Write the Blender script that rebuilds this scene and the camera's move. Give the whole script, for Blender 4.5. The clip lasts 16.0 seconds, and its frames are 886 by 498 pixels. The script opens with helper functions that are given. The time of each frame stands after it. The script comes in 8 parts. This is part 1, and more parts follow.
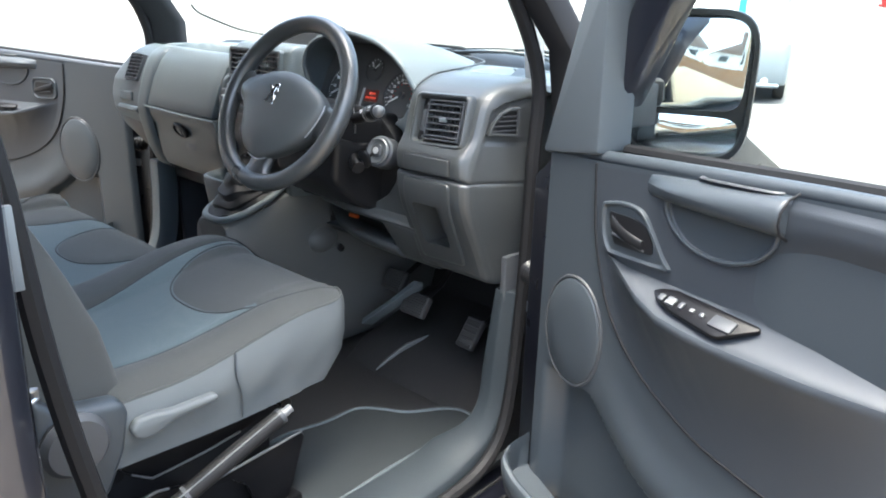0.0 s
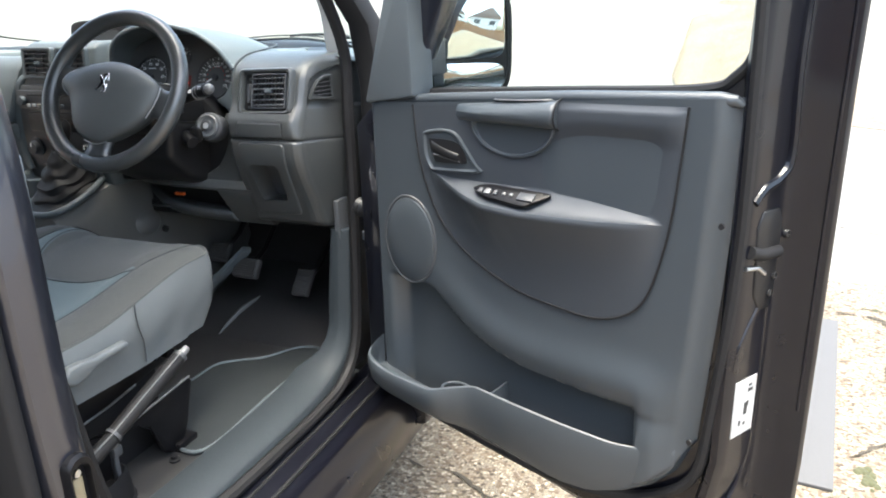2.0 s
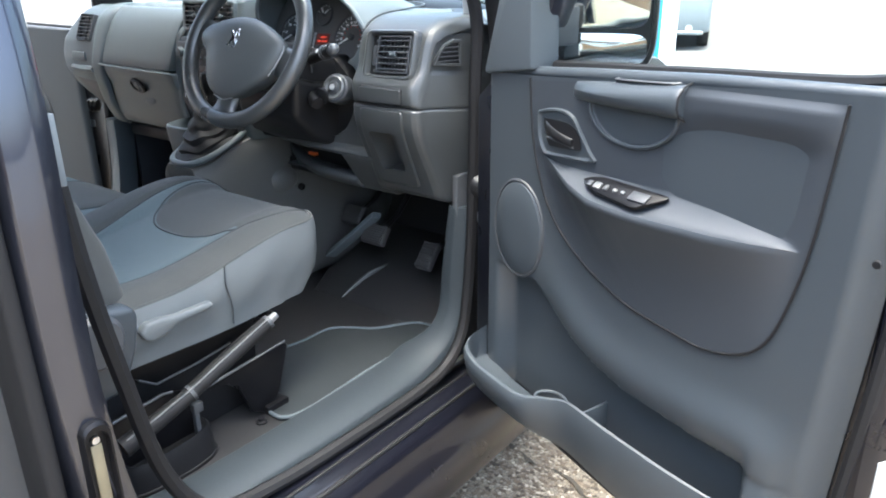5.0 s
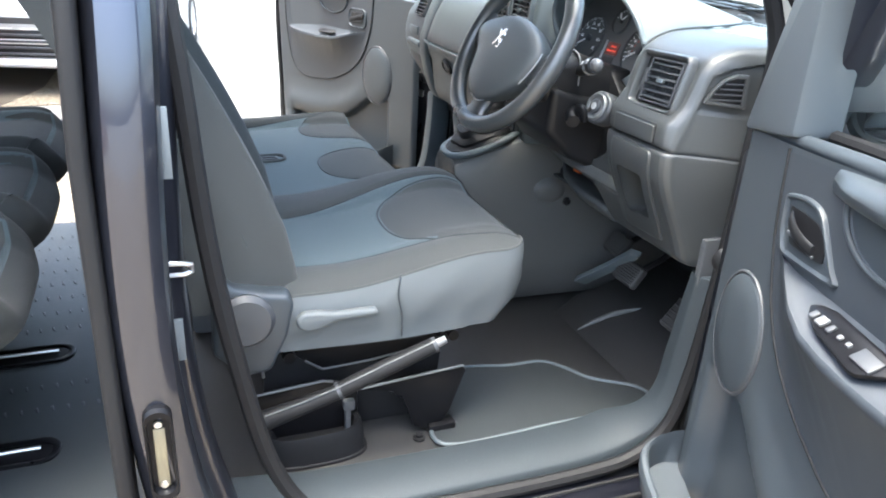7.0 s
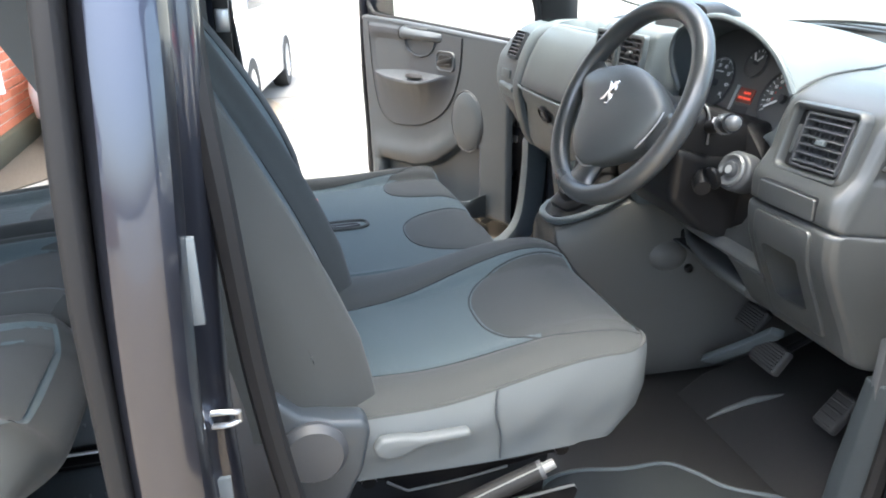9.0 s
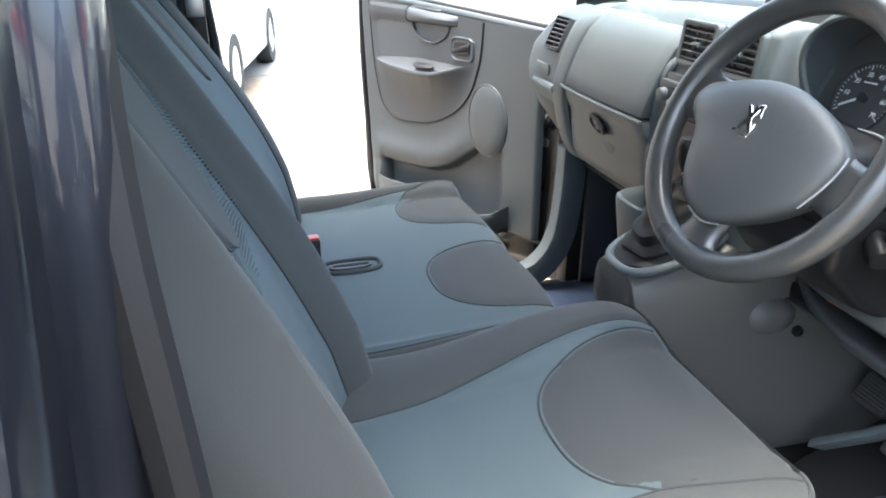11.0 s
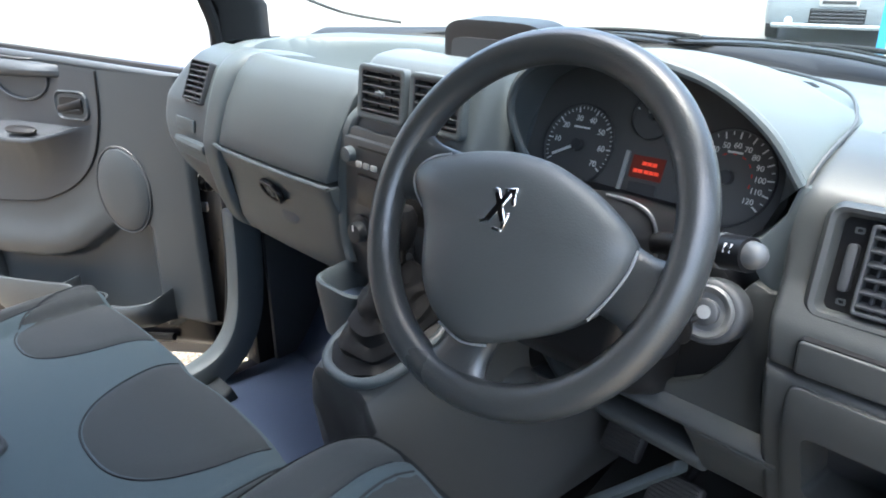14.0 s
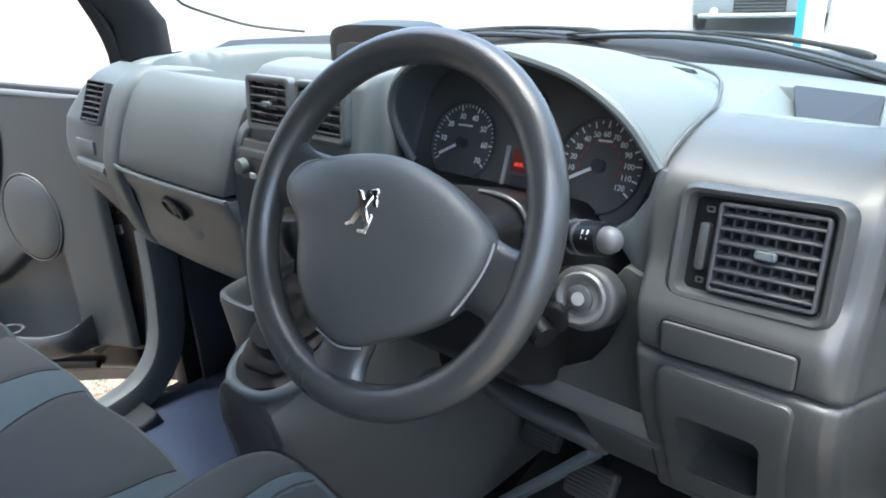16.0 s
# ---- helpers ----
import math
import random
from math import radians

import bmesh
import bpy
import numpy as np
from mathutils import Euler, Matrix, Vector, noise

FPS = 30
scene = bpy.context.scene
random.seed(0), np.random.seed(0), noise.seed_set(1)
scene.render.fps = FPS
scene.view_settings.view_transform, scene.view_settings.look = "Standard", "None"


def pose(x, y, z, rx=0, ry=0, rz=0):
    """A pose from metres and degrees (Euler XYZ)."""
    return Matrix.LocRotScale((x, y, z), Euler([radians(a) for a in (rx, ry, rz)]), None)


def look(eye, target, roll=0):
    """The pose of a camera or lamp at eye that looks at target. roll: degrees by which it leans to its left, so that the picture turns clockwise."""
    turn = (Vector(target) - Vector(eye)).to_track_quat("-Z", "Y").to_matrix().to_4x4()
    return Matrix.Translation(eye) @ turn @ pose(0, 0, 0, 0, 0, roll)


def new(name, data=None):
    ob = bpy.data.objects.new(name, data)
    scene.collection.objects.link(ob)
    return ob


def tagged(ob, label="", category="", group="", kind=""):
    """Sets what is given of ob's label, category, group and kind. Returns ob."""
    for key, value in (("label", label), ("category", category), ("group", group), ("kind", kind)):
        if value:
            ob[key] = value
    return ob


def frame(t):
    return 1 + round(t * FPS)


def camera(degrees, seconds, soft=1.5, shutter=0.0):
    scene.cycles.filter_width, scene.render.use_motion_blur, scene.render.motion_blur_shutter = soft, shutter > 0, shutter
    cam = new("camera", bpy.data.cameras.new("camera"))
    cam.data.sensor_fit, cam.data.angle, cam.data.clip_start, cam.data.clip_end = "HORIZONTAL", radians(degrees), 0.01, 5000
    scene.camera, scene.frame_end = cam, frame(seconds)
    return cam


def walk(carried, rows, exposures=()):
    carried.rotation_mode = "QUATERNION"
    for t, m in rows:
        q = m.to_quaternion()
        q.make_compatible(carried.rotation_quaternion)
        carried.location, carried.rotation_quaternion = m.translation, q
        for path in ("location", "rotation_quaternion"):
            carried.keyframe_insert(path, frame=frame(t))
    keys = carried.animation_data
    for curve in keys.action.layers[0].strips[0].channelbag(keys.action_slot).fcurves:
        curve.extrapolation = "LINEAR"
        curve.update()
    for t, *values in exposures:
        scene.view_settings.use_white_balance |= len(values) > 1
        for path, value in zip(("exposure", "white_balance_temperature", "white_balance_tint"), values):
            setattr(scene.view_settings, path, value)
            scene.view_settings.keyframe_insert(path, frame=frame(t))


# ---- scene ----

cam = camera(61.99, 16.0, soft=1.9)
PATH = [
    (0, (1.6140, -0.2343, 1.4403), (0.3316, 1.1637, 0.8070), 1.48),
    (0.5, (1.6623, -0.3574, 1.4331), (0.4966, 1.1365, 0.7932), 0.90),
    (1, (1.6827, -0.4729, 1.4337), (0.6167, 1.0915, 0.7885), -0.72),
    (1.5, (1.6537, -0.5756, 1.4277), (0.7840, 1.1209, 0.8232), -1.88),
    (2, (1.6420, -0.6302, 1.4071), (0.9329, 1.1282, 0.7705), -1.65),
    (2.5, (1.6534, -0.6619, 1.3902), (1.0298, 1.1196, 0.7288), -2.21),
    (3, (1.6649, -0.6662, 1.3841), (1.0684, 1.1078, 0.6789), -2.73),
    (3.5, (1.6726, -0.6671, 1.3843), (1.0538, 1.1094, 0.7052), -2.40),
    (4, (1.7165, -0.5964, 1.3793), (0.9957, 1.1318, 0.6765), -0.23),
    (4.2, (1.7317, -0.5509, 1.3794), (0.8801, 1.1125, 0.6668), 0.57),
    (6.3, (1.7188, -0.1714, 1.4473), (0.2506, 0.9567, 0.6911), -0.70),
    (6.5, (1.7236, -0.1206, 1.4460), (0.1599, 0.8578, 0.6731), 0.89),
    (7, (1.7491, -0.0266, 1.4480), (0.0434, 0.6595, 0.6608), 3.35),
    (7.5, (1.7610, 0.0324, 1.4611), (-0.0076, 0.5759, 0.7018), 1.16),
    (8, (1.7266, 0.0433, 1.4641), (-0.0631, 0.5280, 0.7143), 0.21),
    (8.5, (1.6350, 0.0478, 1.4658), (-0.1680, 0.4694, 0.7098), -0.62),
    (9, (1.5086, 0.0487, 1.4765), (-0.2971, 0.4967, 0.7427), -0.78),
    (9.2, (1.4648, 0.0604, 1.4781), (-0.3305, 0.4965, 0.7123), -0.50),
    (11.3, (1.0272, 0.0513, 1.4673), (-0.7278, 0.5577, 0.6527), -0.05),
    (11.5, (0.9969, 0.0416, 1.4625), (-0.7386, 0.6140, 0.6498), -0.53),
    (12, (0.9156, 0.0792, 1.4660), (-0.7786, 0.7312, 0.6267), 0.26),
    (12.5, (0.8396, 0.1124, 1.4736), (-0.8341, 0.8166, 0.6351), -0.45),
    (13, (0.7740, 0.1249, 1.4890), (-0.8017, 1.0642, 0.6922), -1.03),
    (13.5, (0.7591, 0.1520, 1.4946), (-0.6820, 1.3069, 0.7268), -0.71),
    (14, (0.7631, 0.1639, 1.4858), (-0.5863, 1.4242, 0.7171), -0.48),
    (14.5, (0.7747, 0.1704, 1.4853), (-0.5225, 1.4934, 0.7323), -1.03),
    (15, (0.7923, 0.1701, 1.4840), (-0.4342, 1.5592, 0.7317), -1.63),
    (15.5, (0.8163, 0.1652, 1.4749), (-0.3603, 1.5920, 0.7134), -2.05),
    (16, (0.8246, 0.2200, 1.4800), (-0.4433, 1.5685, 0.7225), -2.98),
]
walk(cam, [(t, look(eye, target, roll)) for t, eye, target, roll in PATH], [(0, 3.15, 6100, 3), (1.0, 3.15, 6250, 3), (1.6, 3.06, 6300, 3), (2.3, 2.80, 6350, 3), (3, 2.65, 6350, 3), (3.5, 2.68, 6250, 3), (4.2, 2.81, 6000, 3), (6.3, 3.59, 5950, 3), (7.2, 3.56, 6150, 3), (8.0, 3.54, 6300, 3), (9.2, 3.48, 6400, 3), (11.3, 3.74, 6300, 3), (12, 3.76, 6230, 3), (13, 3.43, 6050, 3), (14.5, 3.15, 5980, 3), (16, 3.08, 5980, 3)])

# ---- world, sun, exposure ----
SUN_AZ, SUN_EL = math.radians(150), math.radians(81)   # high and hazy, behind the van
world = bpy.data.worlds.new("sky")
scene.world = world
world.use_nodes = True
wn = world.node_tree.nodes
sky = wn.new("ShaderNodeTexSky")
sky.sky_type = 'NISHITA'
sky.sun_disc = False
sky.sun_elevation, sky.sun_rotation = SUN_EL, SUN_AZ
sky.air_density, sky.dust_density = 1.0, 7.0
world.node_tree.links.new(sky.outputs[0], wn["Background"].inputs[0])
wn["Background"].inputs[1].default_value = 0.15
sun_data = bpy.data.lights.new("sun", 'SUN')
sun_data.energy, sun_data.angle, sun_data.color = 0.8, math.radians(25), (1.0, 0.95, 0.88)
sun = new("sun", sun_data)
sun_dir = Vector((math.sin(SUN_AZ) * math.cos(SUN_EL), math.cos(SUN_AZ) * math.cos(SUN_EL), math.sin(SUN_EL)))
sun.matrix_world = look(sun_dir * 30, (0, 0, 0))


# ---- materials ----
def mat(name, col, rough=0.5, metal=0.0, vary=0.12, big=6.0, fine=900.0, bump=0.05, spec=0.5, coat=0.0, depth=0.001):
    """A surface with colour and gloss varied at two scales and a fine grain."""
    m = bpy.data.materials.new(name)
    m.use_nodes = True
    nt = m.node_tree
    n, l = nt.nodes, nt.links
    b = n["Principled BSDF"]
    co = n.new("ShaderNodeTexCoord")
    n1, n2 = n.new("ShaderNodeTexNoise"), n.new("ShaderNodeTexNoise")
    n1.inputs["Scale"].default_value, n1.inputs["Detail"].default_value = big, 6
    n2.inputs["Scale"].default_value, n2.inputs["Detail"].default_value = fine, 2
    l.new(co.outputs["Object"], n1.inputs["Vector"])
    l.new(co.outputs["Object"], n2.inputs["Vector"])
    mix = n.new("ShaderNodeMix")
    mix.data_type = 'RGBA'
    mix.inputs[6].default_value = (*[c * (1 - vary) for c in col], 1)
    mix.inputs[7].default_value = (*[min(1, c * (1 + vary)) for c in col], 1)
    add = n.new("ShaderNodeMath")
    add.operation = 'MULTIPLY_ADD'
    l.new(n2.outputs["Fac"], add.inputs[0])
    add.inputs[1].default_value = 0.5
    half = n.new("ShaderNodeMath")
    half.operation = 'MULTIPLY'
    half.inputs[1].default_value = 0.5
    l.new(n1.outputs["Fac"], half.inputs[0])
    l.new(half.outputs[0], add.inputs[2])
    l.new(add.outputs[0], mix.inputs[0])
    l.new(mix.outputs[2], b.inputs["Base Color"])
    mr = n.new("ShaderNodeMapRange")
    mr.inputs["To Min"].default_value, mr.inputs["To Max"].default_value = max(0, rough - 0.08), min(1, rough + 0.08)
    l.new(n1.outputs["Fac"], mr.inputs["Value"])
    l.new(mr.outputs[0], b.inputs["Roughness"])
    b.inputs["Metallic"].default_value = metal
    b.inputs["Specular IOR Level"].default_value = spec
    b.inputs["Coat Weight"].default_value = coat
    b.inputs["Coat Roughness"].default_value = 0.05
    if bump:
        bp = n.new("ShaderNodeBump")
        bp.inputs["Strength"].default_value, bp.inputs["Distance"].default_value = bump, depth
        l.new(n2.outputs["Fac"], bp.inputs["Height"])
        l.new(bp.outputs[0], b.inputs["Normal"])
    return m


def glow(name, col, strength):
    m = mat(name, col, 0.4, bump=0)
    b = m.node_tree.nodes["Principled BSDF"]
    b.inputs["Emission Color"].default_value = (*col, 1)
    b.inputs["Emission Strength"].default_value = strength
    return m


def clear_glass(name, tint=(0.93, 0.97, 0.96), gloss=0.04):
    """Thin glass: lets nearly all through, with a faint mirror."""
    m = bpy.data.materials.new(name)
    m.use_nodes = True
    n, l = m.node_tree.nodes, m.node_tree.links
    n.remove(n["Principled BSDF"])
    tr, gl, mx, fr = n.new("ShaderNodeBsdfTransparent"), n.new("ShaderNodeBsdfGlossy"), n.new("ShaderNodeMixShader"), n.new("ShaderNodeLayerWeight")
    tr.inputs[0].default_value = (*tint, 1)
    gl.inputs["Roughness"].default_value = 0.02
    up, k = n.new("ShaderNodeMath"), n.new("ShaderNodeMath")
    up.operation, k.operation = 'POWER', 'MULTIPLY_ADD'
    up.inputs[1].default_value = 4.0
    k.inputs[1].default_value, k.inputs[2].default_value = 0.5, gloss
    l.new(fr.outputs["Facing"], up.inputs[0])
    l.new(up.outputs[0], k.inputs[0])
    l.new(k.outputs[0], mx.inputs[0])
    l.new(tr.outputs[0], mx.inputs[1])
    l.new(gl.outputs[0], mx.inputs[2])
    l.new(mx.outputs[0], n["Material Output"].inputs[0])
    return m


def ribbed(m, scale, strength, axis='X'):
    """Adds fine woven ribs to a fabric."""
    n, l = m.node_tree.nodes, m.node_tree.links
    co, w, bp = n.new("ShaderNodeTexCoord"), n.new("ShaderNodeTexWave"), n.new("ShaderNodeBump")
    w.bands_direction = axis
    w.inputs["Scale"].default_value, w.inputs["Distortion"].default_value = scale, 1.0
    bp.inputs["Strength"].default_value, bp.inputs["Distance"].default_value = strength, 0.001
    l.new(co.outputs["Object"], w.inputs["Vector"])
    l.new(w.outputs["Fac"], bp.inputs["Height"])
    b = n["Principled BSDF"]
    if b.inputs["Normal"].links:
        l.new(b.inputs["Normal"].links[0].from_socket, bp.inputs["Normal"])
    l.new(bp.outputs[0], b.inputs["Normal"])
    b.inputs["Sheen Weight"].default_value = 0.10
    return m


M_DASH = mat("dash_plastic", (0.086, 0.102, 0.110), 0.45, vary=0.07, fine=700, bump=0.2, spec=0.35)
M_DASH_LIGHT = mat("fascia_plastic", (0.092, 0.109, 0.118), 0.47, vary=0.07, fine=700, bump=0.2, spec=0.32)
# the dash plastic again, darkened to carry the shade at the driver's end
M_DASH_SHADED = mat("shaded_dash_plastic", (0.047, 0.050, 0.0505), 0.36, vary=0.07, fine=700, bump=0.2, spec=0.55)
M_TUNNEL = mat("tunnel_plastic", (0.080, 0.081, 0.079), 0.45, vary=0.07, fine=700, bump=0.2, spec=0.35)
M_DASH_LOW = mat("lower_dash_plastic", (0.056, 0.061, 0.063), 0.48, vary=0.07, fine=700, bump=0.2, spec=0.35)
M_PAPER = mat("weathered_paper", (0.10, 0.115, 0.125), 0.6, vary=0.15, big=60, bump=0.05)
M_BRASS = mat("dull_brassy_steel", (0.16, 0.135, 0.085), 0.45, vary=0.3, big=40, bump=0.1)
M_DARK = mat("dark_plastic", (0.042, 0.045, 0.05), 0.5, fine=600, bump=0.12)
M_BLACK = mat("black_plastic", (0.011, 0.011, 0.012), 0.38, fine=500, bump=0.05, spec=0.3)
M_RUBBER = mat("rubber_seal", (0.011, 0.011, 0.012), 0.6, fine=400, bump=0.1, spec=0.22)
M_DOORTRIM = mat("door_trim_plastic", (0.034, 0.041, 0.048), 0.42, vary=0.06, fine=700, bump=0.16)
M_DOORINS = mat("door_insert_vinyl", (0.029, 0.034, 0.041), 0.47, vary=0.06, fine=900, bump=0.15)
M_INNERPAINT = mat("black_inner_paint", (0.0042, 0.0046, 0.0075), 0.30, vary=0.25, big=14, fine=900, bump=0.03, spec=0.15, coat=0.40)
M_PAINT = mat("black_metallic_paint", (0.046, 0.050, 0.068), 0.33, metal=0.85, vary=0.12, fine=1500, bump=0.01, spec=0.12, coat=1.0)
M_PAINT.node_tree.nodes["Principled BSDF"].inputs["Coat IOR"].default_value = 1.55
M_TREAD = mat("sill_plastic", (0.023, 0.029, 0.034), 0.60, vary=0.22, big=14, fine=260, bump=0.25, spec=0.28)
M_FLOOR = mat("rubber_floor", (0.027, 0.0268, 0.027), 0.42, vary=0.3, big=9, fine=350, bump=0.25)
M_MAT = mat("grey_floor_mat", (0.020, 0.024, 0.026), 0.55, vary=0.15, big=12, fine=500, bump=0.3)
M_BLUEFLOOR = mat("blue_grey_floor_lining", (0.058, 0.080, 0.135), 0.5, vary=0.15, fine=400, bump=0.15)
M_SEATBLUE = ribbed(mat("blue_grey_seat_cloth", (0.070, 0.093, 0.100), 0.85, vary=0.10, fine=700, bump=0.3, spec=0.2), 190, 0.35)
M_SEATGREY = ribbed(mat("charcoal_seat_cloth", (0.050, 0.053, 0.052), 0.9, vary=0.10, fine=900, bump=0.35, spec=0.15), 300, 0.15, 'Y')
M_SEATSIDE = mat("grey_seat_side_cover", (0.086, 0.096, 0.101), 0.65, vary=0.06, fine=900, bump=0.1)
M_CHROME = mat("chrome", (0.75, 0.76, 0.78), 0.12, metal=1.0, vary=0.03, bump=0)
M_STEEL = mat("zinc_steel", (0.55, 0.56, 0.58), 0.32, metal=1.0, vary=0.15, fine=300, bump=0.05)
M_WHEEL = mat("steering_wheel_skin", (0.046, 0.048, 0.048), 0.29, vary=0.12, fine=500, bump=0.3, spec=0.8)
M_HUB = mat("steering_wheel_pad", (0.076, 0.081, 0.081), 0.42, vary=0.08, fine=600, bump=0.2)
M_SILVER = mat("silver_plastic", (0.42, 0.43, 0.44), 0.4, metal=0.4, bump=0.03)
M_GLASS = clear_glass("window_glass")
M_WHITE = mat("white_print", (0.8, 0.8, 0.8), 0.5, vary=0.03, bump=0)
M_LABEL = mat("white_label", (0.38, 0.38, 0.37), 0.45, vary=0.04, bump=0)
M_PRINT = mat("black_print", (0.03, 0.03, 0.03), 0.5, bump=0)
M_REDPRINT = mat("red_print", (0.5, 0.03, 0.02), 0.5, bump=0)
M_LCD = glow("orange_display", (0.8, 0.06, 0.03), 0.07)
M_LCDBACK = glow("display_back", (0.10, 0.012, 0.008), 0.03)
M_FRAME = mat("glossy_black_steel", (0.006, 0.006, 0.007), 0.30, vary=0.3, big=20, fine=300, bump=0.1, spec=0.16)
M_PEDAL = mat("worn_pedal_rubber", (0.045, 0.044, 0.043), 0.7, vary=0.2, fine=400, bump=0.2)
M_WORN = mat("worn_grey_edge", (0.105, 0.11, 0.11), 0.5, vary=0.25, big=30, fine=300, bump=0.2)
M_SEAM = mat("dark_seam_thread", (0.03, 0.033, 0.035), 0.9, bump=0)
M_MIRROR = mat("mirror_glass", (0.9, 0.9, 0.9), 0.01, metal=1.0, vary=0.0, bump=0)
M_ALLOY = mat("grey_ignition_plastic", (0.115, 0.118, 0.12), 0.36, metal=0.1, vary=0.08, bump=0.04)
M_SCREEN = clear_glass("tinted_windscreen_glass", (0.78, 0.84, 0.82))
M_PILLARLIT = mat("pale_lit_pillar_cover", (0.42, 0.43, 0.44), 0.6, vary=0.06, fine=600, bump=0.1)
M_CORNER = mat("corner_panel_plastic", (0.072, 0.084, 0.093), 0.5, vary=0.06, fine=700, bump=0.16)
M_GUARD = mat("gear_gaiter", (0.010, 0.010, 0.011), 0.55, fine=500, bump=0.25, spec=0.25)


# ---- mesh helpers ----
def rounded(bm, width, segments=2, angle=35):
    """Bevels the sharp edges."""
    bm.normal_update()
    edges = [e for e in bm.edges if len(e.link_faces) == 2 and e.calc_face_angle(0) > math.radians(angle)]
    if edges and width > 0:
        bmesh.ops.bevel(bm, geom=edges, offset=width, segments=segments, affect='EDGES', profile=0.5, clamp_overlap=True)
    return bm


def part(name, bm, material, parent=None, label="", smooth=True, sub=0):
    bmesh.ops.recalc_face_normals(bm, faces=bm.faces[:])
    me = bpy.data.meshes.new(name)
    bm.to_mesh(me)
    bm.free()
    if smooth:
        for p in me.polygons:
            p.use_smooth = True
        me.set_sharp_from_angle(angle=math.radians(38))
    for m in (material if isinstance(material, (list, tuple)) else [material]):
        me.materials.append(m)
    ob = new(name, me)
    if parent is not None:
        ob.parent = parent
    if sub:
        s = ob.modifiers.new("smooth", 'SUBSURF')
        s.levels = s.render_levels = sub
    if label:
        ob["label"] = label
    return ob


def thing(name, label, category, at=None, group="", kind=""):
    ob = new(name)
    ob.empty_display_size = 0.05
    if at is not None:
        ob.matrix_world = at if isinstance(at, Matrix) else Matrix.Translation(at)
    return tagged(ob, label, category, group, kind)


def bm_box(x0, x1, y0, y1, z0, z1, r=0.0, seg=2):
    bm = bmesh.new()
    bmesh.ops.create_cube(bm, size=1.0)
    for v in bm.verts:
        v.co = Vector(((x0 + x1) / 2 + v.co.x * (x1 - x0), (y0 + y1) / 2 + v.co.y * (y1 - y0), (z0 + z1) / 2 + v.co.z * (z1 - z0)))
    return rounded(bm, r, seg) if r else bm


def bm_loft(loops, closed=True, caps=True, wrap=False):
    """A skin over loops of equally many points."""
    bm = bmesh.new()
    rows = [[bm.verts.new(p) for p in loop] for loop in loops]
    n = len(loops[0])
    pairs = list(zip(rows, rows[1:])) + ([(rows[-1], rows[0])] if wrap else [])
    for a, b in pairs:
        for i in range(n if closed else n - 1):
            j = (i + 1) % n
            bm.faces.new((a[i], a[j], b[j], b[i]))
    if closed and caps and not wrap:
        bm.faces.new(rows[0][::-1])
        bm.faces.new(rows[-1])
    return bm


def bm_prism(outline, axis, a, b, r=0.0, seg=2):
    """A 2D outline drawn out along an axis: 'x' takes (y, z), 'y' takes (x, z), 'z' takes (x, y)."""
    put = {'x': lambda p, h: (h, p[0], p[1]), 'y': lambda p, h: (p[0], h, p[1]), 'z': lambda p, h: (p[0], p[1], h)}[axis]
    bm = bm_loft([[put(p, h) for p in outline] for h in (a, b)])
    return rounded(bm, r, seg) if r else bm


def bm_tube(points, radius, sides=8, cyclic=False):
    """A tube along points; radius a number or one for each point."""
    pts = [Vector(p) for p in points]
    loops, n = [], len(pts)
    side = None
    for i, p in enumerate(pts):
        a = pts[i - 1] if (i > 0 or cyclic) else p
        b = pts[(i + 1) % n] if (i < n - 1 or cyclic) else p
        d = (b - a).normalized()
        if side is None:
            side = d.cross(Vector((0, 0, 1)) if abs(d.z) < 0.9 else Vector((0, 1, 0)))
        s = (side - d * side.dot(d)).normalized()
        side = s
        t = s.cross(d)
        r = radius[i] if isinstance(radius, (list, tuple)) else radius
        loops.append([p + r * (math.cos(k * 2 * math.pi / sides) * s + math.sin(k * 2 * math.pi / sides) * t) for k in range(sides)])
    return bm_loft(loops, wrap=cyclic)


def smooth_path(points, steps=8, cyclic=False):
    """Catmull-Rom through the points."""
    P = [Vector(p) for p in points]
    n, out = len(P), []
    rng = n if cyclic else n - 1
    for i in range(rng):
        p1, p2 = P[i], P[(i + 1) % n]
        p0 = P[i - 1] if (cyclic or i > 0) else p1
        p3 = P[(i + 2) % n] if (cyclic or i + 2 < n) else p2
        for k in range(steps):
            t = k / steps
            out.append(0.5 * ((2 * p1) + (p2 - p0) * t + (2 * p0 - 5 * p1 + 4 * p2 - p3) * t * t + (3 * p1 - p0 - 3 * p2 + p3) * t ** 3))
    if not cyclic:
        out.append(P[-1])
    return out


def bm_spin(profile, sides=32, closed=False):
    """Turns (radius, height) points about z."""
    loops = [[(r * math.cos(k * 2 * math.pi / sides), r * math.sin(k * 2 * math.pi / sides), h) for k in range(sides)] for r, h in profile]
    return bm_loft(loops, wrap=closed)


def bm_ring(outer, inner, z0, z1, r=0.0):
    """A flat frame between two outlines of equally many points, in the xy plane."""
    bm = bm_loft([[(x, y, z0) for x, y in outer], [(x, y, z1) for x, y in outer], [(x, y, z1) for x, y in inner], [(x, y, z0) for x, y in inner]], wrap=True)
    return rounded(bm, r) if r else bm


def bm_move(bm, m):
    bmesh.ops.transform(bm, matrix=m, verts=bm.verts[:])
    return bm


def bm_join(*bms):
    out = bmesh.new()
    for b in bms:
        me = bpy.data.meshes.new("tmp")
        b.to_mesh(me)
        b.free()
        out.from_mesh(me)
        bpy.data.meshes.remove(me)
    return out


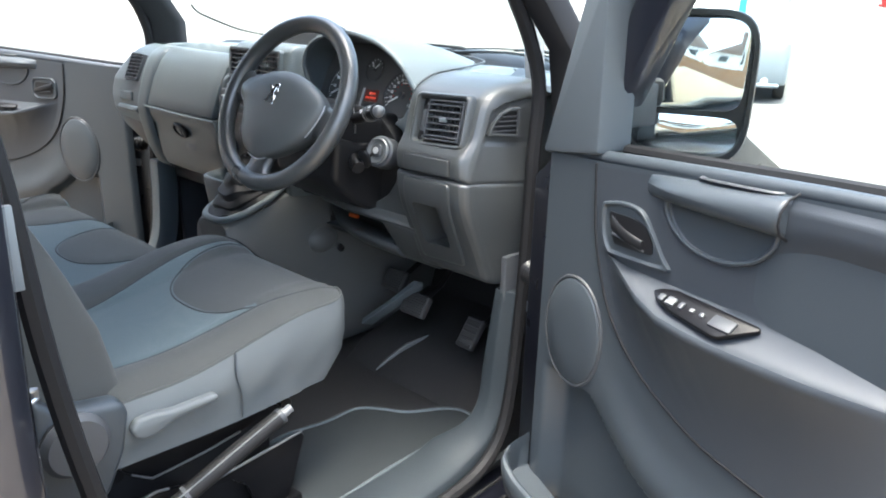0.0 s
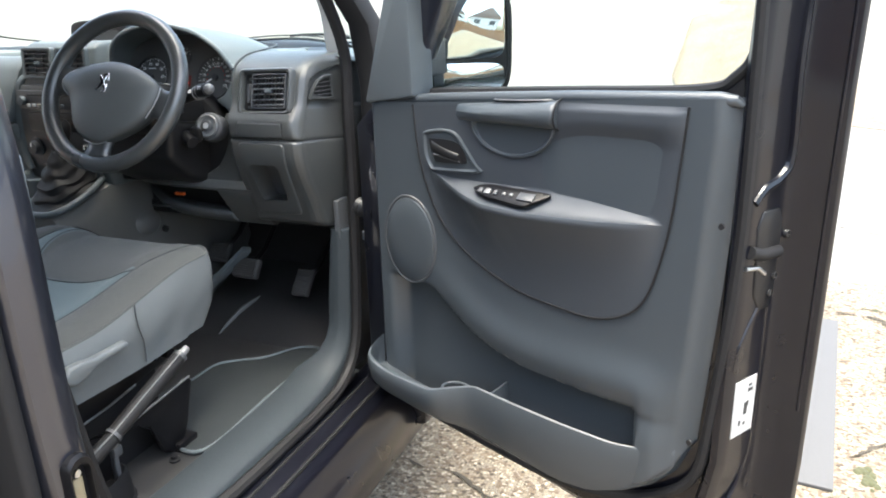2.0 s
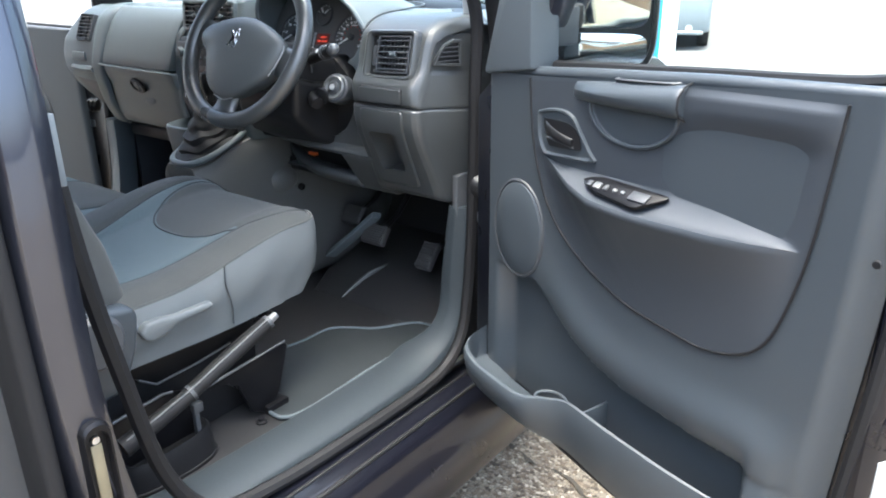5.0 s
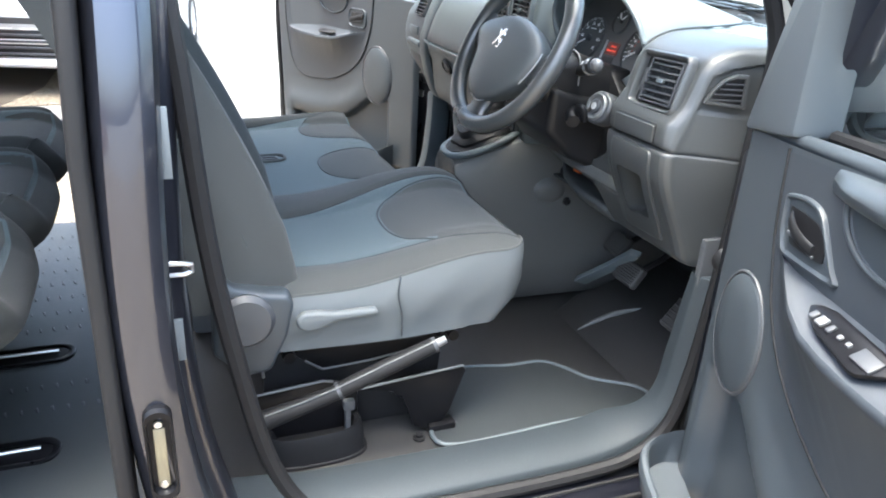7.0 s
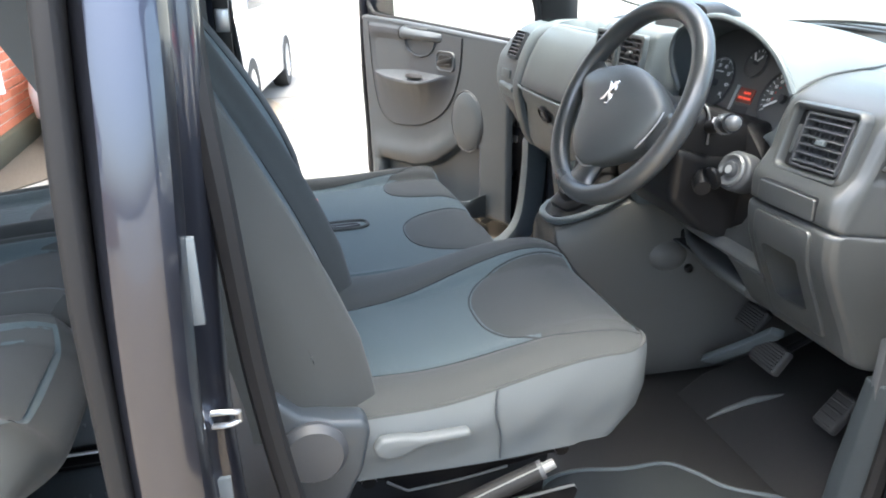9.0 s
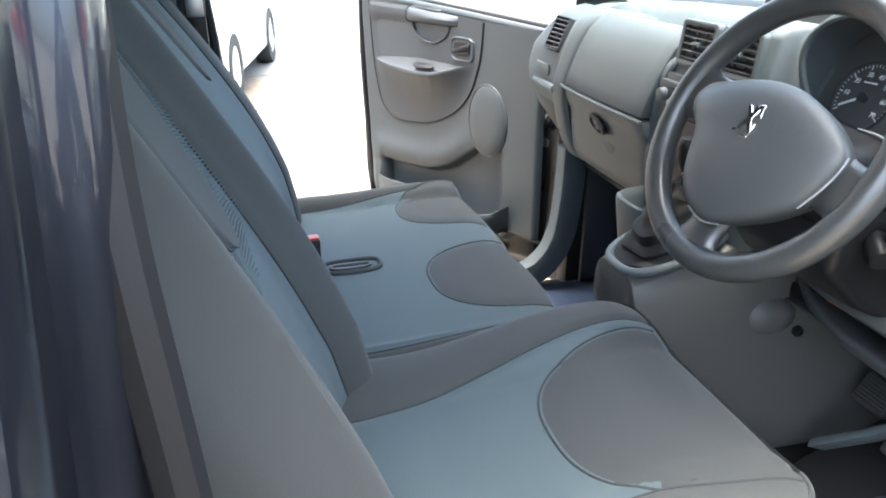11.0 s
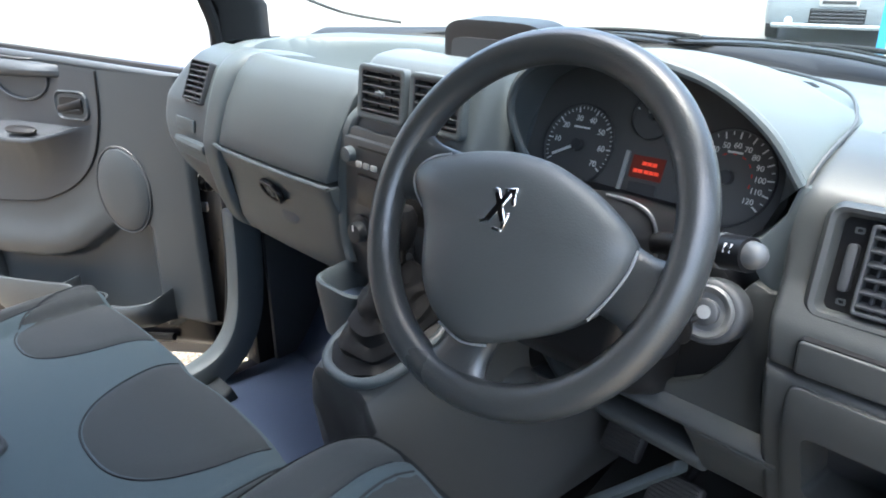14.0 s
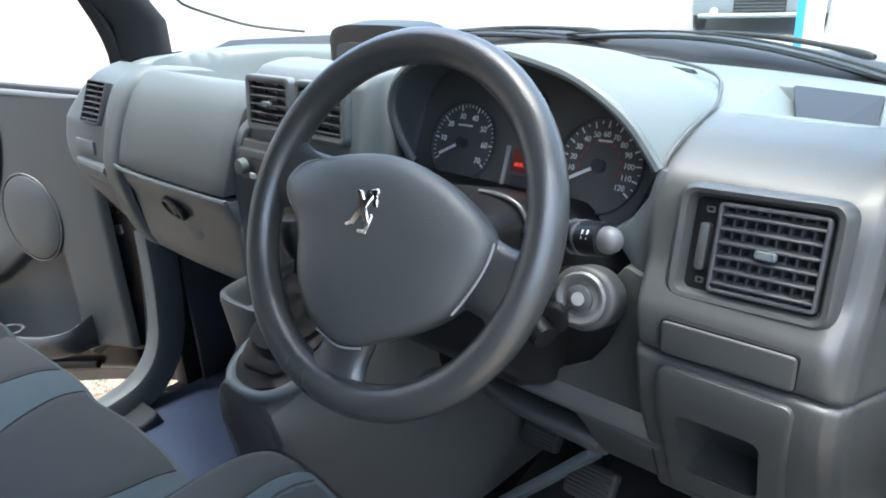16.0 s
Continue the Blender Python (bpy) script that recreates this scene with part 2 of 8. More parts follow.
def bm_grid(f, nu, nv):
    """An open sheet of points f(s, t), s and t from 0 to 1."""
    bm = bmesh.new()
    rows = [[bm.verts.new(f(i / nu, j / nv)) for i in range(nu + 1)] for j in range(nv + 1)]
    for a, b in zip(rows, rows[1:]):
        for i in range(nu):
            bm.faces.new((a[i], a[i + 1], b[i + 1], b[i]))
    return bm


def lerp(a, b, t):
    return a + (b - a) * t


def curve1(x, pts):
    """Piecewise linear y over x."""
    if x <= pts[0][0]:
        return pts[0][1]
    for (x0, y0), (x1, y1) in zip(pts, pts[1:]):
        if x <= x1:
            return lerp(y0, y1, (x - x0) / (x1 - x0))
    return pts[-1][1]


def ease(a, b, x):
    t = min(1.0, max(0.0, (x - a) / (b - a)))
    return t * t * (3 - 2 * t)


def rrect(cx, cy, hw, hh, r=0.006, n=5):
    """Outline of a rectangle with round corners, half sizes hw and hh."""
    out = []
    for k, (sx, sy) in enumerate(((1, 1), (-1, 1), (-1, -1), (1, -1))):
        for i in range(n + 1):
            a = (k + i / n) * math.pi / 2
            out.append((cx + sx * (hw - r) + r * math.cos(a), cy + sy * (hh - r) + r * math.sin(a)))
    return out


def frame_of(origin, xdir, ydir):
    x = Vector(xdir).normalized()
    z = x.cross(Vector(ydir)).normalized()
    y = z.cross(x)
    m = Matrix((x, y, z)).transposed().to_4x4()
    m.translation = origin
    return m


def words(name, text, size, m, material, parent, depth=0.0004):
    """Built-in font lettering as a mesh, centred, in the frame m."""
    c = bpy.data.curves.new(name, 'FONT')
    c.body, c.size, c.align_x, c.align_y, c.extrude = text, size, 'CENTER', 'CENTER', depth
    tmp = bpy.data.objects.new("tmp", c)
    scene.collection.objects.link(tmp)
    bpy.context.view_layer.update()
    me = bpy.data.meshes.new_from_object(tmp.evaluated_get(bpy.context.evaluated_depsgraph_get()))
    bpy.data.objects.remove(tmp)
    me.materials.clear()
    me.materials.append(material)
    me.name = name
    ob = new(name, me)
    ob.parent = parent
    ob.matrix_local = m
    return ob


# ---- ground ----
def ground_z(x, y):
    """Level round the van, rising ahead towards the road and on beyond it."""
    return 1.35 * ease(12.8, 17.2, y) + 0.095 * min(45.0, max(0.0, y - 21.0))


def aggregate(name):
    """Exposed-aggregate concrete: buff pebbles in a pale matrix, with darker stained patches."""
    m = bpy.data.materials.new(name)
    m.use_nodes = True
    n, l = m.node_tree.nodes, m.node_tree.links
    b = n["Principled BSDF"]
    co = n.new("ShaderNodeTexCoord")
    v = n.new("ShaderNodeTexVoronoi")
    v.inputs["Scale"].default_value = 92
    v2 = n.new("ShaderNodeTexVoronoi")
    v2.feature = 'DISTANCE_TO_EDGE'
    v2.inputs["Scale"].default_value = 92
    big = n.new("ShaderNodeTexNoise")
    big.inputs["Scale"].default_value, big.inputs["Detail"].default_value = 1.3, 8
    for t in (v, v2, big):
        l.new(co.outputs["Object"], t.inputs["Vector"])
    sep = n.new("ShaderNodeSeparateColor")
    l.new(v.outputs["Color"], sep.inputs[0])
    ramp = n.new("ShaderNodeValToRGB")
    e = ramp.color_ramp.elements
    e[0].position, e[0].color = 0.0, (0.048, 0.036, 0.024, 1)
    e[1].position, e[1].color = 1.0, (0.46, 0.415, 0.335, 1)
    for p, c in ((0.25, (0.142, 0.106, 0.068, 1)), (0.5, (0.245, 0.205, 0.150, 1)), (0.75, (0.19, 0.165, 0.130, 1))):
        x = e.new(p)
        x.color = c
    l.new(sep.outputs[0], ramp.inputs[0])
    edge = n.new("ShaderNodeMapRange")
    edge.inputs["From Max"].default_value = 0.12
    l.new(v2.outputs["Distance"], edge.inputs["Value"])
    mix = n.new("ShaderNodeMix")
    mix.data_type = 'RGBA'
    mix.inputs[6].default_value = (0.115, 0.095, 0.068, 1)
    l.new(edge.outputs[0], mix.inputs[0])
    l.new(ramp.outputs[0], mix.inputs[7])
    stain = n.new("ShaderNodeMix")
    stain.data_type, stain.blend_type = 'RGBA', 'MULTIPLY'
    stain.inputs[0].default_value = 0.7
    l.new(mix.outputs[2], stain.inputs[6])
    r2 = n.new("ShaderNodeValToRGB")
    r2.color_ramp.elements[0].position, r2.color_ramp.elements[0].color = 0.35, (0.56, 0.53, 0.48, 1)
    r2.color_ramp.elements[1].position, r2.color_ramp.elements[1].color = 0.62, (0.90, 0.89, 0.87, 1)
    l.new(big.outputs["Fac"], r2.inputs[0])
    l.new(r2.outputs[0], stain.inputs[7])
    l.new(stain.outputs[2], b.inputs["Base Color"])
    b.inputs["Roughness"].default_value = 0.85
    bp = n.new("ShaderNodeBump")
    bp.inputs["Strength"].default_value, bp.inputs["Distance"].default_value = 0.6, 0.004
    l.new(edge.outputs[0], bp.inputs["Height"])
    l.new(bp.outputs[0], b.inputs["Normal"])
    return m


M_AGG = aggregate("exposed_aggregate_concrete")
M_GROUND = mat("pale_brushed_concrete", (0.140, 0.136, 0.125), 0.85, vary=0.22, big=0.9, fine=120, bump=0.5, depth=0.003)
steps = [-600, -200, -80, -40, -20, -12, -8, -5, -3, -1, 1, 3, 4, 5, 6, 7, 8, 9, 10, 11, 12, 13, 14, 15, 16, 17, 18, 20, 24, 30, 45, 80, 200, 600]
bm = bmesh.new()
gv = [[bm.verts.new((x, y, ground_z(x, y))) for x in steps] for y in steps]
for a, b in zip(gv, gv[1:]):
    for i in range(len(steps) - 1):
        bm.faces.new((a[i], a[i + 1], b[i + 1], b[i]))
ground = part("ground", bm, M_GROUND)
tagged(ground, "pale brushed concrete yard", "ground", kind="structure")
apron = part("apron", bm_box(-2.95, 7.5, -9.0, 3.35, -0.05, 0.006), M_AGG)
tagged(apron, "buff exposed-aggregate concrete slab with cracks and moss", "ground", kind="structure")

strip = part("gravel_strip", bm_prism([(1.9, 8.98), (2.63, 8.51), (3.53, 7.92), (7.0, 5.8), (11.0, 3.6), (12.0, 9.0), (4.4, 12.45), (3.05, 12.9), (1.9, 12.95)], 'z', -0.04, 0.008), M_AGG)
tagged(strip, "worn brown aggregate strip across the pale yard", "ground", kind="structure")
bm = bmesh.new()
bm.faces.new([bm.verts.new((x, y, ground_z(x, y) + 0.012)) for x, y in ((0.50, 13.2), (0.80, 11.2), (1.35, 11.1), (1.88, 12.0), (1.88, 16.7), (1.2, 16.9), (0.62, 15.6))])
patch = part("worn_patch", bm, M_AGG)
tagged(patch, "worn brown aggregate patch round a drain", "ground", kind="structure")
drain = thing("drain_grate", "dark iron drain grate set in the ground", "drain", pose(0.98, 14.4, ground_z(0.98, 14.4) + 0.014), kind="structure")
part("frame", bm_ring([(-0.26, -0.40), (0.26, -0.40), (0.26, 0.40), (-0.26, 0.40)], [(-0.22, -0.36), (0.22, -0.36), (0.22, 0.36), (-0.22, 0.36)], 0.0, 0.02), M_FRAME, drain)
for k in range(7):
    part("bar", bm_box(-0.22, 0.22, -0.32 + 0.1 * k, -0.28 + 0.1 * k, 0.0, 0.018, 0.003, 1), M_FRAME, drain)
verge = part("gravel_verge", bm_prism([(-7.2, -2.5), (-7.25, 0.2), (-6.6, 0.34), (-6.0, 0.43), (-5.6, 0.20), (-5.2, 0.03), (-4.9, -0.6), (-4.7, -2.5)], 'z', -0.04, 0.008), M_AGG)
tagged(verge, "buff aggregate patch beside the brick house", "ground", kind="structure")

# ---- the van's shell ----
van = thing("van", "dark navy-black panel van with both front doors standing open", "van", (0, 0, 0))


def pillar_b(s):
    """The door pillar behind a front seat, on the side s."""
    ring = [(0.898, -0.092), (0.905, -0.06), (0.895, -0.030), (0.862, -0.024), (0.850, -0.040), (0.800, -0.036), (0.792, -0.020), (0.780, -0.008),
            (0.755, -0.004), (0.72, -0.03), (0.65, -0.08), (0.80, -0.112), (0.87, -0.106)]
    loops = []
    for z, dx, dy in ((0.28, 0.0, 0.16), (0.42, 0.0, 0.10), (0.50, 0.0, 0.065), (0.62, 0.0, 0.035), (0.74, 0.0, 0.008), (0.9, 0.0, -0.006), (1.05, 0.0, -0.006), (1.2, -0.004, 0.0),
                      (1.32, -0.014, 0.008), (1.45, -0.035, 0.012), (1.65, -0.08, 0.015), (1.88, -0.14, 0.015)):
        lean = curve1(z, [(1.2, 0.0), (1.32, 0.007), (1.45, 0.018), (1.65, 0.032), (1.88, 0.04)])
        loops.append([(s * (x + dx - (lean if i in (0, 1, 2, 3, 12) else 0)), y + (dy if i < 10 else dy * 0.6), z) for i, (x, y) in enumerate(ring)])
    return bm_loft(loops)


for s in (1, -1):
    p = part("door_pillar", pillar_b(s), M_PAINT, van, "glossy navy-black painted pillar", sub=1)
    # grey rubber edge behind the pillar, along the rear doorway
    loops = [[(s * (0.868 + dx + a), -0.126 + b + curve1(z, [(1.2, 0.0), (1.45, 0.010)]), z) for a, b in ((0.022, 0.0), (0.026, 0.012), (0.022, 0.022), (-0.05, 0.022), (-0.05, 0.0))]
             for z, dx in ((0.45, 0), (0.9, 0), (1.2, -0.004), (1.32, -0.012), (1.45, -0.035), (1.65, -0.08), (1.88, -0.14))]
    part("seal", rounded(bm_loft(loops), 0.006), M_RUBBER, van, "grey rubber edge along the rear doorway")
    # door seal round the front doorway
    path = [(0.62, -0.05, 1.84), (0.66, -0.01, 1.66), (0.738, -0.008, 1.4), (0.768, 0.003, 1.25), (0.772, 0.018, 1.05), (0.769, 0.045, 0.86), (0.755, 0.095, 0.63), (0.762, 0.17, 0.515), (0.772, 0.30, 0.490),
            (0.778, 0.5, 0.486), (0.782, 0.70, 0.490), (0.785, 0.80, 0.510), (0.787, 0.865, 0.57), (0.786, 0.895, 0.68), (0.785, 0.915, 0.90), (0.782, 0.925, 1.15), (0.772, 0.928, 1.34), (0.735, 0.78, 1.58), (0.68, 0.52, 1.82)]
    part("door_seal", bm_tube(smooth_path([(s * x, y, z) for x, y, z in path], 6), 0.014, 8), M_RUBBER, van, "black rubber door seal")
    # grey inner pillar trim
    loops = [[(s * (x + dx), y, z) for x, y in ((0.745, -0.045), (0.68, -0.06), (0.65, -0.09), (0.66, -0.14), (0.72, -0.14))]
             for z, dx in ((0.50, 0), (0.9, 0), (1.2, 0), (1.45, -0.035), (1.65, -0.08), (1.86, -0.14))]
    part("pillar_trim", rounded(bm_loft(loops), 0.01), M_DARK, van, "dark inner pillar trim")
    # rail out of view, added to block the high sun from the rear seats
    part("unseen_cant_rail", rounded(bm_prism([(s * 0.64, 1.80), (s * 0.78, 1.79), (s * 0.81, 1.82), (s * 0.79, 1.885), (s * 0.64, 1.885)], "y", -2.6, -0.06), 0.01), M_PAINT, van, "unseen painted roof rail, added to keep sun off the rear seats")
    # windscreen pillar
    loops = [[(s * (x0 + a), y0 + b, z0) for a, b in (((0.045, -0.03), (0.045, 0.05), (0.0, 0.09), (-0.02, 0.05), (-0.006, -0.040)) if s > 0 else ((0.045, -0.03), (0.045, 0.05), (-0.015, 0.10), (-0.05, 0.05), (-0.04, -0.04)))]
             for x0, y0, z0 in ((0.81, 0.985, 0.28), (0.81, 0.975, 0.9), (0.81, 0.985, 1.22), (0.795, 0.975, 1.36), (0.755, 0.82, 1.56), (0.69, 0.56, 1.84))]
    part("windscreen_pillar", rounded(bm_loft(loops), 0.012), M_RUBBER, van, "dark windscreen pillar")
    if s > 0:
        # pillar trim in bright daylight; the brightness is in its pale colour
        way = smooth_path([(0.706, 1.018, 1.268), (0.705, 1.012, 1.32), (0.700, 1.002, 1.40), (0.690, 0.960, 1.47), (0.668, 0.845, 1.59), (0.615, 0.60, 1.81)], 5)
        part("pillar_cover", bm_loft([[(p.x - 0.026, p.y + 0.012, p.z), (p.x - 0.022, p.y + 0.002, p.z), (p.x - 0.004, p.y - 0.004, p.z), (p.x + 0.012, p.y, p.z), (p.x + 0.014, p.y + 0.02, p.z), (p.x - 0.02, p.y + 0.024, p.z)] for p in way]), M_PILLARLIT, van, "cover inside the windscreen pillar, coloured pale as if brightly lit")
    # sill: plastic tread plate, painted step, skirt
    way = smooth_path([(0.02, 0.530, 0), (0.10, 0.520, 0), (0.20, 0.508, 0), (0.50, 0.503, 0), (0.70, 0.506, 0), (0.79, 0.520, 0), (0.850, 0.556, 0), (0.884, 0.62, 0), (0.894, 0.72, 0), (0.901, 0.82, 0), (0.906, 0.876, 0)], 5)
    if s < 0:
        way = [p for p in way if p.y < 0.53]
    loops = []
    for i, p in enumerate(way):
        d = (way[min(i + 1, len(way) - 1)] - way[max(i - 1, 0)]).normalized()
        n2 = Vector((-d.y, d.x, 0))
        up = ease(0.79, 0.89, p.x)
        xi = lerp(0.642, 0.704, up) + 0.08 * max(0.0, p.y - 0.68)
        xo = lerp(0.757, 0.770, up) + 0.01 * max(0.0, p.y - 0.62)
        loops.append([(s * x, p.x + n2.x * h, p.y + n2.y * h) for x, h in ((xi, -0.020), (xi, -0.002), (xi + 0.006, 0.004), ((xi + xo) / 2, 0.006), (xo - 0.022, 0.001), (xo - 0.006, -0.008), (xo, -0.022), (xo, -0.05), (xi, -0.05))])
    part("tread_plate", rounded(bm_loft(loops), 0.003, 2, 25), M_TREAD, van, "scuffed grey plastic sill cover rising into the door post")
    for y in (0.26, 0.47, 0.66):
        part("rivet", bm_move(bm_spin([(0.0045, 0), (0.0045, 0.001), (0.002, 0.002), (0.0, 0.002)], 10), Matrix.Translation((s * 0.70, y, 0.507))), M_DARK, van)
    step = [(0.757, 0.475), (0.80, 0.470), (0.835, 0.462), (0.862, 0.44), (0.868, 0.40), (0.885, 0.37), (0.90, 0.33), (0.89, 0.26), (0.80, 0.24), (0.757, 0.24)]
    loops = [[(s * x, y, z) for x, z in step] for y in (-0.2, 0.2, 0.6, 1.15)]
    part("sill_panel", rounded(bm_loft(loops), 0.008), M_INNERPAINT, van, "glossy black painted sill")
    for x, z, r in ((0.768, 0.478, 0.006), (0.800, 0.4705, 0.004), (0.838, 0.4605, 0.005)):
        part("sill_seal", bm_tube([(s * x, y, z) for y in (0.05, 0.3, 0.6, 0.9)], r, 8), M_RUBBER, van, "black rubber strip along the sill")
    # lower trim beside the footwell
    fw = 0.0 if s > 0 else 0.075
    if s < 0:
        way = smooth_path([(0.925, 0.92, 0), (0.922, 0.80, 0), (0.905, 0.66, 0), (0.860, 0.575, 0), (0.78, 0.530, 0), (0.62, 0.508, 0)], 5)
        loops = []
        for i, p in enumerate(way):
            d = (way[min(i + 1, len(way) - 1)] - way[max(i - 1, 0)]).normalized()
            n2 = Vector((-d.y, d.x, 0)) * 0.036
            loops.append([(-0.715, p.x + n2.x, p.y + n2.y), (-0.712, p.x, p.y), (-0.715, p.x - n2.x, p.y - n2.y), (-0.77, p.x - n2.x, p.y - n2.y), (-0.77, p.x + n2.x, p.y + n2.y)])
        part("kick_trim", rounded(bm_loft(loops), 0.008), M_DASH, van, "curved grey plastic door-post trim")
    part("kick_panel", bm_box(min(s * 0.735, s * 0.75), max(s * 0.735, s * 0.75), 0.90 + fw, 1.45, 0.48, 0.95, 0.004), M_DARK, van, "dark footwell side lining")
    # front wing and side wall behind
    part("wing", rounded(bm_prism([(0.98, 0.30), (1.35, 0.32), (1.5, 0.6), (1.95, 0.6), (2.1, 0.35), (2.28, 0.4), (2.3, 0.75), (2.1, 0.95), (1.6, 1.16), (1.1, 1.24), (0.98, 1.2)], 'x', s * 0.86, s * 0.93), 0.02), M_INNERPAINT, van)
    # side window opening is assumed and unseen; it brightens the rear seats
    wall = bm_join(*[rounded(bm_prism([(a, c), (b, c), (b, e), (a, e)], 'x', s * 0.80, s * 0.92), 0.01) for a, b, c, e in ((-2.6, -1.3, 0.3, 1.16), (-2.6, -2.42, 1.16, 1.72), (-1.42, -1.3, 1.16, 1.72), (-2.6, -1.3, 1.72, 1.88))])
    part("side_wall", wall, M_PAINT, van)
    part("assumed_rear_pane", bm_box(min(s * 0.85, s * 0.855), max(s * 0.85, s * 0.855), -2.42, -1.42, 1.16, 1.72), M_GLASS, van, "unseen rear side window, added to let light in").visible_shadow = False

striker = bm_join(bm_box(0.775, 0.800, -0.065, -0.055, 0.982, 1.048, 0.003), bm_tube(smooth_path([(0.790, -0.06, 1.030), (0.795, -0.01, 1.030), (0.792, 0.012, 1.024)], 4), 0.0055, 8),
                  bm_tube(smooth_path([(0.790, -0.06, 1.004), (0.795, -0.01, 1.004), (0.792, 0.012, 1.010)], 4), 0.0055, 8), bm_tube([(0.792, 0.010, 1.028), (0.792, 0.010, 1.006)], 0.006, 8))
part("striker", bm_move(striker, Matrix.Translation((0.794, -0.030, 1.017)) @ Matrix.Scale(0.62, 4) @ Matrix.Translation((-0.790, 0.030, -1.017))), M_STEEL, van, "shiny zinc door striker loop")
part("sticker", bm_box(0.858, 0.866, -0.030, -0.018, 1.165, 1.25, 0.0008), M_PAPER, van, "white paper sticker on the pillar")
part("sticker", bm_box(0.797, 0.803, -0.038, -0.022, 0.88, 0.944, 0.0008), M_PAPER, van, "white paper sticker on the pillar")
# roller guide of the sliding door at the pillar's foot
ring = [(0.911, -0.0645 + a, 0.806 + b) for a, b in rrect(0, 0, 0.0165, 0.068, 0.016, 6)]
part("door_guide", bm_loft([[(x, -0.0645 + (y + 0.0645) * k, 0.806 + (z - 0.806) * k) for p in ring for (_, y, z) in [p]] for x, k in ((0.885, 1.1), (0.910, 1.1), (0.914, 1.03), (0.913, 0.90), (0.902, 0.84))]), M_FRAME, van, "oval black latch housing at the pillar's foot")
part("latch_plate", bm_box(0.901, 0.9045, -0.072, -0.057, 0.752, 0.845, 0.003, 2), M_BRASS, van, "worn brassy steel latch plate")
for z in (0.756, 0.852):
    part("latch_screw", bm_move(bm_spin([(0.006, 0), (0.005, 0.003), (0, 0.003)], 12), frame_of((0.9035, -0.0645, z), (0, 1, 0), (0, 0, 1))), M_STEEL, van)

# floors, bulk of the shell
part("cab_floor", bm_box(-0.76, 0.64, -0.12, 1.12, 0.43, 0.49, 0.004), M_FLOOR, van, "scuffed dark rubber cab floor")
loops = [[(x, y, z) for y, z in ((1.05, 0.47), (1.12, 0.492), (1.24, 0.53), (1.38, 0.66), (1.46, 0.92), (1.52, 0.92), (1.52, 0.40), (1.05, 0.40))] for x in (-0.76, 0.0, 0.76)]
part("toe_board", rounded(bm_loft(loops), 0.01), M_FLOOR, van)
part("bulkhead", bm_box(-0.76, 0.76, 1.50, 1.54, 0.40, 1.26, 0.005), M_DARK, van)
part("load_floor", bm_box(-0.80, 0.80, -2.6, -0.12, 0.44, 0.505, 0.006), M_MAT, van, "grey rear floor covering")
part("roof", rounded(bm_prism([(-0.74, 1.80), (-0.66, 1.88), (0.0, 1.91), (0.66, 1.88), (0.74, 1.80)], 'y', -2.6, 0.62), 0.01), M_PAINT, van)
part("headlining", bm_box(-0.66, 0.66, -2.55, 0.75, 1.80, 1.815, 0.005), M_SEATSIDE, van)
# tailgate opening likewise unseen, added for daylight from behind
part("tailgate", bm_join(bm_box(-0.85, 0.85, -2.68, -2.6, 0.3, 1.16, 0.02), bm_box(-0.85, 0.85, -2.68, -2.6, 1.74, 1.88, 0.01), bm_box(-0.85, -0.68, -2.68, -2.6, 1.15, 1.75, 0.01), bm_box(0.68, 0.85, -2.68, -2.6, 1.15, 1.75, 0.01)), M_PAINT, van)
part("assumed_rear_pane", bm_box(-0.68, 0.68, -2.645, -2.64, 1.16, 1.74), M_GLASS, van, "unseen tailgate window, added to let light in").visible_shadow = False
part("bonnet", rounded(bm_prism([(1.62, 1.20), (2.05, 1.02), (2.35, 0.78), (2.38, 0.4), (2.3, 0.3), (1.62, 0.3)], 'x', -0.86, 0.86), 0.03, 3), M_PAINT, van)


def screen_at(x, z, off=0.0):
    return (x, 1.60 - 0.45 * (x / 0.78) ** 2 - (z - 1.27) * 0.98 + off, z)


sc = bm_grid(lambda a, b: screen_at(lerp(-1, 1, a) * lerp(0.785, 0.69, b), lerp(1.25, 1.83, b)), 16, 6)
part("windscreen", sc, M_SCREEN, van, "clear curved windscreen")
part("scuttle", rounded(bm_loft([[(x, 1.60 - 0.45 * (x / 0.78) ** 2 + dy, z) for dy, z in ((-0.02, 1.235), (-0.015, 1.258), (0.02, 1.286), (0.07, 1.300), (0.14, 1.285), (0.14, 1.20), (0.0, 1.2))] for x in (-0.78, -0.5, -0.25, 0, 0.25, 0.5, 0.78)]), 0.004), M_BLACK, van, "black plastic scuttle under the windscreen")

part("screen_trim", bm_tube(smooth_path([(-0.745, 1.075, 1.415), (-0.736, 1.095, 1.39), (-0.711, 1.147, 1.364), (-0.682, 1.20, 1.341), (-0.649, 1.245, 1.328), (-0.60, 1.31, 1.315)], 5), 0.0035, 6), M_BLACK, van, "black trim along the windscreen's lower edge")


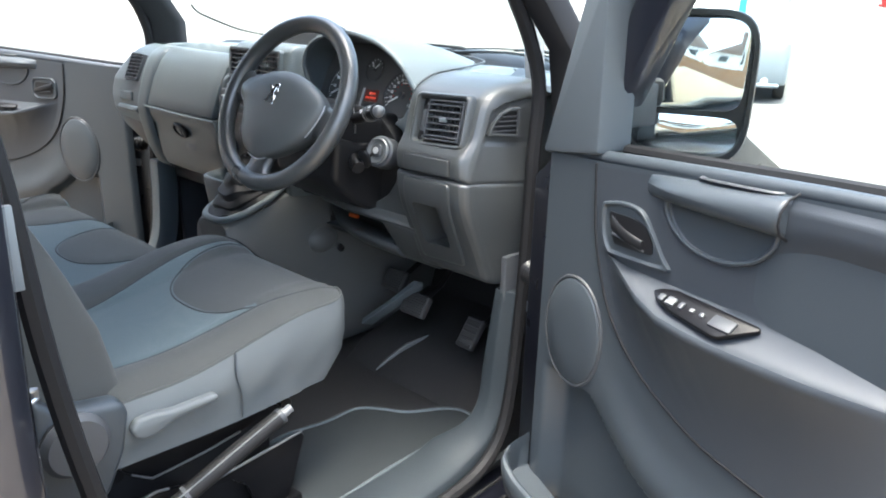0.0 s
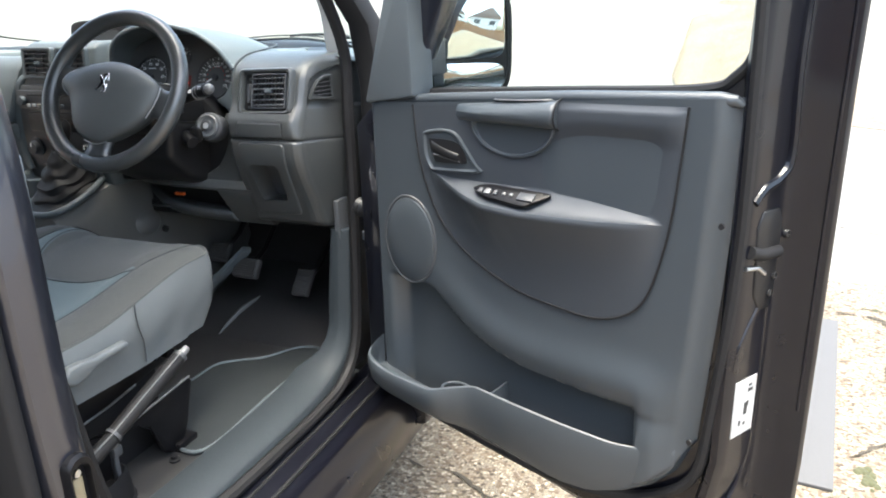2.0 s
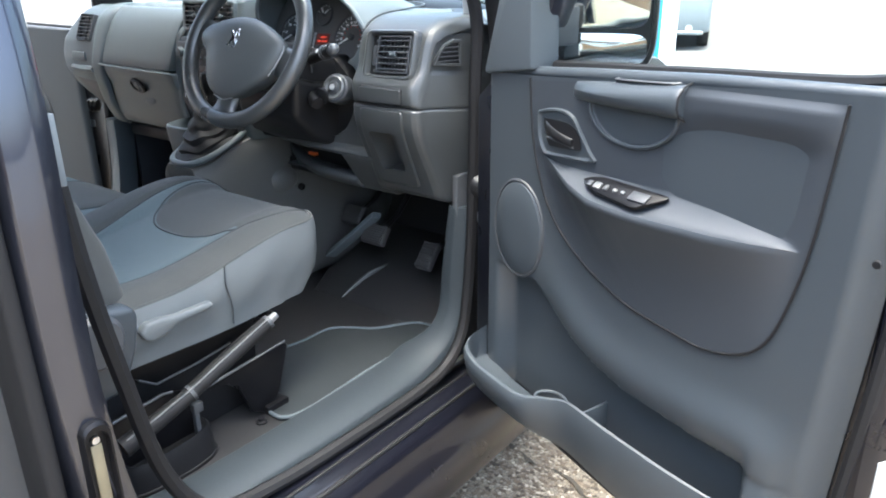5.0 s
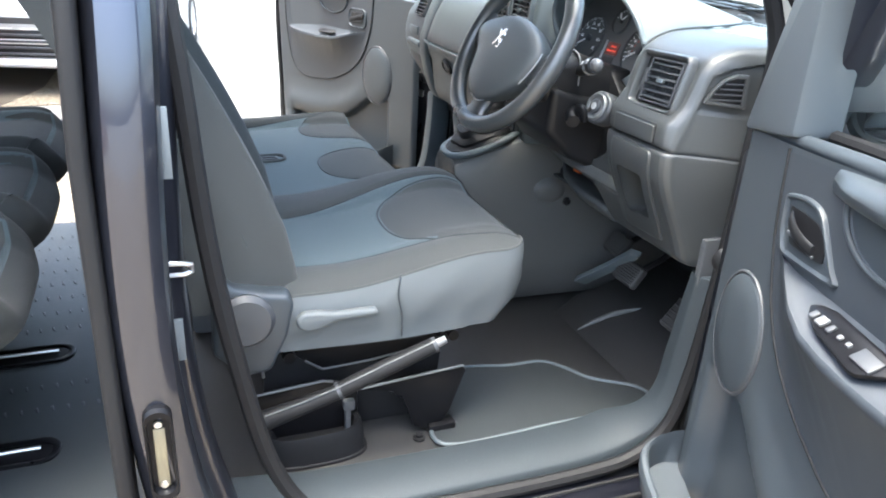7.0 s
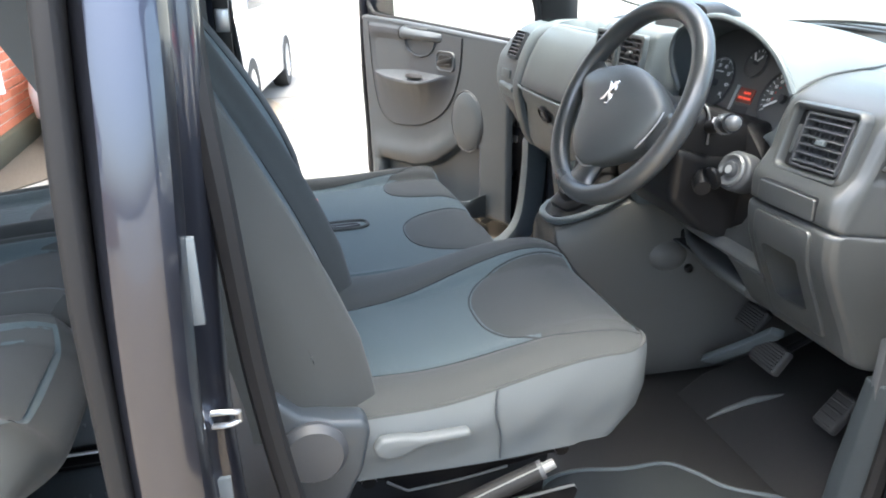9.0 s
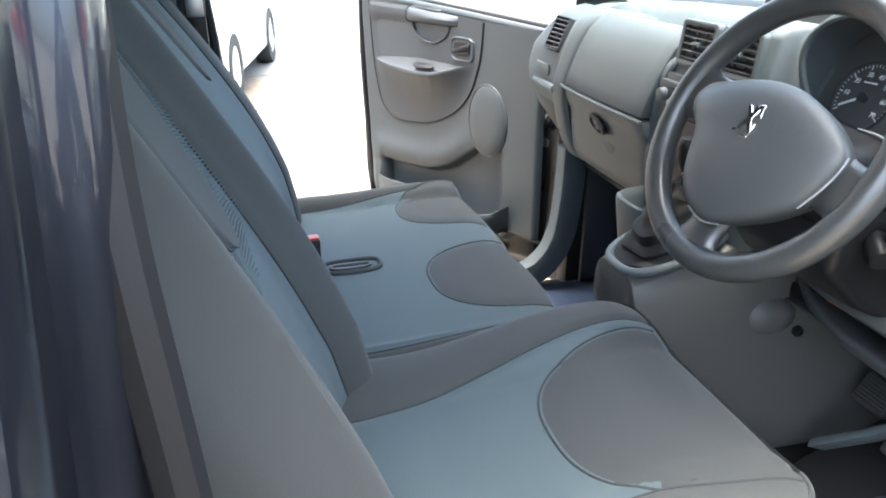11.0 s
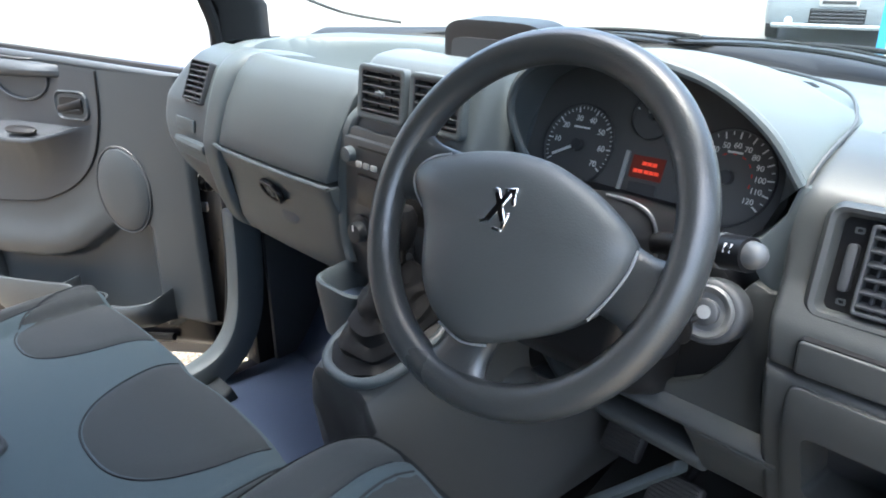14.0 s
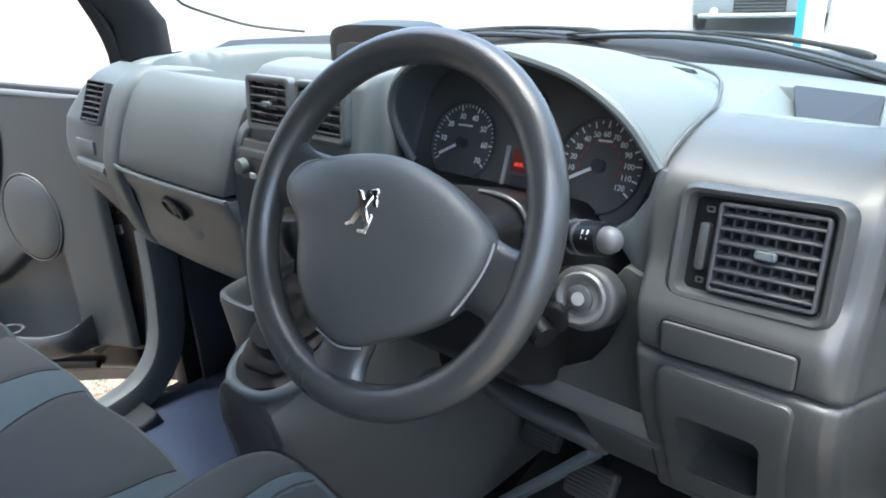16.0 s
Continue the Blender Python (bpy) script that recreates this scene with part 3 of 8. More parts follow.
def wiper(x0, x1, lift):
    pts = [screen_at(lerp(x0, x1, k / 10), 1.272 + lift + 0.02 * math.sin(k / 10 * 3.1), 0.025) for k in range(11)]
    w = thing("wiper", "black windscreen wiper lying along the scuttle", "wiper", group="windscreen wipers")
    part("blade", bm_tube(pts, 0.0045, 6), M_RUBBER, w)
    part("spine", bm_tube([(x, y - 0.004, z + 0.011) for x, y, z in pts], 0.0025, 6), M_RUBBER, w)
    arm = [screen_at(lerp(x0, x1, k), 1.262 + lift + 0.045 * math.sin(k * 2.2), 0.05) for k in (0.45, 0.55, 0.65, 0.75, 0.85, 0.95)]
    part("arm", bm_tube(smooth_path(arm, 4), [0.0045] * 17 + [0.0055, 0.0065, 0.0065, 0.004], 12), M_RUBBER, w)
    return w


wiper(-0.62, 0.02, 0.0)
wiper(-0.08, 0.60, 0.012)

# ---- things of the cab ----


def cushion_height(x, y, x0, x1, y0, y1, ztop, bol, seams, rise):
    """Height of a seat cushion's cover: raised sides, dropping front, tight seams."""
    z = ztop
    for edge, width, up in bol:
        d = abs(x - edge)
        if d < width:
            z += up * math.sin(min(1, d / width) * math.pi) ** 0.8 if d > 0 else 0
    fy = (y - y0) / (y1 - y0)
    z += rise * ease(0.25, 0.85, fy)
    for edge in (x0, x1):
        d = abs(x - edge)
        if d < 0.05:
            z -= 0.014 * (1 - d / 0.05) ** 2
    if y > y1 - 0.07:
        z -= 0.020 * ((y - (y1 - 0.07)) / 0.07) ** 2.2
    for f in seams:
        d = abs(f(x, y))
        z -= 0.005 * math.exp(-(d / 0.006) ** 2)
    return z


def seat_sheet(f, xa, xb, y0, y1, nu, nv, front=None):
    """A sheet between two lines xa(y), xb(y), at height f; front(x) gives the bowed front edge."""
    def at(s, t):
        yy = lerp(y0, y1, t)
        x = lerp(xa(yy), xb(yy), s)
        y = lerp(y0, front(x) if front else y1, t)
        return (x, y, f(x, y))
    return bm_grid(at, nu, nv)


def thigh_insert(f, cx, w, ytip, yfront, front=None, lift=0.0035):
    """A raised, D-shaped pad let into a cushion's front."""
    def at(s, t):
        a = lerp(math.pi, 2 * math.pi, s)
        ex = w * math.copysign(abs(math.cos(a)) ** 0.75, math.cos(a))
        ey = abs(math.sin(a)) ** 0.85
        x = cx + ex * t
        y = min(lerp(yfront, ytip, ey * t), front(x) - 0.008) if front else lerp(yfront, ytip, ey * t)
        return (x, y, f(x, y) + lift * min(1, (1 - t) * 9) - 0.0006)
    return bm_grid(at, 40, 14)


driver_seat = thing("driver_seat", "single driver's seat in blue-grey and charcoal cloth", "car seat", (0.375, 0.35, 0.49))


def child_at(ob, parent):
    """Keeps a part where it was built, under a parent that stands elsewhere."""
    ob.matrix_parent_inverse = parent.matrix_world.inverted()
    return ob


bpy.context.view_layer.update()
XL, XR, YB, YF, ZT = 0.105, 0.600, 0.10, 0.620, 0.868
lineL = lambda y: lerp(0.265, 0.205, ease(0.1, 0.6, y))
lineR = lambda y: lerp(0.505, 0.535, ease(0.1, 0.6, y))
def bowed(x):
    """Front edge of the driver's cushion, with rounded corners."""
    y = YF + 0.004 - 0.010 * ((x - 0.36) / 0.25) ** 2
    for d in (x - (XR - 0.055), (XL + 0.055) - x):
        if d > 0:
            y -= 0.055 - math.sqrt(max(0.0, 0.055 ** 2 - min(d, 0.055) ** 2))
    return y



dh = lambda x, y: cushion_height(x, y, XL, XR, YB, YF, ZT, ((XL, 0.16, 0.020), (XR, 0.10, 0.006)), (lambda a, b: a - lineL(b), lambda a, b: a - lineR(b)), 0.048)
child_at(part("centre_panel", seat_sheet(dh, lineL, lineR, YB, YF, 34, 50, bowed), M_SEATBLUE, driver_seat, "blue-grey ribbed cloth"), driver_seat)
child_at(part("bolster", seat_sheet(dh, lambda y: XL, lineL, YB, YF, 22, 50, bowed), M_SEATGREY, driver_seat, "charcoal cloth"), driver_seat)
child_at(part("bolster", seat_sheet(dh, lineR, lambda y: XR, YB, YF, 14, 50, bowed), M_SEATGREY, driver_seat, "charcoal cloth"), driver_seat)
child_at(part("thigh_pad", thigh_insert(dh, 0.395, 0.165, 0.380, 0.612, bowed), M_SEATGREY, driver_seat, "charcoal D-shaped pad"), driver_seat)
# skirt: charcoal on the inner side and front, light grey on the outer side
rim_path = [(XR, lerp(0.115, bowed(XR), k / 24)) for k in range(25)] + [(XR - 0.055 * (1 - math.cos(k / 8 * math.pi / 2)), bowed(XR - 0.055 * (1 - math.cos(k / 8 * math.pi / 2)))) for k in range(1, 9)]
rim_path += [(lerp(XR - 0.055, XL + 0.055, k / 12), bowed(lerp(XR - 0.055, XL + 0.055, k / 12))) for k in range(1, 13)]
rim_path += [(XL + 0.055 * (1 - math.sin(k / 8 * math.pi / 2)), bowed(XL + 0.055 * (1 - math.sin(k / 8 * math.pi / 2)))) for k in range(1, 9)]
rim_path += [(XL, lerp(bowed(XL), 0.115, k / 12)) for k in range(1, 13)]


def skirt(i0, i1):
    pts = rim_path[i0:i1 + 1]
    loops = []
    for t in (0, 0.06, 0.15, 0.3, 0.5, 0.7, 0.85, 0.95, 1.0):
        row = []
        for x, y in pts:
            out = 0.004 + 0.010 * math.sin(min(1, t * 1.3) * math.pi) - 0.05 * max(0, t - 0.75) ** 1.5 * (1 if y > 0.5 else 0.2)
            cx_, cy_ = x - 0.35, y - 0.30
            n = Vector((cx_ * abs(cx_) * 16, max(0, cy_) ** 2 * 16, 0)).normalized()
            wob = 0.003 * math.sin(y * 55 + t * 9) * math.sin(t * math.pi)
            row.append((x + n.x * (out + wob), y + n.y * (out + wob) - 0.016 * t * ease(0.45, 0.62, y) - 0.02 * max(0.0, t - 0.7) / 0.3 * ease(0.50, 0.62, y), lerp(dh(x, y) + 0.001, 0.746 + 0.003 * math.sin(y * 14), t)))
        loops.append(row)
    return bm_loft(loops, closed=False)


child_at(part("side_cover", skirt(0, 32), M_SEATSIDE, driver_seat, "light grey soft side cover with a vertical seam"), driver_seat)
child_at(part("front_face", skirt(32, len(rim_path) - 1), M_SEATGREY, driver_seat), driver_seat)
child_at(part("seam", bm_tube(smooth_path([(0.613, 0.352, 0.878), (0.617, 0.348, 0.84), (0.617, 0.356, 0.80), (0.612, 0.358, 0.755)], 4), 0.0018, 6), M_DOORTRIM, driver_seat), driver_seat)
child_at(part("piping", bm_tube([(x, y, dh(x, y) + 0.001) for x, y in rim_path[:33]], 0.0035, 6), M_SEATGREY, driver_seat), driver_seat)
# recliner cover and height lever
hinge = bm_prism([(0.03, 0.93), (0.06, 0.90), (0.105, 0.885), (0.15, 0.878), (0.158, 0.86), (0.145, 0.80), (0.115, 0.735), (0.07, 0.73), (0.02, 0.78)], 'x', 0.595, 0.640, 0.014, 3)
child_at(part("recliner_cover", hinge, M_DOORTRIM, driver_seat, "grey plastic recliner cover"), driver_seat)
child_at(part("recliner_handle", bm_move(bm_spin([(0.0, 0), (0.045, 0), (0.048, 0.012), (0.04, 0.022), (0, 0.024)], 28), frame_of((0.638, 0.075, 0.845), (0, 1, 0), (0, 0, 1))), M_DARK, driver_seat, "dark recliner grip"), driver_seat)
lev = bm_prism([(0.165, 0.805), (0.16, 0.82), (0.172, 0.834), (0.20, 0.834), (0.23, 0.828), (0.305, 0.828), (0.308, 0.815), (0.23, 0.812), (0.205, 0.800), (0.18, 0.797)], 'x', 0.612, 0.632, 0.006, 3)
child_at(part("lever", lev, M_SEATSIDE, driver_seat, "grey plastic height lever"), driver_seat)


def backrest(ob, x0, x1, lean, wide, half_top, z0=0.84, z1=1.52, y0=0.165, th=0.12, bulge=0.028, power=1.25, outer=1.0):
    """A backrest: a padded shell that leans back, with side bolsters and a centre panel."""
    xm, hw = (x0 + x1) / 2, (x1 - x0) / 2

    def front(s, t):
        z = lerp(z0, z1, t)
        w = hw * lerp(1.0, half_top, ease(0.35, 1.0, t))
        x = xm + w * s
        y = y0 - 0.02 * ease(0, 0.25, t) - lean * max(0, t - 0.18) ** power
        y += bulge * (outer if s > 0 else 1.0) * math.exp(-((abs(s) - 0.80) / 0.20) ** 2) * (1 - 0.5 * t) - 0.045 * max(0, abs(s) - 0.86) / 0.14
        if t > 0.93:
            y -= 0.04 * ((t - 0.93) / 0.07) ** 2
        return Vector((x, y, z))
    return front


dback = backrest(driver_seat, 0.135, 0.600, 0.34, 0.2, 0.80, y0=0.132, bulge=0.068, outer=0.72)


def back_sheet(f, s0, s1, nu, nv, t0=0.0, t1=1.0, groove=(), lift=0.0):
    def at(a, b):
        t = lerp(t0, t1, b)
        sa = s0(t) if callable(s0) else s0
        sb = s1(t) if callable(s1) else s1
        s = lerp(sa, sb, a)
        p = f(s, t)
        for g in groove:
            p.y -= 0.005 * math.exp(-((s - g(t)) / 0.02) ** 2)
        p.y += lift * min(1, min(a, 1 - a) * 8)
        return p
    return bm_grid(at, nu, nv)


gl = lambda t: -lerp(0.62, 0.44, t)
gr = lambda t: lerp(0.62, 0.44, t)
gg = (gl, gr)


def shell_back(f, th, nv=24):
    """Sides and rear of a backrest."""
    loops = []
    for k in range(nv + 1):
        t = k / nv
        a, b = f(-1, t), f(1, t)
        loops.append([a, Vector((a.x - 0.012, a.y - 0.03, a.z)), Vector((a.x, a.y - th, a.z)), Vector((b.x, b.y - th, b.z)), Vector((b.x + 0.012, b.y - 0.03, b.z)), b])
    bm = bm_loft(loops, closed=False)
    return bm


child_at(part("back_centre_panel", back_sheet(dback, gl, gr, 26, 50, groove=gg), M_SEATBLUE, driver_seat, "blue-grey ribbed cloth"), driver_seat)
child_at(part("back_bolster", back_sheet(dback, -1.0, gl, 16, 50, groove=gg), M_SEATGREY, driver_seat, "charcoal cloth"), driver_seat)
child_at(part("back_bolster", back_sheet(dback, gr, 1.0, 16, 50, groove=gg), M_SEATGREY, driver_seat, "charcoal cloth"), driver_seat)
child_at(part("back_cover", shell_back(dback, 0.11), M_SEATGREY, driver_seat), driver_seat)
lum = lambda t: 0.40 * math.sqrt(max(0.0, 1 - ((0.85 - t) / 0.35) ** 2)) ** 0.8 if t < 0.85 else 0.40
child_at(part("shoulder_pad", back_sheet(dback, lambda t: -lum(t), lum, 24, 36, 0.501, 1.0, lift=0.007), M_SEATGREY, driver_seat, "charcoal padded panel"), driver_seat)

# ---- bench for two ----
bench = thing("passenger_bench", "two-seat passenger bench in blue-grey and charcoal cloth", "car seat", (-0.28, 0.33, 0.49))
bpy.context.view_layer.update()
BL, BR = -0.70, 0.088
bl1 = lambda y: lerp(-0.615, -0.64, ease(0.15, 0.5, y))
br1 = lambda y: lerp(0.060, 0.045, ease(0.15, 0.5, y))
bfront = lambda x: 0.580 - 0.02 * abs(math.sin((x - BL) / (BR - BL) * 2 * math.pi)) * 0 - 0.045 * (abs((x + 0.306) / 0.394)) ** 4 - 0.012 * math.exp(-((x + 0.27) / 0.05) ** 2)
bh = lambda x, y: cushion_height(x, y, BL, BR, 0.10, 0.580, 0.838, ((BL, 0.09, 0.030), (BR, 0.06, 0.010)), (lambda a, b: a - bl1(b), lambda a, b: a - br1(b)), 0.012)
child_at(part("centre_panel", seat_sheet(bh, bl1, br1, 0.10, 0.580, 60, 44, bfront), M_SEATBLUE, bench, "blue-grey ribbed cloth"), bench)
child_at(part("bolster", seat_sheet(bh, lambda y: BL, bl1, 0.10, 0.580, 10, 44, bfront), M_SEATGREY, bench), bench)
child_at(part("bolster", seat_sheet(bh, br1, lambda y: BR, 0.10, 0.580, 6, 44, bfront), M_SEATGREY, bench), bench)
child_at(part("thigh_pad", thigh_insert(bh, -0.545, 0.115, 0.385, 0.575, bfront), M_SEATGREY, bench, "charcoal D-shaped pad"), bench)
child_at(part("thigh_pad", thigh_insert(bh, -0.165, 0.155, 0.370, 0.575, bfront), M_SEATGREY, bench, "charcoal D-shaped pad"), bench)
fr = bm_grid(lambda s, t: (lerp(BL, BR, s), bfront(lerp(BL, BR, s)) + 0.012 * math.sin(t * 3.1) - 0.05 * t, lerp(bh(lerp(BL, BR, s), bfront(lerp(BL, BR, s))), 0.70, t)), 40, 8)
child_at(part("front_face", fr, M_SEATGREY, bench), bench)
for xx, sg in ((BL, -1), (BR, 1)):
    sd = bm_grid(lambda s, t: (xx + sg * 0.008 * math.sin(t * 3.1), lerp(0.1, bfront(xx), s), lerp(bh(xx, lerp(0.1, bfront(xx), s)), 0.70, t)), 20, 5)
    child_at(part("side_face", sd, M_SEATGREY, bench), bench)
child_at(part("base", bm_box(-0.62, 0.05, 0.0, 0.46, 0.49, 0.72, 0.02), M_DARK, bench, "black seat base"), bench)
bback = backrest(bench, -0.655, 0.110, 0.42, 0.2, 0.88, y0=0.125, bulge=0.036, power=1.35)
g1 = lambda t: -lerp(0.70, 0.62, t)
g2 = lambda t: lerp(0.70, 0.62, t)
child_at(part("back_centre_panel", back_sheet(bback, g1, g2, 30, 40, groove=(g1, g2)), M_SEATBLUE, bench), bench)
child_at(part("back_bolster", back_sheet(bback, -1.0, g1, 12, 40, groove=(g1, g2)), M_SEATGREY, bench), bench)
child_at(part("back_bolster", back_sheet(bback, g2, 1.0, 12, 40, groove=(g1, g2)), M_SEATGREY, bench), bench)
child_at(part("back_cover", shell_back(bback, 0.11), M_SEATGREY, bench), bench)
for sg in (-1, 1):
    pad_w = lambda t: 0.22 * math.sqrt(max(0.0, 1 - ((0.90 - t) / 0.36) ** 2)) if t < 0.90 else 0.22
    child_at(part("shoulder_pad", back_sheet(bback, lambda t: sg * 0.33 - pad_w(t), lambda t: sg * 0.33 + pad_w(t), 14, 30, 0.541, 1.0, lift=0.006), M_SEATGREY, bench, "charcoal padded panel"), bench)
# dark seams round the pads and along the panels


def seam_round(ob, f, cx, w, ytip, yfront, front):
    line = []
    for k in range(41):
        a = lerp(math.pi, 2 * math.pi, k / 40)
        x = cx + w * math.copysign(abs(math.cos(a)) ** 0.75, math.cos(a))
        y = min(lerp(yfront, ytip, abs(math.sin(a)) ** 0.85), front(x) - 0.008)
        line.append((x, y, f(x, y) + 0.0005))
    child_at(part("pad_seam", bm_tube(line, 0.0017, 6), M_SEAM, ob, "tight dark seam"), ob)


def seam_along(ob, f, xs, y0, y1):
    child_at(part("panel_seam", bm_tube([(xs(lerp(y0, y1, k / 30)), lerp(y0, y1, k / 30), f(xs(lerp(y0, y1, k / 30)), lerp(y0, y1, k / 30)) + 0.0012) for k in range(31)], 0.0015, 6), M_SEAM, ob, "tight dark seam"), ob)


seam_round(driver_seat, dh, 0.395, 0.165, 0.380, 0.612, bowed)
seam_round(bench, bh, -0.545, 0.115, 0.385, 0.575, bfront)
seam_round(bench, bh, -0.165, 0.155, 0.370, 0.575, bfront)
for xs in (lineL, lineR):
    seam_along(driver_seat, dh, xs, 0.12, 0.60)
for xs in (bl1, br1):
    seam_along(bench, bh, xs, 0.12, 0.55)
for ob, f, sides in ((driver_seat, dback, (gl, gr)), (bench, bback, (g1, g2))):
    for g in sides:
        child_at(part("back_seam", bm_tube([f(g(k / 30), k / 30) - Vector((0, 0.003, 0)) for k in range(31)], 0.0018, 6), M_SEAM, ob, "tight dark seam"), ob)
child_at(part("pad_seam", bm_tube([dback(sg * lum(t), t) + Vector((0, 0.001, 0)) for sg, ts in ((-1, [lerp(1.0, 0.502, (k / 30) ** 0.6) for k in range(31)]), (1, [lerp(0.502, 1.0, (k / 30) ** 1.67) for k in range(31)])) for t in ts], 0.002, 6), M_SEAM, driver_seat, "tight dark seam"), driver_seat)
# fine ribs woven below the shoulder panel
ribs = []
for k in range(84):
    t = lerp(0.44, 0.97, k / 83)
    for sg in (-1, 1):
        s0, s1 = lum(t) + 0.015, gr(t) - 0.015
        if t < 0.5:
            s0, s1 = 0.02, lerp(0.15, s1, ease(0.44, 0.5, t))
        if s1 - s0 > 0.02:
            row = [dback(sg * lerp(s0, s1, j / 4), t - 0.012 * j / 4) + Vector((0, (0.0012 if 0 < j < 4 else 0.0), 0)) for j in range(5)]
            ribs.append(bm_tube(row, [0.0006, 0.0012, 0.0013, 0.0012, 0.0006], 5))
child_at(tagged(part("rib_weave", bm_join(*ribs), M_SEATBLUE, driver_seat, "fine woven ribs below the shoulder panel"), kind="stuff"), driver_seat)
# belt slot and buckle
def oval(cx, cy, rx, ry, n=28, p=0.6):
    return [(cx + rx * math.copysign(abs(math.cos(a)) ** p, math.cos(a)), cy + ry * math.copysign(abs(math.sin(a)) ** p, math.sin(a))) for a in [k * 2 * math.pi / n for k in range(n)]]


ring = [(x, y, bh(x, y) + 0.002) for x, y in oval(-0.285, 0.235, 0.030, 0.058)]
child_at(part("slot_rim", bm_tube(ring, 0.005, 8, True), M_SEATGREY, bench, "stitched belt slot"), bench)
inner = [(x, y, bh(x, y) + 0.0015) for x, y in oval(-0.285, 0.232, 0.010, 0.040)]
child_at(part("slot_mouth", bm_tube(inner, 0.004, 6, True), M_BLACK, bench), bench)
buckle = bm_box(-0.272, -0.250, 0.132, 0.172, 0.82, 0.918, 0.004)
child_at(part("belt_buckle", buckle, M_BLACK, bench, "black belt buckle"), bench)
child_at(part("buckle_button", bm_box(-0.271, -0.251, 0.134, 0.170, 0.9185, 0.924, 0.002), mat("red_button", (0.5, 0.05, 0.03), 0.4, bump=0), bench, "red release button"), bench)
# black frame under the driver's seat
child_at(part("seat_frame", bm_prism([(0.09, 0.50), (0.09, 0.632), (0.22, 0.643), (0.29, 0.622), (0.29, 0.50)], 'x', 0.545, 0.556, 0.003), M_FRAME, driver_seat, "black steel seat frame"), driver_seat)
child_at(part("frame_edge", bm_tube([(0.557, 0.09, 0.634), (0.557, 0.22, 0.645), (0.557, 0.24, 0.640)], 0.0028, 6), M_WORN, driver_seat, "bright worn steel edge"), driver_seat)
child_at(part("seat_frame", bm_prism([(0.14, 0.72), (0.192, 0.676), (0.226, 0.652), (0.322, 0.657), (0.50, 0.680), (0.50, 0.742), (0.14, 0.742)], 'x', 0.515, 0.527, 0.003), M_FRAME, driver_seat, "black steel seat frame"), driver_seat)
child_at(part("frame_edge", bm_tube([(0.528, 0.192, 0.677), (0.528, 0.226, 0.653), (0.528, 0.322, 0.658), (0.528, 0.40, 0.668)], 0.0025, 6), M_WORN, driver_seat, "bright worn steel edge"), driver_seat)
child_at(part("spring_pin", bm_tube([(0.56, 0.106, 0.717), (0.56, 0.109, 0.674)], 0.003, 8), M_STEEL, driver_seat, "small bright steel pin"), driver_seat)
child_at(part("seat_frame", bm_prism([(0.10, 0.49), (0.12, 0.72), (0.14, 0.742), (0.50, 0.742), (0.52, 0.70), (0.49, 0.66), (0.50, 0.49)], 'x', 0.13, 0.17, 0.006), M_FRAME, driver_seat), driver_seat)
child_at(part("seat_slide", bm_box(0.50, 0.555, 0.08, 0.52, 0.735, 0.752, 0.003), M_FRAME, driver_seat, "steel seat slide"), driver_seat)
child_at(part("seat_slide", bm_box(0.13, 0.18, 0.08, 0.52, 0.735, 0.752, 0.003), M_FRAME, driver_seat, "steel seat slide"), driver_seat)
child_at(part("cross_bar", bm_tube([(0.15, 0.49, 0.70), (0.55, 0.49, 0.70)], 0.012, 10), M_FRAME, driver_seat), driver_seat)
child_at(part("cross_bar", bm_tube([(0.15, 0.16, 0.70), (0.55, 0.16, 0.70)], 0.012, 10), M_FRAME, driver_seat), driver_seat)
child_at(part("seat_plinth", bm_prism([(0.11, 0.492), (0.12, 0.735), (0.49, 0.735), (0.47, 0.492)], 'x', 0.490, 0.504, 0.003), M_RUBBER, driver_seat, "black side of the seat plinth"), driver_seat)
child_at(part("seat_pan", bm_box(0.14, 0.57, 0.10, 0.54, 0.752, 0.772, 0.004), M_FRAME, driver_seat), driver_seat)

# ---- handbrake, mat, pedals ----
hb = thing("handbrake", "black plastic handbrake lever beside the driver's seat", "handbrake", (0.62, 0.12, 0.49))
bpy.context.view_layer.update()
child_at(part("lever", bm_tube([(0.622, 0.095, 0.622), (0.626, 0.16, 0.642), (0.630, 0.235, 0.666)], [0.019, 0.016, 0.014], 14), M_RUBBER, hb, "black pressed-steel lever"), hb)
grip = smooth_path([(0.630, 0.232, 0.667), (0.634, 0.29, 0.692), (0.639, 0.36, 0.722), (0.644, 0.412, 0.745)], 5)
child_at(part("grip", bm_tube(grip, [0.0145 + 0.0015 * math.sin(k / (len(grip) - 1) * math.pi) for k in range(len(grip))], 14), M_RUBBER, hb, "black plastic grip with pale worn edges"), hb)
child_at(part("grip_seam", bm_tube([p + Vector((0.009, -0.004, 0.0125)) for p in grip], 0.0014, 6), M_WORN, hb, "bright worn edge"), hb)
child_at(part("grip_seam", bm_tube([(0.632, 0.10, 0.640), (0.636, 0.16, 0.657), (0.639, 0.235, 0.681)], 0.0014, 6), M_WORN, hb, "bright worn edge"), hb)
child_at(part("collar", bm_tube([(0.630, 0.232, 0.667), (0.6305, 0.238, 0.6695)], 0.0165, 14), M_DARK, hb), hb)
child_at(part("collar", bm_tube([(0.644, 0.410, 0.744), (0.6445, 0.417, 0.747)], 0.0150, 14), M_DARK, hb), hb)
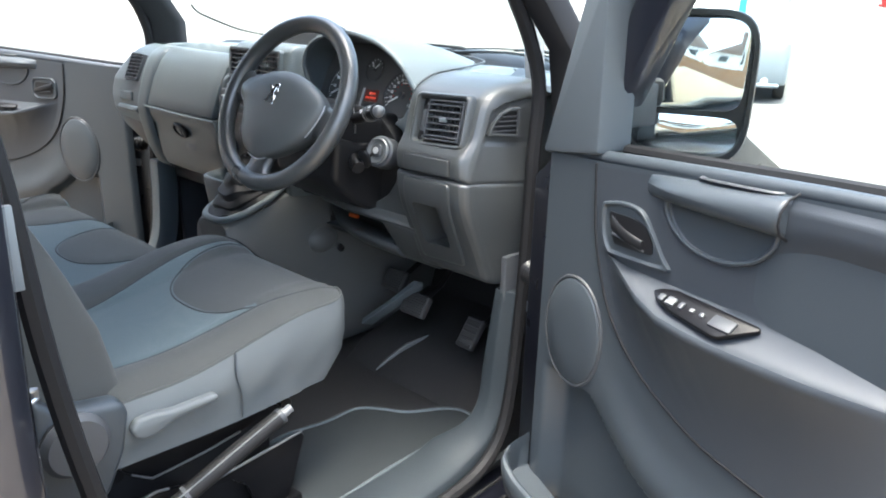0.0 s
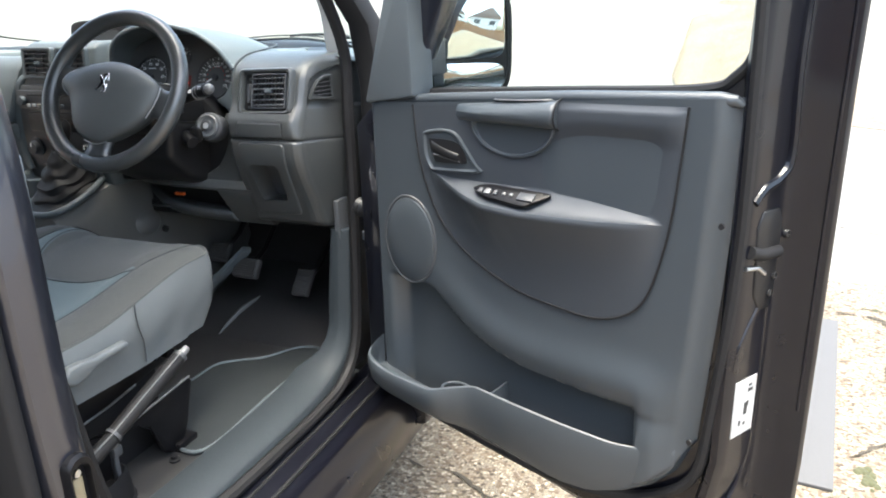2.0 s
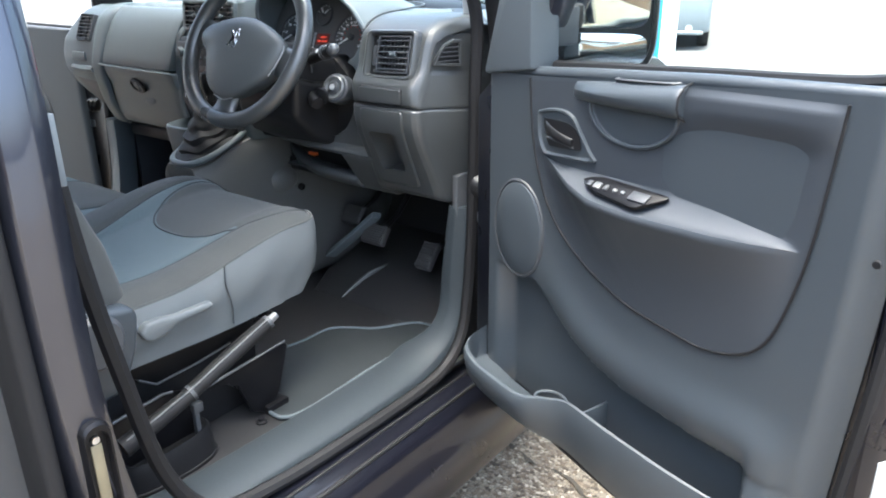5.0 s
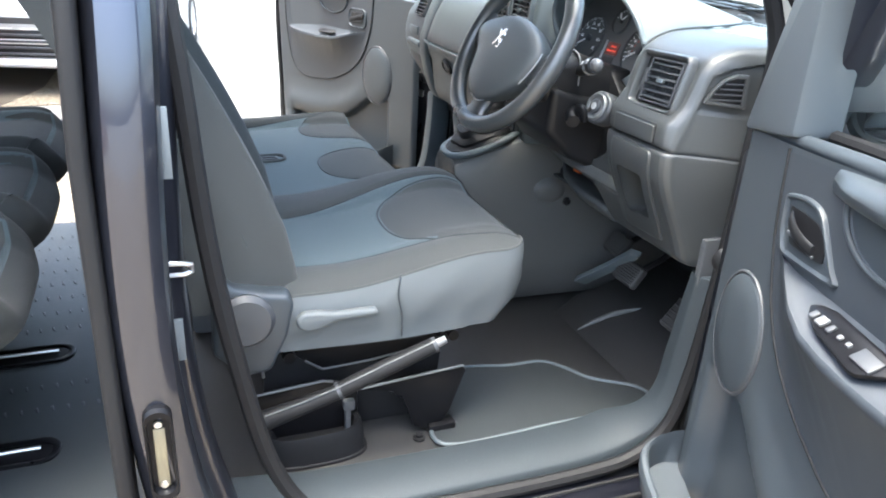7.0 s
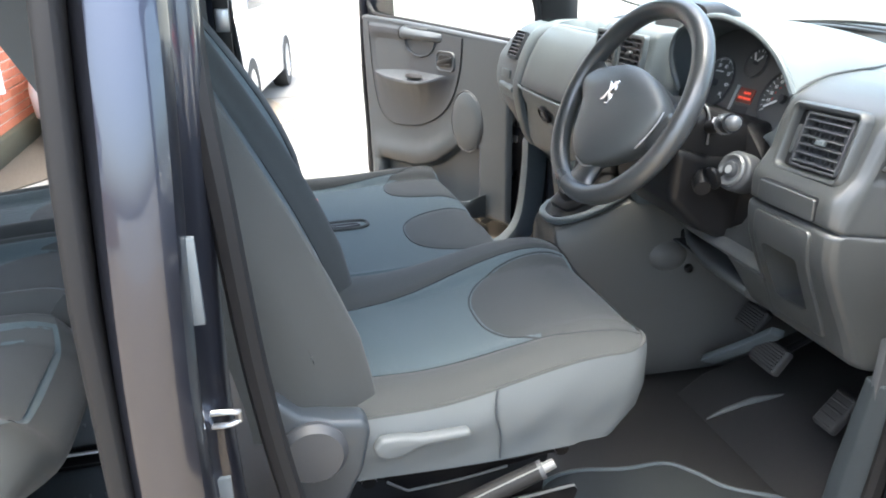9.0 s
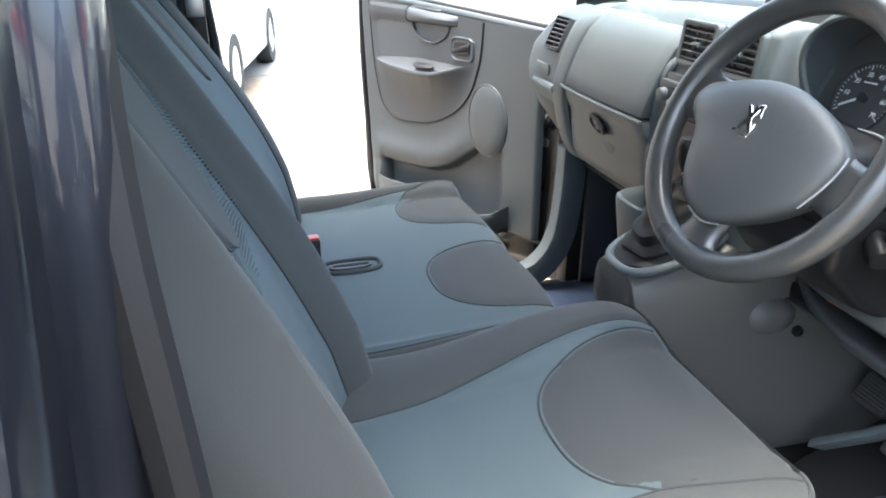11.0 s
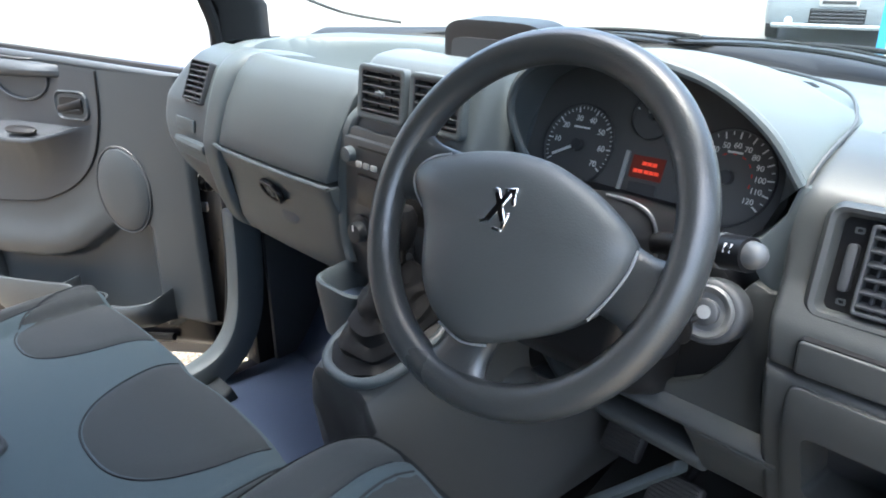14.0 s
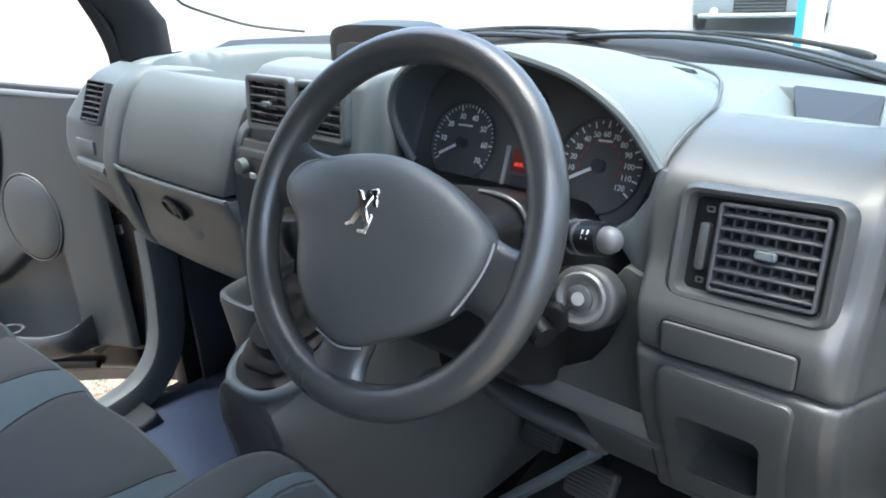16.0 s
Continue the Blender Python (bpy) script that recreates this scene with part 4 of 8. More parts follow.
child_at(part("button", bm_tube([(0.6445, 0.416, 0.747), (0.646, 0.434, 0.755)], [0.009, 0.008], 10), M_ALLOY, hb, "grey button"), hb)
child_at(part("boot", bm_loft([[(0.568 + 0.046 * math.copysign(abs(math.cos(a)) ** 0.8, math.cos(a)) * w, 0.200 + 0.100 * math.copysign(abs(math.sin(a)) ** 0.7, math.sin(a)) * w, z + lift * math.sin(a)) for a in [k * math.pi / 16 for k in range(32)]] for z, w, lift in ((0.490, 1.05, 0.0), (0.496, 1.05, 0.0), (0.498, 1.0, 0.0), (0.535, 0.97, 0.0), (0.552, 0.93, 0.004), (0.557, 0.88, 0.005), (0.553, 0.80, 0.005), (0.530, 0.72, 0.0))]), M_RUBBER, hb, "black moulded handbrake boot"), hb)
child_at(part("bracket", bm_prism([(0.291, 0.622), (0.505, 0.640), (0.514, 0.628), (0.484, 0.538), (0.462, 0.500), (0.44, 0.492), (0.405, 0.512), (0.392, 0.548), (0.382, 0.578), (0.352, 0.606), (0.315, 0.612)], 'x', 0.562, 0.572, 0.003), M_FRAME, hb, "black pressed-steel bracket"), hb)
child_at(part("bracket_edge", bm_tube([(0.574, 0.292, 0.625), (0.574, 0.40, 0.634), (0.574, 0.505, 0.6425)], 0.0028, 6), M_WORN, hb, "bright worn steel edge"), hb)
child_at(part("bracket_foot", bm_box(0.548, 0.585, 0.435, 0.495, 0.490, 0.512, 0.005), M_FRAME, hb), hb)
child_at(part("pivot_nut", bm_join(bm_box(0.590, 0.606, 0.250, 0.272, 0.600, 0.622, 0.004), bm_box(0.585, 0.598, 0.255, 0.266, 0.54, 0.602, 0.003)), M_DARK, hb, "dark pivot block"), hb)
child_at(part("bolt", bm_move(bm_spin([(0.013, 0), (0.013, 0.004), (0.008, 0.006), (0.008, 0.012), (0.0, 0.012)], 12), Matrix.Translation((0.588, 0.412, 0.49))), M_BLACK, hb), hb)

floor_mat = thing("floor_mat", "grey moulded rubber mat with a wavy rim in the driver's footwell", "car mat", (0.5, 0.7, 0.49))
bpy.context.view_layer.update()
edge = smooth_path([(0.632, 0.452, 0), (0.50, 0.470, 0), (0.40, 0.52, 0), (0.375, 0.60, 0), (0.395, 0.70, 0), (0.40, 0.79, 0), (0.445, 0.835, 0), (0.50, 0.87, 0), (0.56, 0.955, 0), (0.62, 0.965, 0), (0.634, 0.90, 0), (0.634, 0.70, 0)], 6, True)
bm = bmesh.new()
lo, hi = [bm.verts.new((p.x, p.y, 0.490)) for p in edge], [bm.verts.new((p.x, p.y, 0.498)) for p in edge]
bm.faces.new(hi)
for i in range(len(edge)):
    j = (i + 1) % len(edge)
    bm.faces.new((lo[i], lo[j], hi[j], hi[i]))
child_at(part("sheet", bm, M_MAT, floor_mat), floor_mat)
# rim coloured paler than the mat to stand for the highlight on its edge
child_at(part("rim", bm_tube([(p.x, p.y, 0.499) for p in edge], 0.0045, 8, True), M_DASH, floor_mat, "raised rim, pale for the highlight along it"), floor_mat)


def pedal(name, x, y, z, w, h, tilt, label, ribs):
    t = thing(name, label, "pedal", pose(x, y, z, tilt, 0, 0))
    part("pad", bm_box(-w / 2, w / 2, -0.012, 0.012, -h / 2, h / 2, 0.008, 3), M_PEDAL, t)
    for k in range(ribs):
        zz = lerp(-h / 2 + 0.008, h / 2 - 0.008, k / (ribs - 1))
        part("rib", bm_box(-w / 2 + 0.006, w / 2 - 0.006, -0.0165, -0.011, zz - 0.0022, zz + 0.0022, 0.001, 1), M_PEDAL, t)
    part("arm", bm_tube([(0, 0.01, 0), (0, 0.06, 0.08), (0, 0.10, 0.25)], 0.009, 8), M_BLACK, t)
    return t


pedal("brake_pedal", 0.335, 1.06, 0.675, 0.085, 0.062, -35, "ribbed black rubber brake pedal", 8)
pedal("clutch_pedal", 0.215, 1.10, 0.70, 0.075, 0.062, -35, "ribbed black rubber clutch pedal", 8)
pedal("accelerator", 0.505, 1.09, 0.638, 0.055, 0.085, -40, "ribbed black accelerator pedal", 5)
rest = thing("footrest", "dark moulded footwell strip with a bright worn edge", "footrest", (0.33, 0.95, 0.49))
bpy.context.view_layer.update()
child_at(part("ridge", bm_tube([(0.28, 0.965, 0.496), (0.292, 1.00, 0.520), (0.305, 1.06, 0.545), (0.32, 1.13, 0.556)], [0.002, 0.006, 0.008, 0.004], 8), M_WORN, rest, "bright worn ridge"), rest)
child_at(part("ramp", rounded(bm_prism([(0.93, 0.486), (0.975, 0.492), (1.03, 0.532), (1.10, 0.550), (1.30, 0.62), (1.30, 0.45), (0.93, 0.45)], 'x', 0.15, 0.63), 0.01), M_FLOOR, rest, "scuffed dark floor moulding"), rest)
child_at(part("strut", rounded(bm_loft([[(0.195, 0.985, 0.595), (0.205, 1.02, 0.585), (0.20, 1.03, 0.60), (0.19, 0.995, 0.61)], [(0.27, 1.02, 0.665), (0.28, 1.05, 0.655), (0.275, 1.06, 0.67), (0.265, 1.03, 0.68)], [(0.335, 1.045, 0.73), (0.345, 1.075, 0.72), (0.34, 1.085, 0.735), (0.33, 1.055, 0.745)]]), 0.004), M_DASH_LIGHT, rest, "pale grey strut by the pedals"), rest)

# ---- tunnel and gear console ----
console = thing("gear_console", "grey moulded centre console with gear-lever gaiter and cup holder", "console", (0.0, 0.8, 0.49))
bpy.context.view_layer.update()


def tun(y):
    """Cross-section of the tunnel moulding at y: base widths and height."""
    zt = curve1(y, [(0.60, 0.905), (0.66, 0.915), (0.75, 0.945), (0.85, 0.985), (0.95, 1.0), (1.4, 1.0)])
    xr = curve1(y, [(0.60, 0.06), (0.66, 0.078), (0.70, 0.088), (0.80, 0.096), (0.86, 0.10), (1.0, 0.108), (1.4, 0.13)])
    xl = curve1(y, [(0.60, -0.05), (0.68, -0.075), (0.75, -0.10), (0.85, -0.13), (1.4, -0.16)])
    return zt, xl, xr


loops = []
for y in (0.655, 0.662, 0.69, 0.75, 0.82, 0.90, 1.0, 1.2, 1.4):
    zt, xl, xr = tun(y)
    k = 0.0 if y > 0.66 else 0.012
    lean = 0.20 * max(0, 1.0 - y) + 0.02
    loops.append([(xl - 0.03, y + lean * 0.9, 0.48), (xl - 0.015, y + lean * 0.4, 0.70), (xl - 0.004, y, zt - 0.05), (xl + 0.012, y + k, zt - 0.012), (xl + 0.03, y + k, zt), (xr - 0.030, y + k, zt + 0.0), (xr - 0.010, y + k, zt - 0.008),
                  (xr + 0.006, y, zt - 0.05), (xr + 0.026, y + lean * 0.3, 0.80), (xr + 0.034, y + lean * 0.6, 0.65), (xr + 0.040, y + lean * 0.9, 0.48)])
child_at(part("tunnel", bm_loft(loops), M_TUNNEL, console, "smooth grey tunnel side", sub=1), console)
boss_m = frame_of((0.121, 0.922, 0.832), (0.05, 1, 0), (0.12, 0, 1))
boss = child_at(part("tunnel_knob", bm_move(bm_spin([(0.052, -0.016), (0.044, -0.004), (0.036, 0.006), (0.024, 0.0125), (0.010, 0.015), (0.0, 0.0155)], 28), boss_m @ Matrix.Diagonal((1.15, 0.85, 1, 1))), M_TUNNEL, console, "rounded moulded boss"), console)
part("screw", bm_move(bm_spin([(0.011, -0.006), (0.010, 0.003), (0.006, 0.004), (0.005, 0.001), (0, 0.001)], 14), frame_of((0.134, 0.972, 0.805), (0.05, 1, 0), (0.12, 0, 1))), M_BLACK, boss, "dark recessed screw")
gz = lambda y: tun(y)[0]
GX, GY = 0.010, 0.765
rim = [(x, y, gz(y) + 0.004) for x, y in oval(GX, GY, 0.073, 0.100, 40, 0.75)]
child_at(part("gaiter_rim", bm_tube(rim, 0.0085, 10, True), M_DASH, console, "rounded grey gaiter surround"), console)
loops = []
for k in range(19):
    t = k / 18
    w = lerp(0.98, 0.26, t ** 1.25) + 0.050 * math.sin(k * 1.75) * (1 - t * 0.5)
    loops.append([(GX + (x - GX) * w * (1 + 0.05 * math.sin(7 * i / 40 * 2 * math.pi + k)), GY + (y - GY) * w + 0.012 * t, lerp(gz(y), gz(GY), t) + 0.003 + 0.112 * t ** 1.15 + 0.004 * math.sin(5 * i / 40 * 2 * math.pi + 0.7 * k)) for i, (x, y) in enumerate(oval(GX, GY, 0.068, 0.094, 40, 0.75))])
child_at(part("gaiter", bm_loft(loops), M_GUARD, console, "folded black leatherette gaiter"), console)
child_at(part("gear_stick", bm_tube([(0.012, 0.777, 1.04), (0.012, 0.785, 1.09)], 0.008, 10), M_BLACK, console), console)
child_at(part("gear_knob", bm_move(bm_spin([(0.0, 0.0), (0.014, 0.0), (0.022, 0.02), (0.024, 0.045), (0.018, 0.058), (0, 0.062)], 20), Matrix.Translation((0.012, 0.785, 1.085))), M_BLACK, console, "black gear knob"), console)
CX, CY = -0.112, 0.800
rings = [(0.056, 0.048, 0.90), (0.063, 0.055, 0.960), (0.066, 0.058, 0.984), (0.065, 0.057, 0.993), (0.061, 0.053, 0.996), (0.057, 0.049, 0.993), (0.053, 0.045, 0.980), (0.050, 0.042, 0.945)]
child_at(part("cup_holder", bm_loft([[(x, y, z + 0.10 * (y - CY)) for x, y in oval(CX, CY, a_, b_, 32, 0.5)] for a_, b_, z in rings]), M_DASH, console, "open grey cup holder"), console)
child_at(part("cup_liner", bm_prism(oval(CX, CY, 0.051, 0.043, 32, 0.5), 'z', 0.946, 0.949), M_BLUEFLOOR, console, "blue-black liner"), console)
child_at(part("cup_clip", bm_move(bm_box(-0.012, 0.012, -0.006, 0.006, 0.0, 0.022, 0.004), pose(-0.085, 0.772, 0.950, 0, 0, 20)), M_ALLOY, console, "small bright clip in the cup holder"), console)
child_at(part("cup_bracket", bm_prism([(0.77, 0.49), (0.88, 0.49), (0.88, 0.93), (0.77, 0.93)], 'x', -0.15, -0.075, 0.01), M_TUNNEL, console), console)
part("passenger_floor", bm_box(-0.75, -0.10, 0.1, 1.10, 0.488, 0.496, 0.003), M_BLUEFLOOR, van, "blue-grey passenger floor covering")
part("passenger_toe_panel", rounded(bm_prism([(1.015, 0.490), (1.035, 0.498), (1.065, 0.53), (1.27, 0.84), (1.29, 0.84), (1.32, 0.490)], 'x', -0.744, -0.17), 0.006), M_BLUEFLOOR, van, "blue-grey lining of the sloping passenger toe board")

# ---- dashboard ----
M_VENT = mat("vent_slat_plastic", (0.042, 0.044, 0.048), 0.4, fine=500, bump=0.05)
dash = thing("dashboard", "grey moulded dashboard with slatted vents and instrument hood", "dashboard", (0.0, 1.0, 0.9))
bpy.context.view_layer.update()


def dpart(name, bm, material, label="", sub=0, parent=None):
    return child_at(part(name, bm, material, parent or dash, label, sub=sub), parent or dash)


# top pad, from the windscreen's foot to the front edge
def top_z(x, y):
    z = 1.262 + 0.036 * math.sin(min(1, max(0, (1.55 - y) / 0.50)) * math.pi / 2)
    if x < -0.02:
        r = (abs((x + 0.37) / 0.30) ** 2.6 + abs((y - 0.89) / 0.34) ** 2.6) ** (1 / 2.6)
        z -= 0.080 * ease(1.0, 0.88, r)
    z -= (0.026 if x < 0.5 else 0.030) * ease(0.98, 0.855, y) + 0.030 * ease(0.68, 0.84, abs(x))
    return z


def front_y(x):
    """Front edge of the top pad."""
    return curve1(x, [(-0.82, 1.0), (-0.76, 0.90), (-0.66, 0.885), (-0.2, 0.88), (0.1, 0.88), (0.112, 0.97), (0.15, 1.12), (0.24, 1.20), (0.34, 1.18), (0.425, 1.08), (0.485, 1.0), (0.518, 0.972), (0.72, 0.976), (0.82, 0.985)])


bm = bm_grid(lambda s, t: (lerp(-0.80, 0.795, s), lerp(1.575 - 0.45 * (lerp(-0.80, 0.795, s) / 0.78) ** 2, front_y(lerp(-0.80, 0.795, s)), t),
                           top_z(lerp(-0.80, 0.795, s), lerp(1.575 - 0.45 * (lerp(-0.80, 0.795, s) / 0.78) ** 2, front_y(lerp(-0.80, 0.795, s)), t))), 150, 110)
REC = [Vector((0.532, 1.030)), Vector((0.492, 1.222)), Vector((0.628, 1.182)), Vector((0.660, 1.022))]


def in_recess(p):
    return all((b - a).x * (p.y - a.y) - (b - a).y * (p.x - a.x) < 0.0 for a, b in zip(REC, REC[1:] + REC[:1]))


bmesh.ops.delete(bm, geom=[f for f in bm.faces if in_recess(f.calc_center_median()) or any(in_recess(v.co) for v in f.verts)], context='FACES')
dpart("top_pad", bm, M_DASH_LIGHT, "soft grey dashboard top")
mid = sum(REC, Vector((0.0, 0.0))) / 4
ringed = lambda k, out: [mid + (p - mid) * k + (p - mid).normalized() * out for p in REC]
floor_q = [Vector((0.602, 1.042)), Vector((0.545, 1.205)), Vector((0.620, 1.170)), Vector((0.650, 1.034))]
loops = [[(p.x, p.y, top_z(p.x, p.y) + dz) for p in q] for q, dz in ((ringed(1, 0.018), -0.004), (ringed(1, 0.017), 0.0012), (ringed(1, 0.004), 0.0022), (ringed(1, -0.001), 0.0), (floor_q, -0.040))]
dpart("recess", rounded(bm_loft(loops, caps=False), 0.003), M_DASH_LIGHT, "sloping-sided recess in the dashboard top")
# black grille tilted up and widened leftwards to paint shade on the recess's slope
grille_q = [(0.516, 1.214, 1.2965), (0.626, 1.183, 1.2975), (0.652, 1.032, 1.262), (0.582, 1.040, 1.263)]
dpart("speaker_grille", bm_loft([[(x, y, z - dz) for x, y, z in grille_q] for dz in (0.0, 0.005)]), M_BLACK, "dark sloping speaker grille, stretched left for the recess's shade")
# defroster slots
for k in range(3):
    way = [(0.17 + 0.012 * k, 1.405 - 0.022 * k), (0.25 + 0.012 * k, 1.372 - 0.022 * k), (0.33 + 0.012 * k, 1.330 - 0.022 * k)]
    dpart("defroster_slot", bm_tube([(x, y, top_z(x, y) + 0.0004) for x, y in way], 0.0022, 6), M_BLACK, "thin dark defroster slot")

# passenger fascia: upper lid and lower panel, lofted across
def fascia(x0, x1, prof, n=10, bow=0.012, lean=0.0, right=0.0):
    loops = []
    for k in range(n + 1):
        x = lerp(x0, x1, k / n)
        d = bow * (2 * k / n - 1) ** 2
        loops.append([(x + lerp(lean, right, k / n) * max(0, z - 1.13), y + d, z) for y, z in prof])
    return bm_loft(loops)


dpart("glovebox_lid", rounded(fascia(-0.552, -0.189, [(0.885, 1.298), (0.862, 1.292), (0.835, 1.262), (0.812, 1.21), (0.798, 1.16), (0.792, 1.128), (0.89, 1.128), (0.893, 1.29)], bow=0.006, lean=0.2, right=0.2), 0.006), M_DASH, "smooth grey glovebox lid")
dpart("lower_panel", rounded(fascia(-0.56, -0.185, [(0.795, 1.122), (0.802, 1.095), (0.815, 1.07), (0.822, 1.02), (0.830, 0.975), (0.845, 0.945), (0.95, 0.92), (0.95, 1.122)], bow=0.006), 0.006), M_DASH, "grey lower dash panel")
dpart("tray_wall", bm_box(-0.60, -0.16, 0.884, 0.900, 1.14, 1.290, 0.003), M_DASH_LIGHT, "grey wall of the tray behind the lid")
dpart("lid_edge", bm_tube(smooth_path([(-0.56, 0.796, 1.128), (-0.5, 0.789, 1.126), (-0.3, 0.789, 1.124), (-0.18, 0.795, 1.123)], 4), 0.004, 6), M_DASH_LIGHT)
lock_m = frame_of((-0.375, 0.8065, 1.074), (1, 0, -0.16), (0.16, -0.40, 1))
lock = dpart("lock", bm_move(bm_ring(oval(0, 0, 0.035, 0.021, 28, 0.8), oval(0, 0, 0.028, 0.0145, 28, 0.8), -0.004, 0.007, 0.002), lock_m), M_BLACK, "oval black glovebox lock")
for nm, bm, mt in (("lock_plate", bm_prism(oval(0, 0, 0.029, 0.0155, 28, 0.8), 'z', -0.004, 0.002), M_DARK), ("lock_barrel", bm_spin([(0.011, 0.001), (0.011, 0.0055), (0.0085, 0.0065), (0.0, 0.006)], 18), M_ALLOY), ("key_slot", bm_box(-0.0012, 0.0012, -0.005, 0.005, 0.006, 0.0068), M_BLACK), ("latch_tongue", bm_box(0.016, 0.027, -0.007, 0.007, 0.001, 0.0045, 0.002), M_ALLOY)):
    part(nm, bm_move(bm, lock_m), mt, lock)
dpart("finger_recess", bm_move(bm_spin([(0.030, -0.001), (0.022, 0.001), (0.0, 0.0006)], 20), frame_of((-0.345, 0.8195, 1.032), (1, 0, 0), (0, 0.15, 1)) @ Matrix.Diagonal((1, 0.55, 1, 1))), M_DASH, "shallow dished finger recess")
# tall band between lid and end pod, and the end pod with its vent
band = [(p.x, p.y) for p in smooth_path([(0.99, 1.285, 0), (0.925, 1.297, 0), (0.872, 1.300, 0), (0.838, 1.282, 0), (0.815, 1.245, 0), (0.795, 1.18, 0), (0.785, 1.12, 0), (0.80, 1.05, 0), (0.825, 0.98, 0), (0.86, 0.935, 0), (0.93, 0.92, 0)], 5)]
loops = [[(x + lean * (z - 1.1), y + d, z - d * 0.5) for y, z in band] for x, d, lean in ((-0.618, 0.026, 0.12), (-0.614, 0.014, 0.12), (-0.608, 0.0095, 0.12), (-0.598, 0.0075, 0.12), (-0.586, 0.007, 0.14), (-0.572, 0.0075, 0.16), (-0.562, 0.009, 0.18), (-0.555, 0.013, 0.18), (-0.550, 0.024, 0.18))]
dpart("fascia_band", bm_loft(loops, closed=False), M_DASH_LIGHT, "curved grey fascia band")
for x, lean in ((-0.615, 0.12), (-0.556, 0.18)):
    dpart("band_joint", bm_tube([(x + lean * (z - 1.1), y + 0.017, z - 0.008) for y, z in band[16:-4]], 0.002, 6), M_DARK, "dark joint")


def pod_y(z):
    return curve1(z, [(0.93, 0.905), (0.955, 0.868), (1.0, 0.838), (1.05, 0.820), (1.10, 0.810), (1.13, 0.809), (1.19, 0.816), (1.225, 0.832), (1.262, 0.852), (1.285, 0.875), (1.297, 0.91)])


def pod_at(s, t):
    """The end pod's skin: t runs down from the top, s from the rounded outer edge to the band."""
    z = lerp(1.297, 0.93, t)
    xe = curve1(z, [(0.93, -0.60), (0.96, -0.63), (0.99, -0.690), (1.05, -0.79), (1.10, -0.826), (1.15, -0.832), (1.20, -0.815), (1.25, -0.775), (1.285, -0.745), (1.297, -0.72)])
    x1 = -0.600 + 0.12 * (z - 1.1)
    k = min(1.0, s / 0.3)
    if s < 0.04:
        return (xe, pod_y(z) + 0.16, z)
    a = (k - 0.133) / 0.867 * math.pi / 2
    r = 0.035
    x = lerp(xe + r * (1 - math.cos(a)), x1, max(0.0, (s - 0.3) / 0.7))
    return (x, pod_y(z) + r * (1 - math.sin(a)), z)


bm = bm_grid(pod_at, 44, 44)
bmesh.ops.delete(bm, geom=[f for f in bm.faces if -0.706 < f.calc_center_median().x < -0.632 and 1.190 < f.calc_center_median().z < 1.262 and f.calc_center_median().y < 0.9], context='FACES')
dpart("end_pod", bm, M_DASH_LIGHT, "rounded grey end pod")


def vent(name, m, w, h, bars, ribs, label, lever=False, wheel=0.0):
    """An air vent in the plane of m (x right, y up, z out): frame, dark back, upright ribs, slats."""
    v = part(name, bm_ring(rrect(0, 0, w / 2 + 0.0035, h / 2 + 0.0035, 0.004), rrect(0, 0, w / 2, h / 2, 0.002), 0.0, 0.016, 0.001), M_DARK, dash, label)
    v.matrix_local = dash.matrix_world.inverted() @ m
    part("back", bm_box(-w / 2, w / 2, -h / 2, h / 2, 0.0, 0.0015), M_BLACK, v)
    for k in range(ribs):
        x = lerp(-w / 2, w / 2, (k + 1) / (ribs + 1))
        part("rib", bm_box(x - 0.0012, x + 0.0012, -h / 2, h / 2, 0.001, 0.009), M_DARK, v)
    for k in range(bars):
        y = lerp(-h / 2, h / 2, (k + 0.5) / bars)
        part("slat", bm_move(bm_box(-w / 2, w / 2, -0.0013, 0.0013, -0.006, 0.006, 0.0006, 1), Matrix.Translation((0, y, 0.010)) @ pose(0, 0, 0, 20)), M_VENT, v)
    if lever:
        part("tab", bm_box(-0.009, 0.009, -0.004, 0.004, 0.012, 0.020, 0.0015, 1), M_DASH_LIGHT, v, "grey slider tab")
    return v


vent("side_vent", frame_of((-0.668, 0.8395, 1.226), (1, -0.01, 0.0), (-0.02, 0.44, 1)), 0.076, 0.078, 7, 1, "black slatted vent on the passenger end")
dpart("pod_slot", bm_move(bm_box(-0.04, 0.04, -0.014, 0.014, -0.004, 0.003, 0.004, 2), frame_of((-0.705, 0.8075, 1.142), (1, 0.0, 0.0), (-0.1, 0.05, 1))), M_DASH, "flush blanking panel")
dpart("pod_ledge", bm_tube([(-0.79, 0.835, 1.106), (-0.757, 0.812, 1.104), (-0.68, 0.806, 1.104), (-0.605, 0.80, 1.106)], [0.006, 0.010, 0.011, 0.011], 8), M_DASH_LIGHT)
# recess below the ledge drawn as a dark plate, its shade in the colour
dpart("pod_recess_shade", bm_move(bm_prism([(-0.07, 0.03), (0.055, 0.02), (0.055, -0.05), (0.02, -0.055), (-0.03, -0.02)], "z", -0.01, 0.003, 0.004), frame_of((-0.685, 0.8245, 1.045), (1, 0.0, 0.0), (0, -0.30, 1))), M_DARK, "dark patch for the shade of the recess under the ledge")

# centre stack
st = [(0.90, 1.335), (0.862, 1.332), (0.846, 1.318), (0.838, 1.245), (0.832, 1.225), (0.835, 1.0), (0.845, 0.96), (0.95, 0.95), (0.95, 1.33)]
